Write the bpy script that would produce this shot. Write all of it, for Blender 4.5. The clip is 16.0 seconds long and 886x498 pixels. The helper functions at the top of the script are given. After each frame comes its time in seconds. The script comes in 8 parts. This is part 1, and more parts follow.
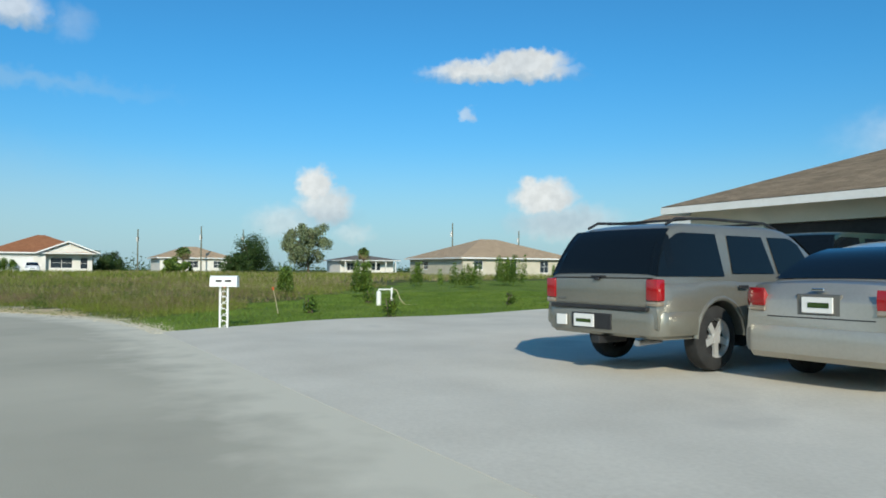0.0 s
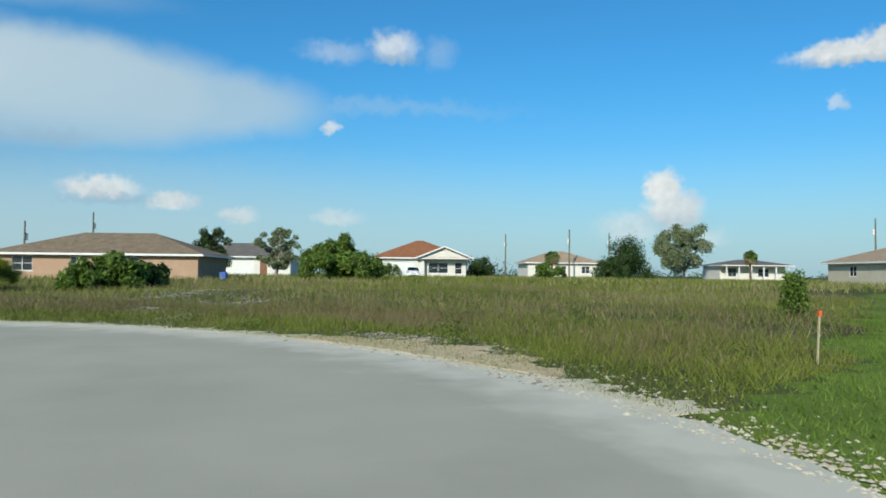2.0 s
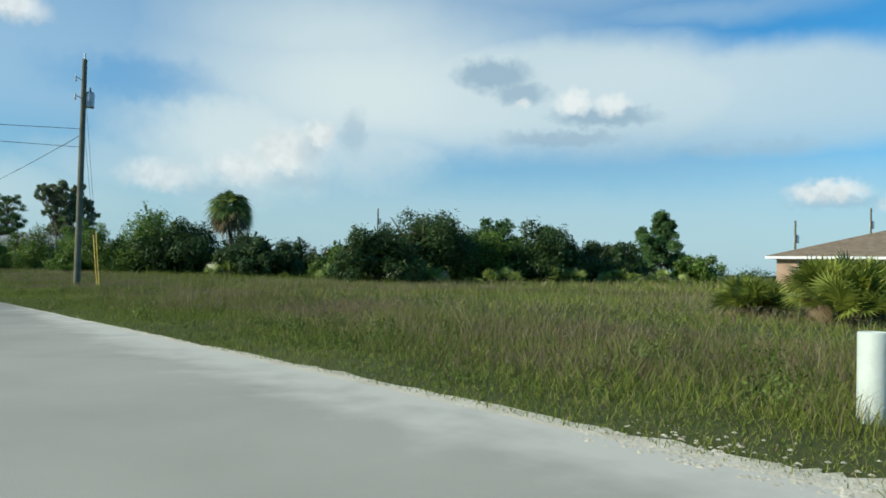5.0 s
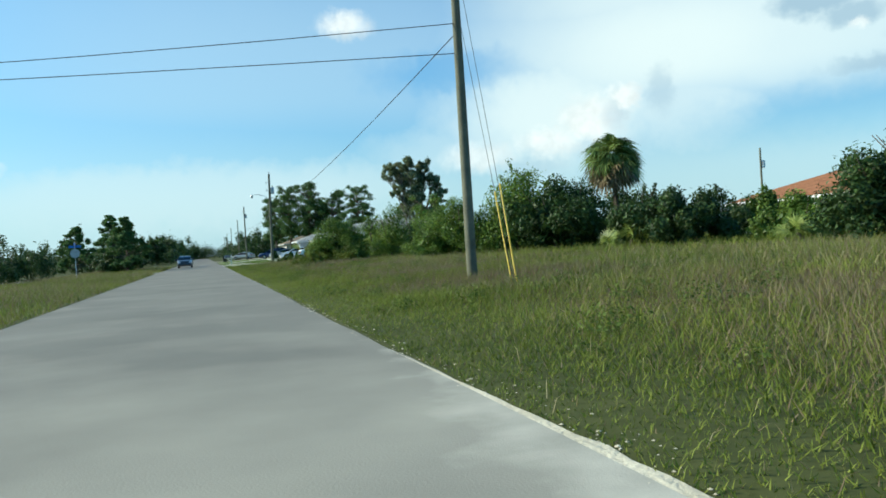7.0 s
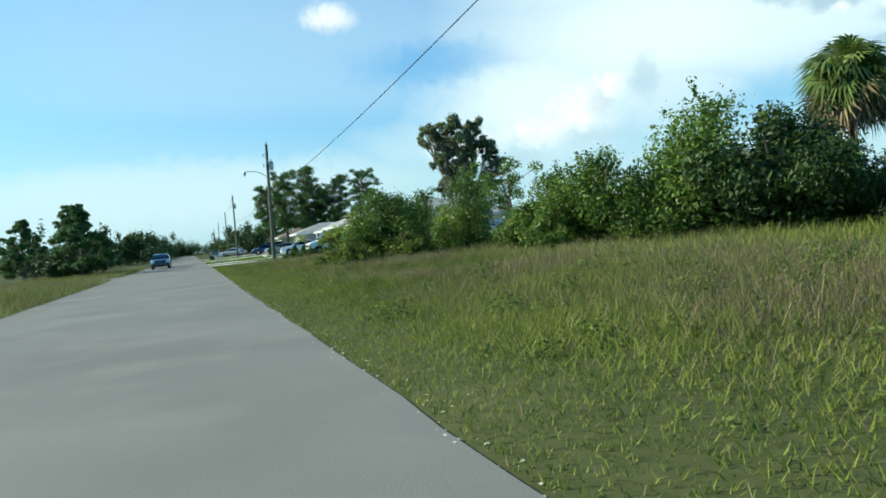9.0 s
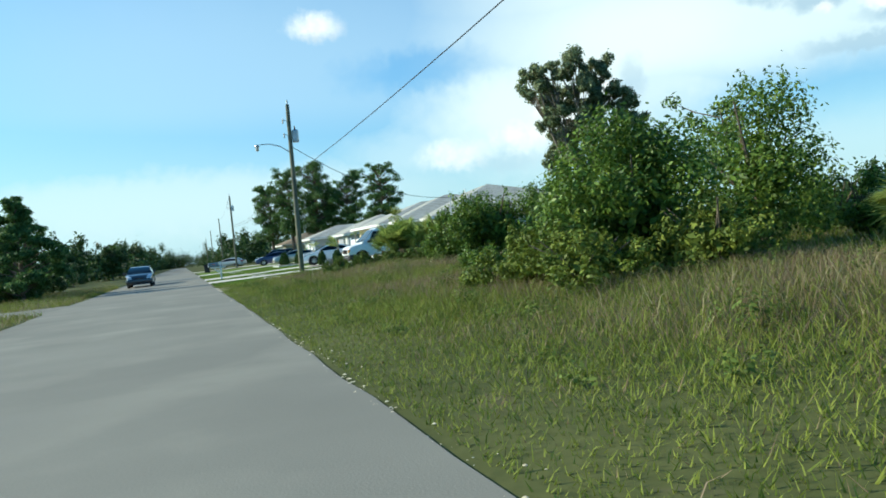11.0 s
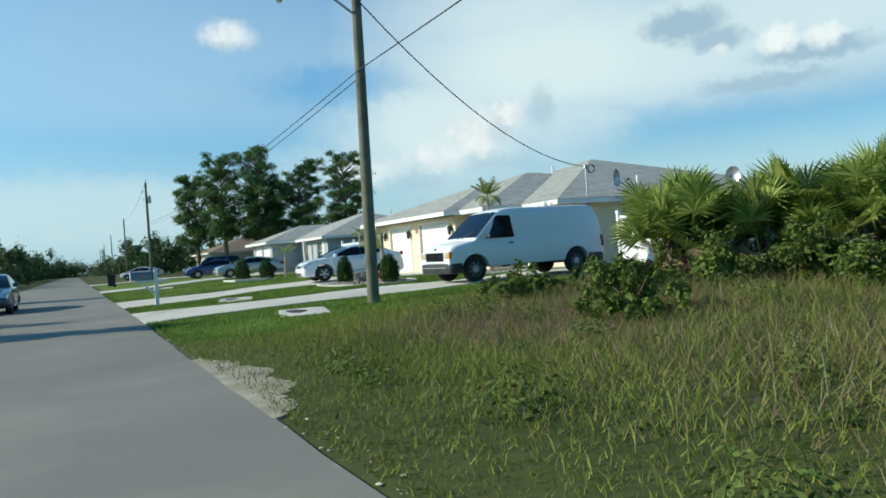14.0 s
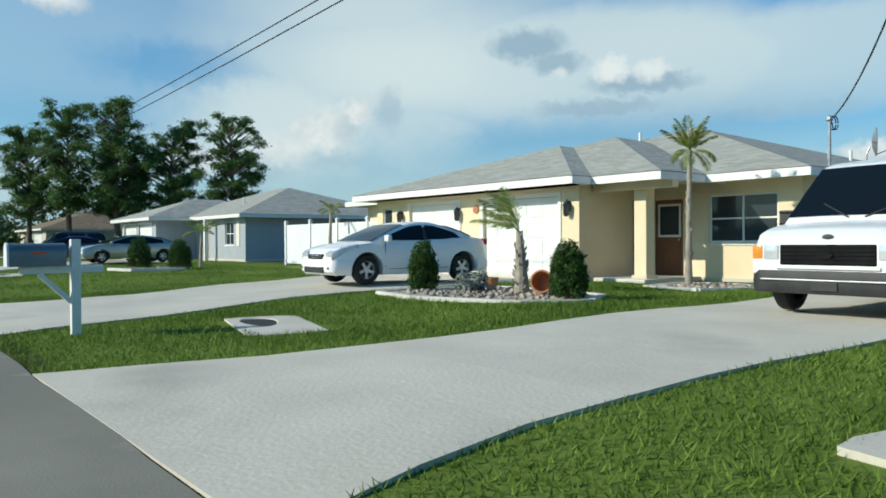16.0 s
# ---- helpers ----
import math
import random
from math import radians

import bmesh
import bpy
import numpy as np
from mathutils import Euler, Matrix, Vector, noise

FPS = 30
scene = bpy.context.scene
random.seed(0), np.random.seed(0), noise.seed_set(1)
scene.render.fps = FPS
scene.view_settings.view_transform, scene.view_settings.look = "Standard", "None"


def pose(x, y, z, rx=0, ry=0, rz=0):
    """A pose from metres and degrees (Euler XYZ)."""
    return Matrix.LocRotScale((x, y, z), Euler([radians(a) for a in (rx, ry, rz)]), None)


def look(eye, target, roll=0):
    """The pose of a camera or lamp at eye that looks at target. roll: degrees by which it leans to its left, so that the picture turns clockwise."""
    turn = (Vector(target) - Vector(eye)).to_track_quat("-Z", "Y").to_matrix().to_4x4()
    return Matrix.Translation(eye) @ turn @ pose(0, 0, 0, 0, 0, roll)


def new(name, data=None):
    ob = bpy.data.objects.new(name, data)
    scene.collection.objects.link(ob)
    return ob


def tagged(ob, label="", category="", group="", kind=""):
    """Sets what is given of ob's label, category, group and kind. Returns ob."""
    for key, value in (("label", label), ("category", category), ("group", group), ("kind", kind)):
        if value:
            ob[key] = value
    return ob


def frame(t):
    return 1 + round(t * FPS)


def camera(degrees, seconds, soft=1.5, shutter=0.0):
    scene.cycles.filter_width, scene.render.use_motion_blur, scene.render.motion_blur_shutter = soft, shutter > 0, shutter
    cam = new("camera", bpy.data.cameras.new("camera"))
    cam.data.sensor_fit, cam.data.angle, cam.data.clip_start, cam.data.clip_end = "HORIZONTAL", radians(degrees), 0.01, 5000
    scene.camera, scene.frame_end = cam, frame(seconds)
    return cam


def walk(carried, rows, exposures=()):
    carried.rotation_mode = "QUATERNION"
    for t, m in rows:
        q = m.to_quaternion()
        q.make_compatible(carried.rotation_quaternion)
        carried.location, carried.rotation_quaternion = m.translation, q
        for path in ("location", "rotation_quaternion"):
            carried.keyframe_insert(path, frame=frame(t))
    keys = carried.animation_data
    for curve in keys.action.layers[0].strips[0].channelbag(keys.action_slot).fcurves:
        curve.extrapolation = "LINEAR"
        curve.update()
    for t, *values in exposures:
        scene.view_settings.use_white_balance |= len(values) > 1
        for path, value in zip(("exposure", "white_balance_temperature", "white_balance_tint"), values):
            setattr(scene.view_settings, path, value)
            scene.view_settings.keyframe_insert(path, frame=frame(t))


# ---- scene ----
# the camera's exposure and white balance along the way: seconds, stops, kelvin, tint
EXPOSURES = [(0.0, -0.08, 6300, 7), (3.0, -0.08, 6300, 7), (5.2, 0.08, 6300, 5), (7.4, 0.42, 6300, 1), (8.2, 0.45, 6300, 1), (10.4, 0.58, 6300, 1), (11.2, 0.52, 6300, 1), (12.0, 0.38, 6300, 1), (13.5, 0.22, 6300, 2), (15.0, 0.08, 6300, 4), (16.0, 0.0, 6300, 4)]
cam = camera(61.3, 16.0, soft=1.7)
# seconds, eye, target, roll
PATH = [
    (0.0, (-29.25, 11.35, 1.19), (-11.88, 1.44, 1.77), 0.27),
    (0.5, (-26.04, 10.97, 1.18), (-8.14, 2.05, 1.54), -0.32),
    (1.0, (-22.86, 10.92, 1.20), (-3.99, 4.34, 1.79), -0.38),
    (1.5, (-19.78, 11.21, 1.20), (-0.28, 6.81, 1.80), -0.09),
    (2.0, (-16.85, 11.76, 1.18), (3.10, 10.52, 1.85), 0.55),
    (2.5, (-14.08, 12.66, 1.22), (5.79, 14.61, 2.24), 1.78),
    (3.0, (-11.44, 13.94, 1.22), (8.12, 18.04, 2.01), 2.19),
    (3.5, (-9.05, 15.58, 1.21), (9.53, 22.94, 2.02), 2.58),
    (4.0, (-6.94, 17.53, 1.20), (10.24, 27.76, 1.81), 1.44),
    (4.5, (-5.20, 19.86, 1.17), (10.12, 32.71, 1.77), 1.95),
    (5.0, (-3.61, 22.34, 1.30), (9.67, 37.28, 1.81), 1.36),
    (7.5, (-0.46, 43.01, 1.18), (5.15, 62.20, 0.90), -4.04),
    (7.8, (-0.34, 45.81, 1.19), (5.38, 64.97, 0.84), -4.38),
    (8.0, (-0.27, 47.69, 1.19), (5.69, 66.78, 0.79), -4.92),
    (10.5, (0.00, 72.42, 1.20), (6.59, 91.30, 0.76), -4.48),
    (10.8, (-0.02, 75.22, 1.20), (6.39, 94.16, 0.75), -5.12),
    (11.0, (-0.03, 77.06, 1.19), (6.56, 95.94, 0.90), -6.01),
    (11.5, (0.00, 81.59, 1.18), (6.69, 100.41, 2.14), -7.26),
    (11.8, (0.00, 84.25, 1.18), (7.14, 102.93, 1.50), -6.30),
    (12.0, (0.00, 85.99, 1.18), (7.53, 104.52, 1.25), -5.37),
    (12.5, (-0.06, 90.23, 1.17), (7.74, 108.64, 1.57), -4.12),
    (13.0, (-0.10, 94.38, 1.21), (7.82, 112.74, 1.71), -5.20),
    (13.2, (-0.10, 96.02, 1.20), (7.87, 114.36, 1.63), -5.39),
    (13.5, (-0.10, 98.45, 1.18), (7.70, 116.86, 1.71), -5.58),
    (14.0, (-0.02, 102.43, 1.21), (8.84, 120.36, 1.19), -4.13),
    (14.4, (0.07, 105.58, 1.20), (10.26, 122.78, 1.15), -2.51),
    (14.5, (0.08, 106.36, 1.19), (10.57, 123.39, 1.19), -2.09),
    (15.0, (0.10, 110.21, 1.16), (12.04, 126.25, 0.88), -1.57),
    (15.2, (0.09, 111.74, 1.23), (11.79, 127.96, 1.06), -1.41),
    (15.4, (0.09, 113.27, 1.18), (11.78, 129.50, 1.29), -0.67),
    (15.5, (0.09, 114.03, 1.16), (11.90, 130.17, 1.17), -0.59),
    (15.8, (0.08, 116.30, 1.14), (12.19, 132.21, 1.28), -0.33),
    (16.0, (0.06, 117.81, 1.14), (12.54, 133.44, 0.96), -0.34),
]
walk(cam, [(t, look(eye, target, roll)) for t, eye, target, roll in PATH], EXPOSURES)

# ---- world, sun ----
SUN_AZ, SUN_EL = radians(-66), radians(27)


def sky_clouds():
    """Clear late-afternoon sky with the anvil cloud, its towers and the scattered fair-weather clouds."""
    world = bpy.data.worlds.new("sky")
    scene.world = world
    world.use_nodes = True
    nt = world.node_tree
    nodes, links = nt.nodes, nt.links
    back = nodes["Background"]

    def link(a, b):
        links.new(a, b)

    def math_node(op, a, b=None, c=None, clamp=False):
        n = nodes.new("ShaderNodeMath")
        n.operation, n.use_clamp = op, clamp
        for i, v in enumerate((a, b, c)):
            if v is None:
                continue
            if isinstance(v, (int, float)):
                n.inputs[i].default_value = v
            else:
                link(v, n.inputs[i])
        return n.outputs[0]

    def vec(op, a, b):
        n = nodes.new("ShaderNodeVectorMath")
        n.operation = op
        for i, v in enumerate((a, b)):
            if isinstance(v, tuple):
                n.inputs[i].default_value = v
            elif v is not None:
                link(v, n.inputs[i])
        return n

    def ramp(v, lo, hi, a=0.0, b=1.0):
        n = nodes.new("ShaderNodeMapRange")
        n.interpolation_type = "SMOOTHSTEP"
        for i, x in enumerate((v, lo, hi, a, b)):
            if isinstance(x, (int, float)):
                n.inputs[i].default_value = x
            else:
                link(x, n.inputs[i])
        return n.outputs[0]

    def mix(fac, a, b):
        n = nodes.new("ShaderNodeMix")
        n.data_type = "RGBA"
        for i, x in ((0, fac), (6, a), (7, b)):
            if isinstance(x, tuple):
                n.inputs[i].default_value = (*x, 1)
            elif isinstance(x, (int, float)):
                n.inputs[i].default_value = x
            else:
                link(x, n.inputs[i])
        return n.outputs[2]

    def noise_node(v, scale, detail, rough=0.55):
        n = nodes.new("ShaderNodeTexNoise")
        link(v, n.inputs["Vector"])
        n.inputs["Scale"].default_value, n.inputs["Detail"].default_value, n.inputs["Roughness"].default_value = scale, detail, rough
        return n

    tc = nodes.new("ShaderNodeTexCoord").outputs["Generated"]
    sep = nodes.new("ShaderNodeSeparateXYZ")
    link(tc, sep.inputs[0])
    az = math_node("MULTIPLY", math_node("ARCTAN2", sep.outputs[0], sep.outputs[1]), 180 / math.pi)
    el = math_node("MULTIPLY", math_node("ARCSINE", sep.outputs[2]), 180 / math.pi)
    comb = nodes.new("ShaderNodeCombineXYZ")
    link(az, comb.inputs[0])
    link(el, comb.inputs[1])
    flat = comb.outputs[0]
    # ragged outlines: a coarse and a fine warp, in degrees
    n1 = noise_node(flat, 0.28, 3.0)
    n2 = noise_node(flat, 1.2, 2.6, 0.5)
    w1 = vec("MULTIPLY", vec("SUBTRACT", n1.outputs["Color"], (0.5, 0.5, 0.5)).outputs[0], (3.2, 2.2, 0)).outputs[0]
    w2 = vec("MULTIPLY", vec("SUBTRACT", n2.outputs["Color"], (0.5, 0.5, 0.5)).outputs[0], (1.5, 1.3, 0)).outputs[0]
    small = vec("ADD", flat, w2).outputs[0]
    big = vec("ADD", small, w1).outputs[0]

    def blob(p, a, e, w, h, soft, top):
        d = vec("MULTIPLY", vec("SUBTRACT", p, (a, e, 0)).outputs[0], (1 / w, 1 / h, 0)).outputs[0]
        length = vec("LENGTH", d, None).outputs["Value"]
        return ramp(length, 1 + soft, 1 - soft, 0.0, top)

    def union(rows, p):
        total = None
        for row in rows:
            v = blob(p, *row)
            total = v if total is None else math_node("MAXIMUM", total, v)
        return total

    # azimuth from +y towards +x, elevation, half width, half height, softness, density
    cumulus = union([
        (124, 15.0, 5.2, 0.75, 0.35, 0.95), (126, 15.6, 3.0, 0.9, 0.35, 0.95), (122, 15.2, 2.2, 0.7, 0.4, 0.9),
        (110.0, 6.4, 1.3, 1.3, 0.35, 0.95), (110.7, 4.9, 1.9, 1.3, 0.45, 0.85), (107.6, 3.6, 2.0, 1.0, 0.7, 0.5),
        (127.4, 5.6, 2.3, 1.35, 0.35, 0.95), (126.6, 6.4, 1.0, 0.8, 0.4, 0.9), (129.0, 3.7, 3.4, 1.2, 0.6, 0.6), (134.0, 2.8, 2.0, 0.8, 0.7, 0.4),
        (89.6, 17.0, 1.6, 1.0, 0.6, 0.7), (85.2, 16.4, 1.9, 0.6, 0.9, 0.35), (93.2, 16.6, 1.0, 0.9, 0.9, 0.2),
        (121.5, 11.9, 0.5, 0.5, 0.6, 0.5), (84.9, 11.0, 0.7, 0.45, 0.5, 0.7), (85.4, 4.2, 1.6, 0.5, 0.7, 0.45), (112.9, 2.8, 1.2, 0.6, 0.7, 0.35),
        (68.8, 5.8, 2.3, 0.75, 0.45, 0.8), (73.6, 5.1, 1.5, 0.6, 0.5, 0.75), (78.1, 4.2, 1.2, 0.5, 0.6, 0.6),
        (11.3, 16.4, 1.7, 0.85, 0.6, 0.75), (29.5, 8.4, 2.2, 1.5, 0.5, 0.75), (32.0, 9.8, 1.1, 1.0, 0.5, 0.75), (26.4, 7.0, 2.2, 1.0, 0.6, 0.65),
        (21.0, 6.2, 2.4, 1.0, 0.6, 0.6), (-13.5, 6.6, 1.0, 0.5, 0.6, 0.5),
        (-75, 14, 9, 2.2, 0.6, 0.7), (-120, 18, 12, 3, 0.6, 0.7), (160, 9, 9, 2, 0.6, 0.7), (-150, 24, 10, 3, 0.7, 0.5),
    ], small)
    veil_edge = vec("ADD", flat, vec("MULTIPLY", w1, (0.7, 0.55, 0)).outputs[0]).outputs[0]
    veil_edge = vec("ADD", veil_edge, vec("MULTIPLY", w2, (0.22, 0.22, 0)).outputs[0]).outputs[0]
    sheet = union([
        (36, 13.0, 17.0, 6.8, 0.9, 0.95), (50, 12.6, 16, 5.1, 0.3, 0.88), (64, 12.2, 15, 3.9, 0.26, 0.80), (74, 12.2, 9.5, 2.4, 0.4, 0.7), (33, 17.0, 13, 4.4, 0.9, 0.85),
        (40, 24, 24, 6, 0.7, 0.55), (2, 14, 26, 9, 0.9, 0.5), (60, 18.6, 9, 0.9, 0.9, 0.35),
    ], veil_edge)
    sheet = math_node("MULTIPLY", sheet, ramp(el, 6.0, 11.5, 0.30, 1.0))
    low = union([
        (27, 9.5, 9.0, 4.6, 0.75, 0.9), (36, 9.0, 6.0, 3.6, 0.7, 0.75), (0, 4.4, 19, 2.7, 0.55, 0.62), (-16, 4.0, 15, 2.4, 0.8, 0.5), (18, 7.0, 6, 2.2, 0.7, 0.5),
        (-8, 12, 26, 9, 0.9, 0.35), (88, 12.5, 8, 0.5, 0.9, 0.25), (55, 4.5, 32, 3.5, 0.9, 0.4),
    ], big)
    anvil = math_node("MAXIMUM", sheet, low)
    core = union([(36, 13.5, 16, 7.5, 0.9, 1.0), (28, 9, 11, 5.0, 0.9, 1.0), (54, 14.2, 14, 3.2, 0.95, 0.8), (0, 5, 16, 2.2, 0.9, 0.45)], veil_edge)
    grey = union([
        (45.2, 14.6, 2.7, 1.15, 0.4, 0.9), (47.3, 13.3, 1.9, 0.8, 0.5, 0.8), (53.6, 11.5, 3.6, 0.7, 0.45, 0.85), (50.4, 9.9, 4.4, 0.6, 0.5, 0.7), (31.2, 8.4, 0.9, 1.0, 0.6, 0.4), (34.6, 10.0, 0.9, 1.5, 0.6, 0.45), (30.4, 6.3, 2.2, 0.6, 0.7, 0.35), (25.0, 5.2, 2.2, 0.6, 0.7, 0.3),
        (124, 14.45, 4.6, 0.3, 0.7, 0.45), (110.9, 4.0, 1.8, 0.7, 0.8, 0.35), (128.4, 3.6, 3.0, 0.8, 0.8, 0.35), (89.8, 16.1, 1.7, 0.35, 0.8, 0.4), (11.4, 15.7, 1.3, 0.3, 0.8, 0.3), (61, 8.9, 3.2, 0.5, 0.7, 0.4), (65.5, 9.0, 2.6, 0.6, 0.7, 0.35), (69.5, 5.0, 2.6, 0.35, 0.7, 0.4), (56, 8.6, 9, 1.6, 0.9, 0.25),
    ], small)
    white = union([(51.3, 12.6, 1.2, 0.8, 0.6, 0.75), (54.2, 12.4, 1.1, 0.7, 0.6, 0.65), (47.6, 12.6, 0.5, 0.4, 0.6, 0.5)], small)
    blue_hole = union([(18.5, 12.6, 4.6, 1.4, 0.7, 0.55), (50, 7.0, 11, 1.7, 0.9, 0.5)], big)
    anvil = math_node("MULTIPLY", anvil, math_node("SUBTRACT", 1.0, blue_hole))

    sky = nodes.new("ShaderNodeTexSky")
    sky.sky_type, sky.sun_disc = "NISHITA", False
    sky.sun_elevation, sky.sun_rotation = SUN_EL, SUN_AZ
    sky.air_density, sky.dust_density, sky.ozone_density = 1.0, 0.8, 2.0
    # billows inside the clouds
    bump = ramp(n2.outputs["Fac"], 0.3, 0.7, 0.90, 1.04)
    lit = mix(ramp(n1.outputs["Fac"], 0.3, 0.7), CLOUD_SHADE, CLOUD_LIT)
    lit = vec("MULTIPLY", lit, None)
    cb = nodes.new("ShaderNodeCombineXYZ")
    for i in range(3):
        link(bump, cb.inputs[i])
    link(cb.outputs[0], lit.inputs[1])
    colour = vec("MULTIPLY", sky.outputs[0], mix(ramp(el, 0.0, 17.0), SKY_LOW, SKY_HIGH)).outputs[0]
    colour = mix(ramp(el, 10.0, -1.0, 0.0, 0.75), colour, HAZE)
    veil = mix(core, CLOUD_VEIL, CLOUD_BRIGHT)
    colour = mix(anvil, colour, veil)
    colour = mix(cumulus, colour, lit.outputs[0])
    colour = mix(grey, colour, CLOUD_GREY)
    colour = mix(white, colour, CLOUD_LIT)
    link(colour, back.inputs[0])
    back.inputs[1].default_value = SKY_STRENGTH


SKY_STRENGTH = 0.10
HAZE = (4.5, 6.3, 7.3)
SKY_LOW, SKY_HIGH = (0.62, 0.97, 1.16), (0.36, 1.05, 1.42)
CLOUD_LIT, CLOUD_SHADE = (8.8, 8.8, 8.5), (7.4, 7.6, 7.6)
CLOUD_VEIL, CLOUD_BRIGHT, CLOUD_GREY = (5.2, 6.5, 7.0), (6.9, 7.7, 7.7), (3.1, 4.4, 5.5)
sky_clouds()

sun = new("sun", bpy.data.lights.new("sun", "SUN"))
sun.data.energy, sun.data.angle, sun.data.color = 4.6, radians(0.6), (1.0, 0.90, 0.74)
sun_way = Vector((math.sin(SUN_AZ) * math.cos(SUN_EL), math.cos(SUN_AZ) * math.cos(SUN_EL), math.sin(SUN_EL)))
sun.matrix_world = look(sun_way * 100, (0, 0, 0))

# ---- materials ----
def material(name, dark, light, rough=0.7, metal=0.0, scale=4.0, fine=40.0, bump=0.15, coat=0.0, island=0.0, each=0.0, leaf=0.0, stain=None, spec=0.5):
    """Principled surface with variation at two scales, fine relief, and per-piece change."""
    m = bpy.data.materials.new(name)
    m.use_nodes = True
    nt = m.node_tree
    nodes, links = nt.nodes, nt.links
    bsdf = nodes["Principled BSDF"]
    tc = nodes.new("ShaderNodeTexCoord")
    coarse, grain = nodes.new("ShaderNodeTexNoise"), nodes.new("ShaderNodeTexNoise")
    for n, s, d in ((coarse, scale, 4.0), (grain, fine, 3.0)):
        links.new(tc.outputs["Object"], n.inputs["Vector"])
        n.inputs["Scale"].default_value, n.inputs["Detail"].default_value = s, d
    add = nodes.new("ShaderNodeMath")
    add.operation = "MULTIPLY_ADD"
    links.new(grain.outputs["Fac"], add.inputs[0])
    add.inputs[1].default_value = 0.45
    half = nodes.new("ShaderNodeMath")
    half.operation = "MULTIPLY_ADD"
    links.new(coarse.outputs["Fac"], half.inputs[0])
    half.inputs[1].default_value, half.inputs[2].default_value = 0.9, -0.18
    links.new(half.outputs[0], add.inputs[2])
    fac = add.outputs[0]
    for amount, source in ((island, "Random Per Island"), (each, "Random")):
        if amount:
            n = nodes.new("ShaderNodeNewGeometry" if source == "Random Per Island" else "ShaderNodeObjectInfo")
            o = nodes.new("ShaderNodeMath")
            o.operation = "MULTIPLY_ADD"
            links.new(n.outputs[source], o.inputs[0])
            o.inputs[1].default_value = amount
            s = nodes.new("ShaderNodeMath")
            s.operation = "ADD"
            links.new(fac, s.inputs[0])
            s.inputs[1].default_value = -amount / 2
            links.new(s.outputs[0], o.inputs[2])
            fac = o.outputs[0]
    ramp = nodes.new("ShaderNodeMapRange")
    links.new(fac, ramp.inputs[0])
    ramp.inputs[1].default_value, ramp.inputs[2].default_value = 0.25, 0.75
    mix = nodes.new("ShaderNodeMix")
    mix.data_type = "RGBA"
    links.new(ramp.outputs[0], mix.inputs[0])
    mix.inputs[6].default_value, mix.inputs[7].default_value = (*dark, 1), (*light, 1)
    colour = mix.outputs[2]
    if stain:
        tint, where, size = stain
        n = nodes.new("ShaderNodeTexNoise")
        links.new(tc.outputs["Object"], n.inputs["Vector"])
        n.inputs["Scale"].default_value, n.inputs["Detail"].default_value = size, 6.0
        r = nodes.new("ShaderNodeMapRange")
        links.new(n.outputs["Fac"], r.inputs[0])
        r.inputs[1].default_value, r.inputs[2].default_value = where, where + 0.12
        mix2 = nodes.new("ShaderNodeMix")
        mix2.data_type = "RGBA"
        links.new(r.outputs[0], mix2.inputs[0])
        links.new(colour, mix2.inputs[6])
        mix2.inputs[7].default_value = (*tint, 1)
        colour = mix2.outputs[2]
    links.new(colour, bsdf.inputs["Base Color"])
    bsdf.inputs["Roughness"].default_value, bsdf.inputs["Metallic"].default_value = rough, metal
    bsdf.inputs["Coat Weight"].default_value = coat
    bsdf.inputs["Coat Roughness"].default_value = 0.08
    bsdf.inputs["Specular IOR Level"].default_value = spec
    if bump:
        b = nodes.new("ShaderNodeBump")
        links.new(grain.outputs["Fac"], b.inputs["Height"])
        b.inputs["Strength"].default_value, b.inputs["Distance"].default_value = bump, 0.02
        links.new(b.outputs[0], bsdf.inputs["Normal"])
    if leaf:
        out = nodes["Material Output"]
        tr = nodes.new("ShaderNodeBsdfTranslucent")
        links.new(colour, tr.inputs[0])
        ms = nodes.new("ShaderNodeMixShader")
        ms.inputs[0].default_value = leaf
        links.new(bsdf.outputs[0], ms.inputs[1])
        links.new(tr.outputs[0], ms.inputs[2])
        links.new(ms.outputs[0], out.inputs[0])
    return m


def shingle_material(name, dark, light):
    """Asphalt shingles: courses of tabs, each of its own shade, laid along the eaves."""
    m = material(name, dark, light, 0.95, scale=1.5, fine=30, bump=0.3, spec=0.15)
    nodes, links = m.node_tree.nodes, m.node_tree.links
    bsdf = nodes["Principled BSDF"]
    tc = nodes.new("ShaderNodeTexCoord")
    brick = nodes.new("ShaderNodeTexBrick")
    links.new(tc.outputs["UV"], brick.inputs["Vector"])
    for key, v in (("Scale", 1.0), ("Brick Width", 0.32), ("Row Height", 0.145), ("Mortar Size", 0.006), ("Bias", 0.0)):
        brick.inputs[key].default_value = v
    brick.inputs["Color1"].default_value, brick.inputs["Color2"].default_value, brick.inputs["Mortar"].default_value = (0.78, 0.78, 0.78, 1), (1.15, 1.15, 1.15, 1), (0.5, 0.5, 0.5, 1)
    old = bsdf.inputs["Base Color"].links[0].from_socket
    mul = nodes.new("ShaderNodeMix")
    mul.data_type, mul.blend_type = "RGBA", "MULTIPLY"
    mul.inputs[0].default_value = 0.8
    links.new(old, mul.inputs[6])
    links.new(brick.outputs["Color"], mul.inputs[7])
    links.new(mul.outputs[2], bsdf.inputs["Base Color"])
    return m


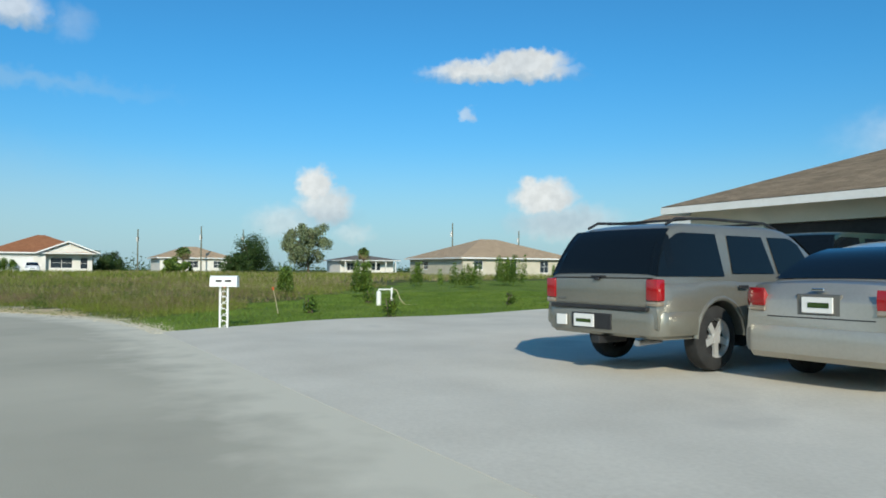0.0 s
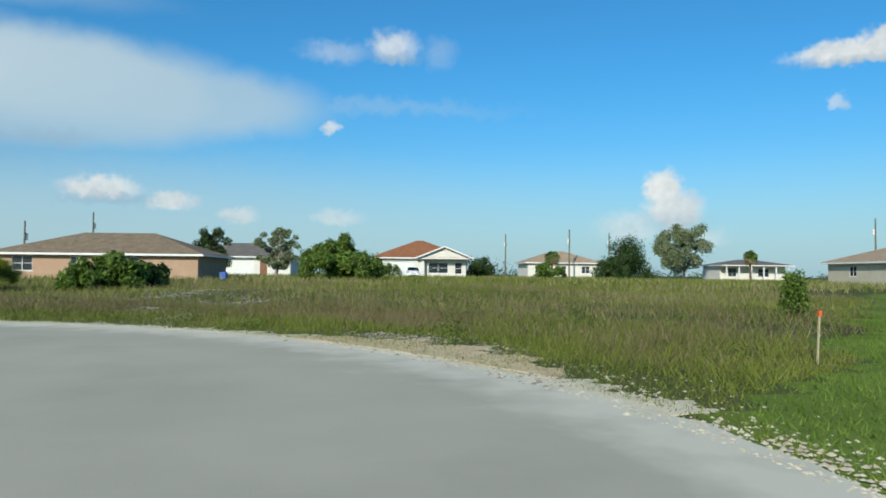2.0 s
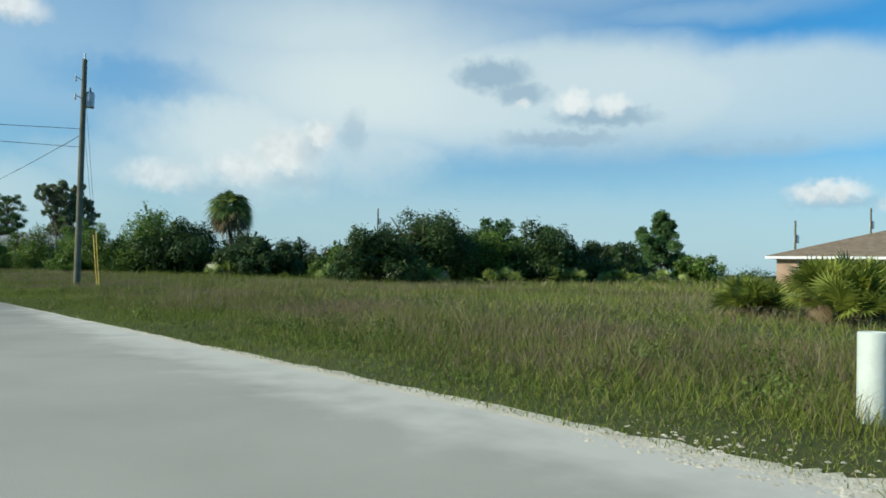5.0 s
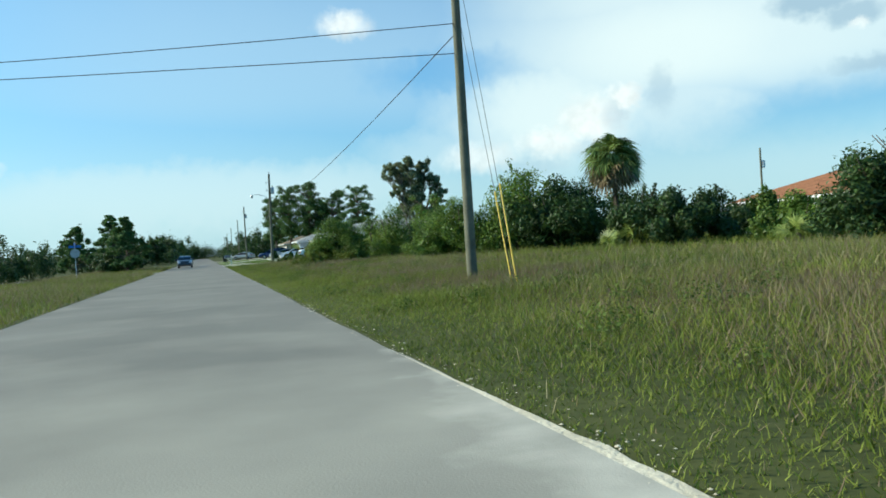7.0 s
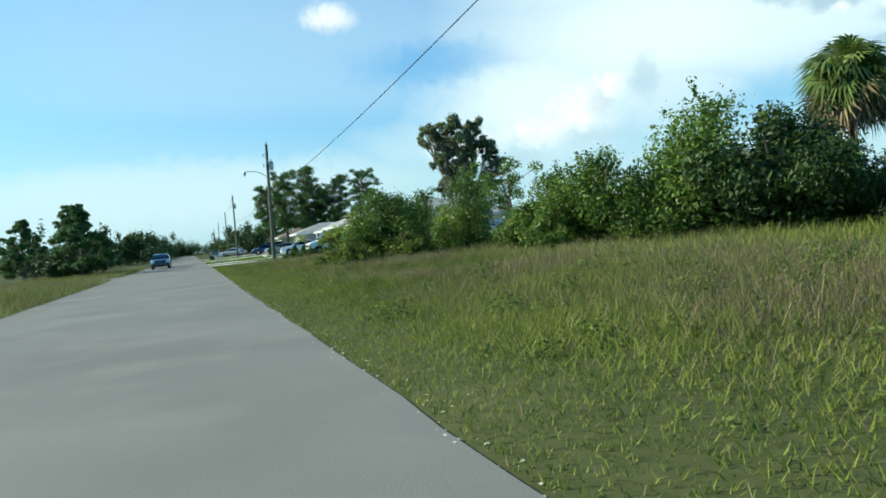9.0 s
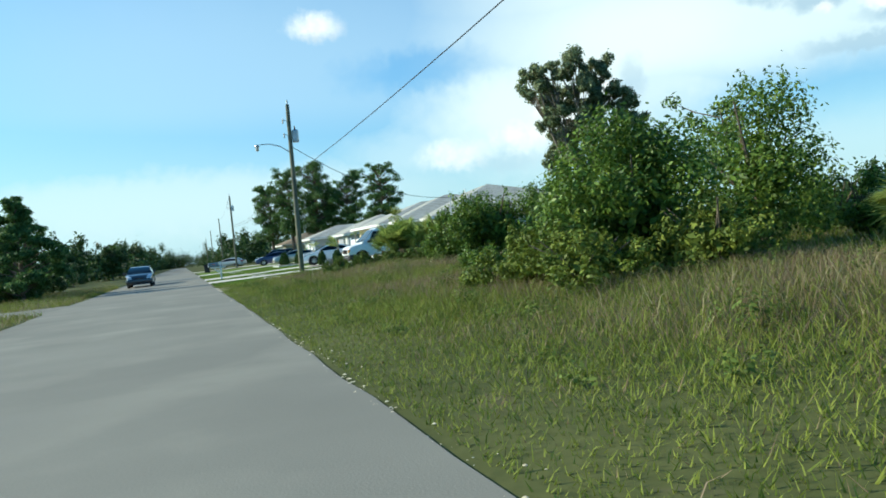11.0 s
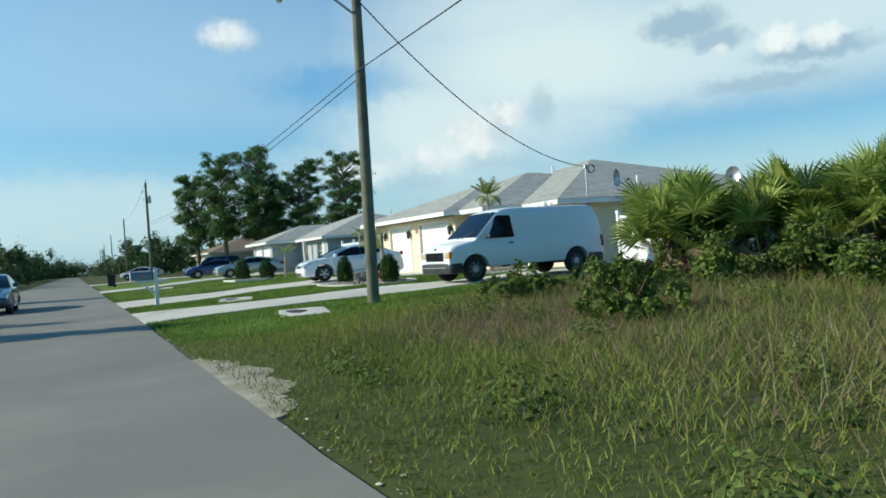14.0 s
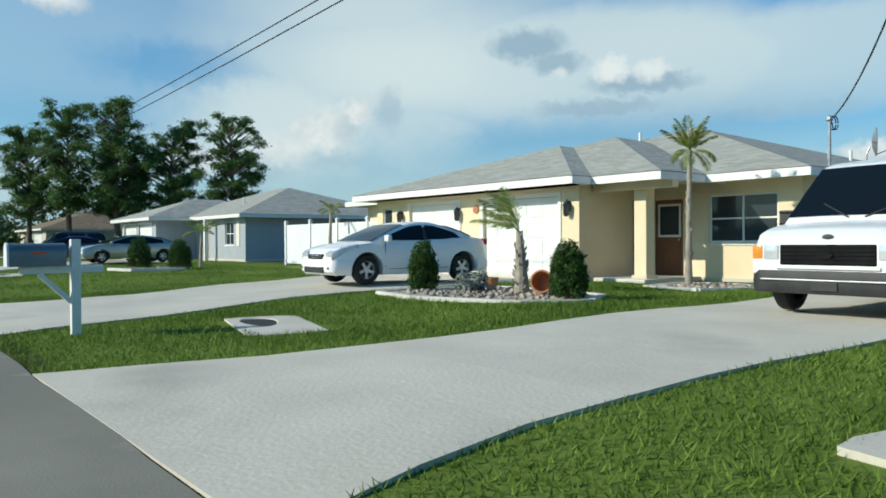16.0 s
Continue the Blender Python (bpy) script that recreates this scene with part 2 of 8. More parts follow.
def glass_dark(name, tint=(0.014, 0.02, 0.026), gloss=0.4):
    m = bpy.data.materials.new(name)
    m.use_nodes = True
    b = m.node_tree.nodes["Principled BSDF"]
    b.inputs["Base Color"].default_value = (*tint, 1)
    b.inputs["Roughness"].default_value, b.inputs["Specular IOR Level"].default_value = 0.05, gloss
    return m


asphalt = material("asphalt", (0.185, 0.175, 0.145), (0.245, 0.232, 0.19), 0.92, scale=0.35, fine=60, bump=0.12, stain=((0.15, 0.145, 0.13), 0.62, 0.25), spec=0.25)


def road_material():
    """Asphalt that bleaches pale round the bend, with crushed limerock carried in from its edges."""
    m = material("street_asphalt", (0.185, 0.175, 0.145), (0.245, 0.232, 0.19), 0.92, scale=0.35, fine=60, bump=0.12, stain=((0.15, 0.145, 0.13), 0.62, 0.25), spec=0.25)
    nodes, links = m.node_tree.nodes, m.node_tree.links
    bsdf = nodes["Principled BSDF"]
    colour = bsdf.inputs["Base Color"].links[0].from_socket
    tc = nodes.new("ShaderNodeTexCoord")

    def noise(scale, detail):
        n = nodes.new("ShaderNodeTexNoise")
        links.new(tc.outputs["Object"], n.inputs["Vector"])
        n.inputs["Scale"].default_value, n.inputs["Detail"].default_value = scale, detail
        return n.outputs["Fac"]

    def layer(colour, name, tint, rough, lo, hi):
        a = nodes.new("ShaderNodeAttribute")
        a.attribute_name = name
        add = nodes.new("ShaderNodeMath")
        add.operation = "MULTIPLY_ADD"
        links.new(rough, add.inputs[0])
        add.inputs[1].default_value = 1.1
        links.new(a.outputs["Fac"], add.inputs[2])
        r = nodes.new("ShaderNodeMapRange")
        links.new(add.outputs[0], r.inputs[0])
        r.inputs[1].default_value, r.inputs[2].default_value = lo, hi
        mix = nodes.new("ShaderNodeMix")
        mix.data_type = "RGBA"
        links.new(r.outputs[0], mix.inputs[0])
        links.new(colour, mix.inputs[6])
        if isinstance(tint, tuple):
            mix.inputs[7].default_value = (*tint, 1)
        else:
            links.new(tint, mix.inputs[7])
        return mix.outputs[2]

    pale = nodes.new("ShaderNodeMix")
    pale.data_type = "RGBA"
    links.new(noise(0.4, 5.0), pale.inputs[0])
    pale.inputs[6].default_value, pale.inputs[7].default_value = (0.34, 0.315, 0.245, 1), (0.53, 0.49, 0.385, 1)
    colour = layer(colour, "bleach", pale.outputs[2], noise(0.5, 5.0), 0.55, 1.5)
    colour = layer(colour, "sand", (0.62, 0.575, 0.46), noise(1.6, 9.0), 1.0, 1.5)
    links.new(colour, bsdf.inputs["Base Color"])
    return m


asphalt_pale = road_material()
concrete = material("concrete", (0.52, 0.48, 0.40), (0.66, 0.615, 0.52), 0.9, scale=0.7, fine=25, bump=0.2, stain=((0.44, 0.41, 0.35), 0.6, 0.35), spec=0.25)
limerock = material("limerock", (0.51, 0.445, 0.31), (0.77, 0.69, 0.51), 0.95, scale=1.5, fine=22, bump=0.8, island=0.4, spec=0.2)
soil = material("field_soil", (0.05, 0.062, 0.018), (0.115, 0.12, 0.042), 0.97, scale=0.25, fine=5, bump=0.8, stain=((0.15, 0.12, 0.07), 0.66, 0.8), spec=0.1)
lawn = material("lawn", (0.085, 0.135, 0.018), (0.18, 0.235, 0.045), 0.95, scale=0.5, fine=16, bump=0.8, stain=((0.13, 0.12, 0.05), 0.68, 0.7), spec=0.1)
blade_green = material("blade_green", (0.095, 0.135, 0.018), (0.265, 0.30, 0.055), 0.7, scale=0.12, fine=1.0, bump=0, island=0.5, leaf=0.3, spec=0.2)
blade_dry = material("blade_dry", (0.22, 0.185, 0.09), (0.44, 0.375, 0.20), 0.8, scale=0.2, fine=1.5, bump=0, island=0.6, leaf=0.25, spec=0.2)
blade_mauve = material("blade_mauve", (0.16, 0.115, 0.07), (0.31, 0.235, 0.15), 0.85, scale=0.15, fine=1.2, bump=0, island=0.6, leaf=0.25, spec=0.1)
blade_lawn = material("blade_lawn", (0.085, 0.15, 0.02), (0.20, 0.29, 0.05), 0.7, scale=0.5, fine=2.0, bump=0, island=0.5, leaf=0.3, spec=0.2)
leaf_bush = material("leaf_bush", (0.05, 0.10, 0.014), (0.215, 0.32, 0.05), 0.5, scale=0.5, fine=3, bump=0, island=0.6, leaf=0.36, spec=0.35)
leaf_vine = material("vine_leaf", (0.07, 0.105, 0.014), (0.23, 0.285, 0.045), 0.6, scale=0.6, fine=3, bump=0, island=0.6, leaf=0.33, spec=0.3)
leaf_dark = material("leaf_dark", (0.02, 0.046, 0.01), (0.075, 0.13, 0.028), 0.55, scale=0.5, fine=3, bump=0, island=0.6, leaf=0.25, spec=0.35)
leaf_yellow = material("leaf_yellow", (0.12, 0.155, 0.018), (0.36, 0.40, 0.075), 0.5, scale=0.5, fine=3, bump=0, island=0.6, leaf=0.3, spec=0.4)
leaf_grey = material("leaf_grey", (0.09, 0.12, 0.055), (0.30, 0.35, 0.18), 0.6, scale=0.5, fine=3, bump=0, island=0.6, leaf=0.25, spec=0.3)
needle = material("pine_needle", (0.04, 0.09, 0.026), (0.145, 0.245, 0.07), 0.6, scale=0.5, fine=3, bump=0, island=0.6, leaf=0.35, spec=0.25)
frond = material("palm_frond", (0.15, 0.21, 0.035), (0.46, 0.53, 0.15), 0.36, scale=0.6, fine=3, bump=0, island=0.6, leaf=0.4, spec=0.5)
palm_green = material("cabbage_palm_frond", (0.07, 0.115, 0.025), (0.22, 0.30, 0.08), 0.45, scale=0.6, fine=3, bump=0, island=0.6, leaf=0.25, spec=0.5)
leaf_silver = material("silver_leaf", (0.22, 0.25, 0.22), (0.46, 0.49, 0.45), 0.7, scale=1, fine=6, bump=0, island=0.5, leaf=0.15, spec=0.2)
leaf_hedge = material("clipped_leaf", (0.022, 0.055, 0.014), (0.075, 0.14, 0.03), 0.75, scale=0.8, fine=5, bump=0, island=0.5, leaf=0.2, spec=0.15)
leaf_weed = material("weed_leaf", (0.06, 0.10, 0.016), (0.17, 0.225, 0.048), 0.7, scale=0.5, fine=3, bump=0, island=0.6, leaf=0.25, spec=0.2)
sand_dirt = material("sandy_dirt", (0.24, 0.205, 0.145), (0.44, 0.39, 0.29), 0.95, scale=2.5, fine=24, bump=0.6, spec=0.15)
tan_sand = material("tan_sand", (0.46, 0.35, 0.20), (0.68, 0.55, 0.34), 0.95, scale=2.5, fine=24, bump=0.6, spec=0.15)
frond_dead = material("dead_frond", (0.14, 0.10, 0.05), (0.32, 0.24, 0.13), 0.85, scale=1, fine=6, bump=0, island=0.5, leaf=0.15)
bark = material("bark", (0.07, 0.055, 0.04), (0.20, 0.16, 0.12), 0.95, scale=2, fine=18, bump=0.8, spec=0.2)
bark_grey = material("grey_bark", (0.13, 0.11, 0.085), (0.30, 0.26, 0.21), 0.9, scale=2, fine=14, bump=0.6, spec=0.2)
bark_pale = material("pale_bark", (0.22, 0.19, 0.15), (0.45, 0.40, 0.33), 0.9, scale=2, fine=14, bump=0.6, spec=0.2)
pole_wood = material("pole_wood", (0.10, 0.105, 0.075), (0.22, 0.21, 0.15), 0.9, scale=1.5, fine=20, bump=0.5, stain=((0.07, 0.07, 0.055), 0.6, 1.2), spec=0.2)
galvanised = material("galvanised_steel", (0.35, 0.36, 0.37), (0.55, 0.56, 0.57), 0.45, 0.8, 3, 20, 0.05)
box_steel = material("mailbox_steel", (0.10, 0.14, 0.16), (0.17, 0.21, 0.23), 0.35, 0.3, 2, 20, 0.02, coat=0.4)
wire_black = material("wire", (0.02, 0.02, 0.022), (0.04, 0.04, 0.042), 0.6, scale=3, fine=20, bump=0)
guard_yellow = material("yellow_plastic", (0.65, 0.42, 0.03), (0.80, 0.55, 0.06), 0.5, scale=3, fine=20, bump=0.03)
white_paint = material("white_paint", (0.70, 0.70, 0.68), (0.82, 0.82, 0.80), 0.5, scale=2, fine=18, bump=0.05)
vinyl = material("white_vinyl", (0.76, 0.77, 0.78), (0.84, 0.84, 0.84), 0.35, scale=1, fine=10, bump=0.02)
stucco_yellow = material("cream_stucco", (0.74, 0.61, 0.41), (0.82, 0.70, 0.50), 0.92, scale=1.2, fine=45, bump=0.35, spec=0.2)
stucco_grey = material("grey_stucco", (0.34, 0.37, 0.40), (0.42, 0.45, 0.48), 0.92, scale=1.2, fine=45, bump=0.35, spec=0.2)
stucco_beige = material("beige_stucco", (0.50, 0.46, 0.36), (0.60, 0.55, 0.44), 0.92, scale=1.2, fine=45, bump=0.35, spec=0.2)
stucco_white = material("white_stucco", (0.66, 0.64, 0.58), (0.78, 0.75, 0.69), 0.92, scale=1.2, fine=45, bump=0.3, spec=0.2)
stucco_salmon = material("salmon_stucco", (0.40, 0.265, 0.18), (0.48, 0.33, 0.23), 0.92, scale=1.2, fine=45, bump=0.3, spec=0.2)
trim_white = material("white_trim", (0.72, 0.71, 0.67), (0.82, 0.81, 0.78), 0.5, scale=1.5, fine=12, bump=0.03)
door_brown = material("brown_door", (0.16, 0.06, 0.03), (0.26, 0.11, 0.05), 0.5, scale=2, fine=14, bump=0.05)
# near-black that paints the shade inside the garage doorway and the culvert mouths
shade_dark = material("painted_shade", (0.02, 0.02, 0.02), (0.04, 0.04, 0.04), 0.9, scale=1, fine=8, bump=0)
roof_grey = shingle_material("grey_shingles", (0.37, 0.365, 0.32), (0.43, 0.425, 0.375))
roof_brown = shingle_material("brown_shingles", (0.20, 0.15, 0.10), (0.30, 0.23, 0.155))
roof_tan = shingle_material("tan_shingles", (0.36, 0.26, 0.17), (0.48, 0.36, 0.24))
roof_red = shingle_material("red_shingles", (0.28, 0.115, 0.055), (0.38, 0.17, 0.085))
roof_dark = shingle_material("dark_shingles", (0.13, 0.12, 0.11), (0.21, 0.19, 0.17))
window_glass = glass_dark("window_glass", (0.03, 0.04, 0.05))
car_glass = glass_dark("car_glass", (0.006, 0.009, 0.012), 0.25)
tyre_rubber = material("tyre_rubber", (0.012, 0.012, 0.012), (0.03, 0.03, 0.03), 0.85, scale=6, fine=40, bump=0.2)
alloy = material("alloy", (0.62, 0.62, 0.60), (0.74, 0.74, 0.72), 0.3, 0.5, 4, 20, 0.02)
chrome = material("chrome", (0.7, 0.7, 0.7), (0.8, 0.8, 0.8), 0.12, 1.0, 4, 20, 0)
black_plastic = material("black_plastic", (0.012, 0.012, 0.013), (0.03, 0.03, 0.032), 0.6, scale=4, fine=40, bump=0.05)
lamp_red = material("red_lens", (0.28, 0.006, 0.01), (0.36, 0.01, 0.014), 0.15, scale=4, fine=30, bump=0, coat=0.6)
lamp_clear = material("clear_lens", (0.55, 0.56, 0.57), (0.75, 0.76, 0.77), 0.1, 0.3, 4, 30, 0, coat=0.8)
grille_black = material("grille_black", (0.006, 0.006, 0.007), (0.014, 0.014, 0.015), 0.85, scale=4, fine=20, bump=0.05, spec=0.15)
lamp_smoke = material("smoked_lens", (0.26, 0.21, 0.16), (0.34, 0.28, 0.21), 0.15, 0.2, 4, 30, 0, coat=0.8)
steel_wheel = material("steel_wheel", (0.10, 0.10, 0.10), (0.17, 0.17, 0.165), 0.5, 0.4, 4, 20, 0.05)
lamp_amber = material("amber_lens", (0.7, 0.25, 0.03), (0.8, 0.32, 0.05), 0.15, scale=4, fine=30, bump=0, coat=0.6)
paint_pewter = material("pewter_paint", (0.235, 0.225, 0.185), (0.285, 0.27, 0.225), 0.35, 0.55, 0.8, 30, 0.0, coat=0.7)
paint_silver = material("silver_paint", (0.40, 0.38, 0.33), (0.47, 0.45, 0.40), 0.32, 0.55, 0.8, 30, 0.0, coat=0.8)
paint_trim = material("dark_silver_trim", (0.16, 0.155, 0.14), (0.21, 0.20, 0.18), 0.4, 0.5, 0.8, 30, 0.0)
paint_white = material("white_car_paint", (0.84, 0.84, 0.83), (0.90, 0.90, 0.89), 0.3, 0.0, 0.8, 30, 0.0, coat=0.8)
paint_van = material("white_van_paint", (0.74, 0.745, 0.74), (0.81, 0.815, 0.81), 0.45, 0.0, 0.8, 12, 0.02, coat=0.3)
paint_navy = material("navy_paint", (0.02, 0.03, 0.09), (0.03, 0.045, 0.12), 0.3, 0.3, 0.8, 30, 0.0, coat=0.8)
paint_dark = material("charcoal_paint", (0.03, 0.04, 0.05), (0.045, 0.055, 0.065), 0.3, 0.3, 0.8, 30, 0.0, coat=0.8)
paint_green = material("dark_green_paint", (0.015, 0.04, 0.04), (0.025, 0.06, 0.055), 0.3, 0.3, 0.8, 30, 0.0, coat=0.8)
tape_red = material("red_tape", (0.6, 0.08, 0.02), (0.75, 0.14, 0.04), 0.6, scale=5, fine=30, bump=0.05)
wood_stake = material("raw_wood", (0.42, 0.36, 0.22), (0.58, 0.50, 0.33), 0.85, scale=3, fine=30, bump=0.2)
blue_plastic = material("blue_plastic", (0.02, 0.08, 0.35), (0.03, 0.11, 0.45), 0.45, scale=3, fine=20, bump=0.02)
sign_blue = material("blue_sign", (0.02, 0.16, 0.55), (0.03, 0.20, 0.62), 0.45, scale=3, fine=20, bump=0)
terracotta = material("terracotta", (0.36, 0.15, 0.07), (0.48, 0.22, 0.11), 0.85, scale=4, fine=30, bump=0.2)
pale_concrete = material("edging_concrete", (0.55, 0.53, 0.48), (0.70, 0.68, 0.62), 0.9, scale=1.5, fine=25, bump=0.3)
stone = material("garden_stone", (0.25, 0.20, 0.15), (0.50, 0.43, 0.35), 0.9, scale=3, fine=20, bump=0.3, island=0.8)
drain_green = material("weathered_pvc", (0.48, 0.52, 0.44), (0.62, 0.66, 0.58), 0.7, scale=3, fine=20, bump=0.1, stain=((0.30, 0.36, 0.22), 0.62, 3.0))

# ---- mesh helpers ----
class Geo:
    """Vertices and faces of one mesh."""

    def __init__(self):
        self.v, self.f = [], []

    def face(self, *points):
        n = len(self.v)
        self.v += [tuple(p) for p in points]
        self.f.append(tuple(range(n, n + len(points))))
        return self

    def box(self, x0, y0, z0, x1, y1, z1, bevel=0.0):
        bm = bmesh.new()
        bmesh.ops.create_cube(bm, size=1)
        for v in bm.verts:
            v.co = Vector(((x0 + x1) / 2 + v.co.x * (x1 - x0), (y0 + y1) / 2 + v.co.y * (y1 - y0), (z0 + z1) / 2 + v.co.z * (z1 - z0)))
        if bevel:
            bmesh.ops.bevel(bm, geom=bm.edges[:], offset=bevel, segments=2, affect="EDGES", profile=0.5)
        bm.verts.index_update()
        n = len(self.v)
        self.v += [tuple(v.co) for v in bm.verts]
        self.f += [tuple(n + v.index for v in f.verts) for f in bm.faces]
        bm.free()
        return self

    def loft(self, rings, closed=True, caps=True):
        """Joins rings of equally many points; closed: each ring runs round."""
        n, k = len(self.v), len(rings[0])
        for r in rings:
            self.v += [tuple(p) for p in r]
        for i in range(len(rings) - 1):
            for j in range(k if closed else k - 1):
                a, b = n + i * k + j, n + i * k + (j + 1) % k
                self.f.append((a, b, b + k, a + k))
        if caps and closed:
            self.f.append(tuple(n + j for j in reversed(range(k))))
            self.f.append(tuple(n + (len(rings) - 1) * k + j for j in range(k)))
        return self

    def tube(self, points, radii, sides=8, caps=True):
        """A round bar along points."""
        rings = []
        for i, p in enumerate(points):
            p = Vector(p)
            way = Vector(points[min(i + 1, len(points) - 1)]) - Vector(points[max(i - 1, 0)])
            q = way.to_track_quat("Z", "Y")
            r = radii[i] if isinstance(radii, (list, tuple)) else radii
            rings.append([p + q @ Vector((r * math.cos(2 * math.pi * j / sides), r * math.sin(2 * math.pi * j / sides), 0)) for j in range(sides)])
        return self.loft(rings, True, caps)

    def lathe(self, profile, axis="z", sides=24, at=(0, 0, 0), caps=True):
        """Turns (radius, height) pairs round an axis."""
        rings = []
        for r, h in profile:
            ring = []
            for j in range(sides):
                c, s = r * math.cos(2 * math.pi * j / sides), r * math.sin(2 * math.pi * j / sides)
                p = (c, s, h) if axis == "z" else (c, h, s)
                ring.append((p[0] + at[0], p[1] + at[1], p[2] + at[2]))
            rings.append(ring)
        return self.loft(rings, True, caps)

    def prism(self, outline, z0, z1):
        self.loft([[(x, y, z0) for x, y in outline], [(x, y, z1) for x, y in outline]])
        return self

    def moved(self, m):
        self.v = [tuple(m @ Vector(p)) for p in self.v]
        return self

    def join(self, other):
        n = len(self.v)
        self.v += other.v
        self.f += [tuple(n + i for i in f) for f in other.f]
        return self

    def mesh(self, name, mat, smooth=False):
        me = bpy.data.meshes.new(name)
        me.from_pydata(self.v, [], self.f)
        if mat:
            me.materials.append(mat)
        bm = bmesh.new()
        bm.from_mesh(me)
        bmesh.ops.recalc_face_normals(bm, faces=bm.faces[:])
        bm.to_mesh(me)
        bm.free()
        if smooth:
            me.polygons.foreach_set("use_smooth", [True] * len(me.polygons))
            me.set_sharp_from_angle(angle=radians(38))
        return me


def fast_mesh(name, verts, faces, mat):
    """Mesh from number arrays; faces all have equally many corners."""
    me = bpy.data.meshes.new(name)
    k = faces.shape[1]
    me.vertices.add(len(verts))
    me.vertices.foreach_set("co", np.ascontiguousarray(verts, dtype=np.float32).ravel())
    me.loops.add(faces.size)
    me.loops.foreach_set("vertex_index", np.ascontiguousarray(faces, dtype=np.int32).ravel())
    me.polygons.add(len(faces))
    me.polygons.foreach_set("loop_start", np.arange(0, faces.size, k, dtype=np.int32))
    me.polygons.foreach_set("loop_total", np.full(len(faces), k, dtype=np.int32))
    me.materials.append(mat)
    me.update(calc_edges=True)
    return me


def part(name, geo, mat, parent=None, label="", smooth=False):
    data = geo if isinstance(geo, bpy.types.Mesh) else geo.mesh(name, mat, smooth)
    ob = new(name, data)
    if parent:
        ob.parent = parent
    if label:
        tagged(ob, label)
    return ob


def thing(name, m, label, category, group="", kind=""):
    ob = new(name)
    ob.matrix_basis = m
    return tagged(ob, label, category, group, kind)


def solid(name, geo, mat, m, label, category, group="", kind="", smooth=False):
    """A thing of one mesh."""
    ob = new(name, geo if isinstance(geo, bpy.types.Mesh) else geo.mesh(name, mat, smooth))
    ob.matrix_basis = m
    return tagged(ob, label, category, group, kind)


def smooth_step(a, b, x):
    t = np.clip((np.asarray(x, float) - a) / (b - a), 0, 1)
    return t * t * (3 - 2 * t)


# ---- ground and streets ----
BEND = (-14.7, 24.9)
R_OUT, R_IN = 16.0, 7.0
EAST, SOUTH = 1.3, 8.9


def off_road(x, y):
    """Metres outside the outer road edge, or outside the inner one, whichever is larger; negative on the asphalt."""
    x, y = np.asarray(x, float), np.asarray(y, float)
    r = np.hypot(x - BEND[0], y - BEND[1])
    bend = np.maximum(r - R_OUT, R_IN - r)
    west_edge = -7.7 + 3.1 * smooth_step(24.9, 45, y)
    north = np.maximum(x - EAST, west_edge - x)
    side = np.maximum(np.maximum(106.0 - y, y - 112.0), x + 3)
    north = np.where(x < -3, np.minimum(north, np.where(side < 3, side, 3)), north)
    west = np.maximum(SOUTH - y, y - (BEND[1] - R_IN))
    return np.where((x > BEND[0]) & (y < BEND[1]), bend, np.where(y >= BEND[1], north, west))


def height(x, y):
    d = off_road(x, y)
    x, y = np.asarray(x, float), np.asarray(y, float)
    h = -0.05 + 0.05 * smooth_step(-0.4, 0.2, d) + 0.24 * smooth_step(0.5, 9, d) * (0.25 + 0.75 * smooth_step(6, 16, y + 0.4 * x)) * (1 - 0.42 * smooth_step(108, 116, y))
    h = h + np.where(d > 0.3, 0.035 * np.sin(x * 0.9 + 1.3 * np.sin(y * 0.37)) * np.sin(y * 0.8 + x * 0.21), 0) * smooth_step(0.3, 3, d)
    h = h + 0.22 * np.exp(-((x - 13.5) ** 2 + (y - 18.0) ** 2) / 12.0) + 0.25 * np.exp(-((x - 22.0) ** 2 + (y - 12.0) ** 2) / 60.0)
    h = h + 0.35 * smooth_step(25, 70, d) * (1 - smooth_step(110, 170, y))
    return h


def hz(x, y):
    return float(height(x, y))


def ground_sheet():
    def line(lo, hi, step):
        far = [-2600, -1500, -800, -450, -280, -180, -120]
        a = [lo + v for v in far if v < -10] + list(np.arange(lo - 80, lo, 8.0)) + list(np.arange(lo, hi, step)) + list(np.arange(hi, hi + 81, 8.0)) + [hi - v for v in reversed(far)]
        return np.array(sorted(set(np.round(a, 3))))
    xs, ys = line(-36, 40, 0.8), line(-30, 190, 0.8)
    X, Y = np.meshgrid(xs, ys)
    Z = height(X, Y)
    v = np.stack([X, Y, Z], -1).reshape(-1, 3)
    i = np.arange(len(xs) * len(ys)).reshape(len(ys), len(xs))
    f = np.stack([i[:-1, :-1], i[:-1, 1:], i[1:, 1:], i[1:, :-1]], -1).reshape(-1, 4)
    me = fast_mesh("ground", v, f, soil)
    me.materials.append(lawn)
    cx, cy = v[f].mean(1)[:, 0], v[f].mean(1)[:, 1]
    me.polygons.foreach_set("material_index", is_lawn(cx, cy).astype(np.int32))
    me.polygons.foreach_set("use_smooth", [True] * len(f))
    return tagged(new("ground", me), "flat sandy ground under weeds and mown grass", "ground", kind="structure")


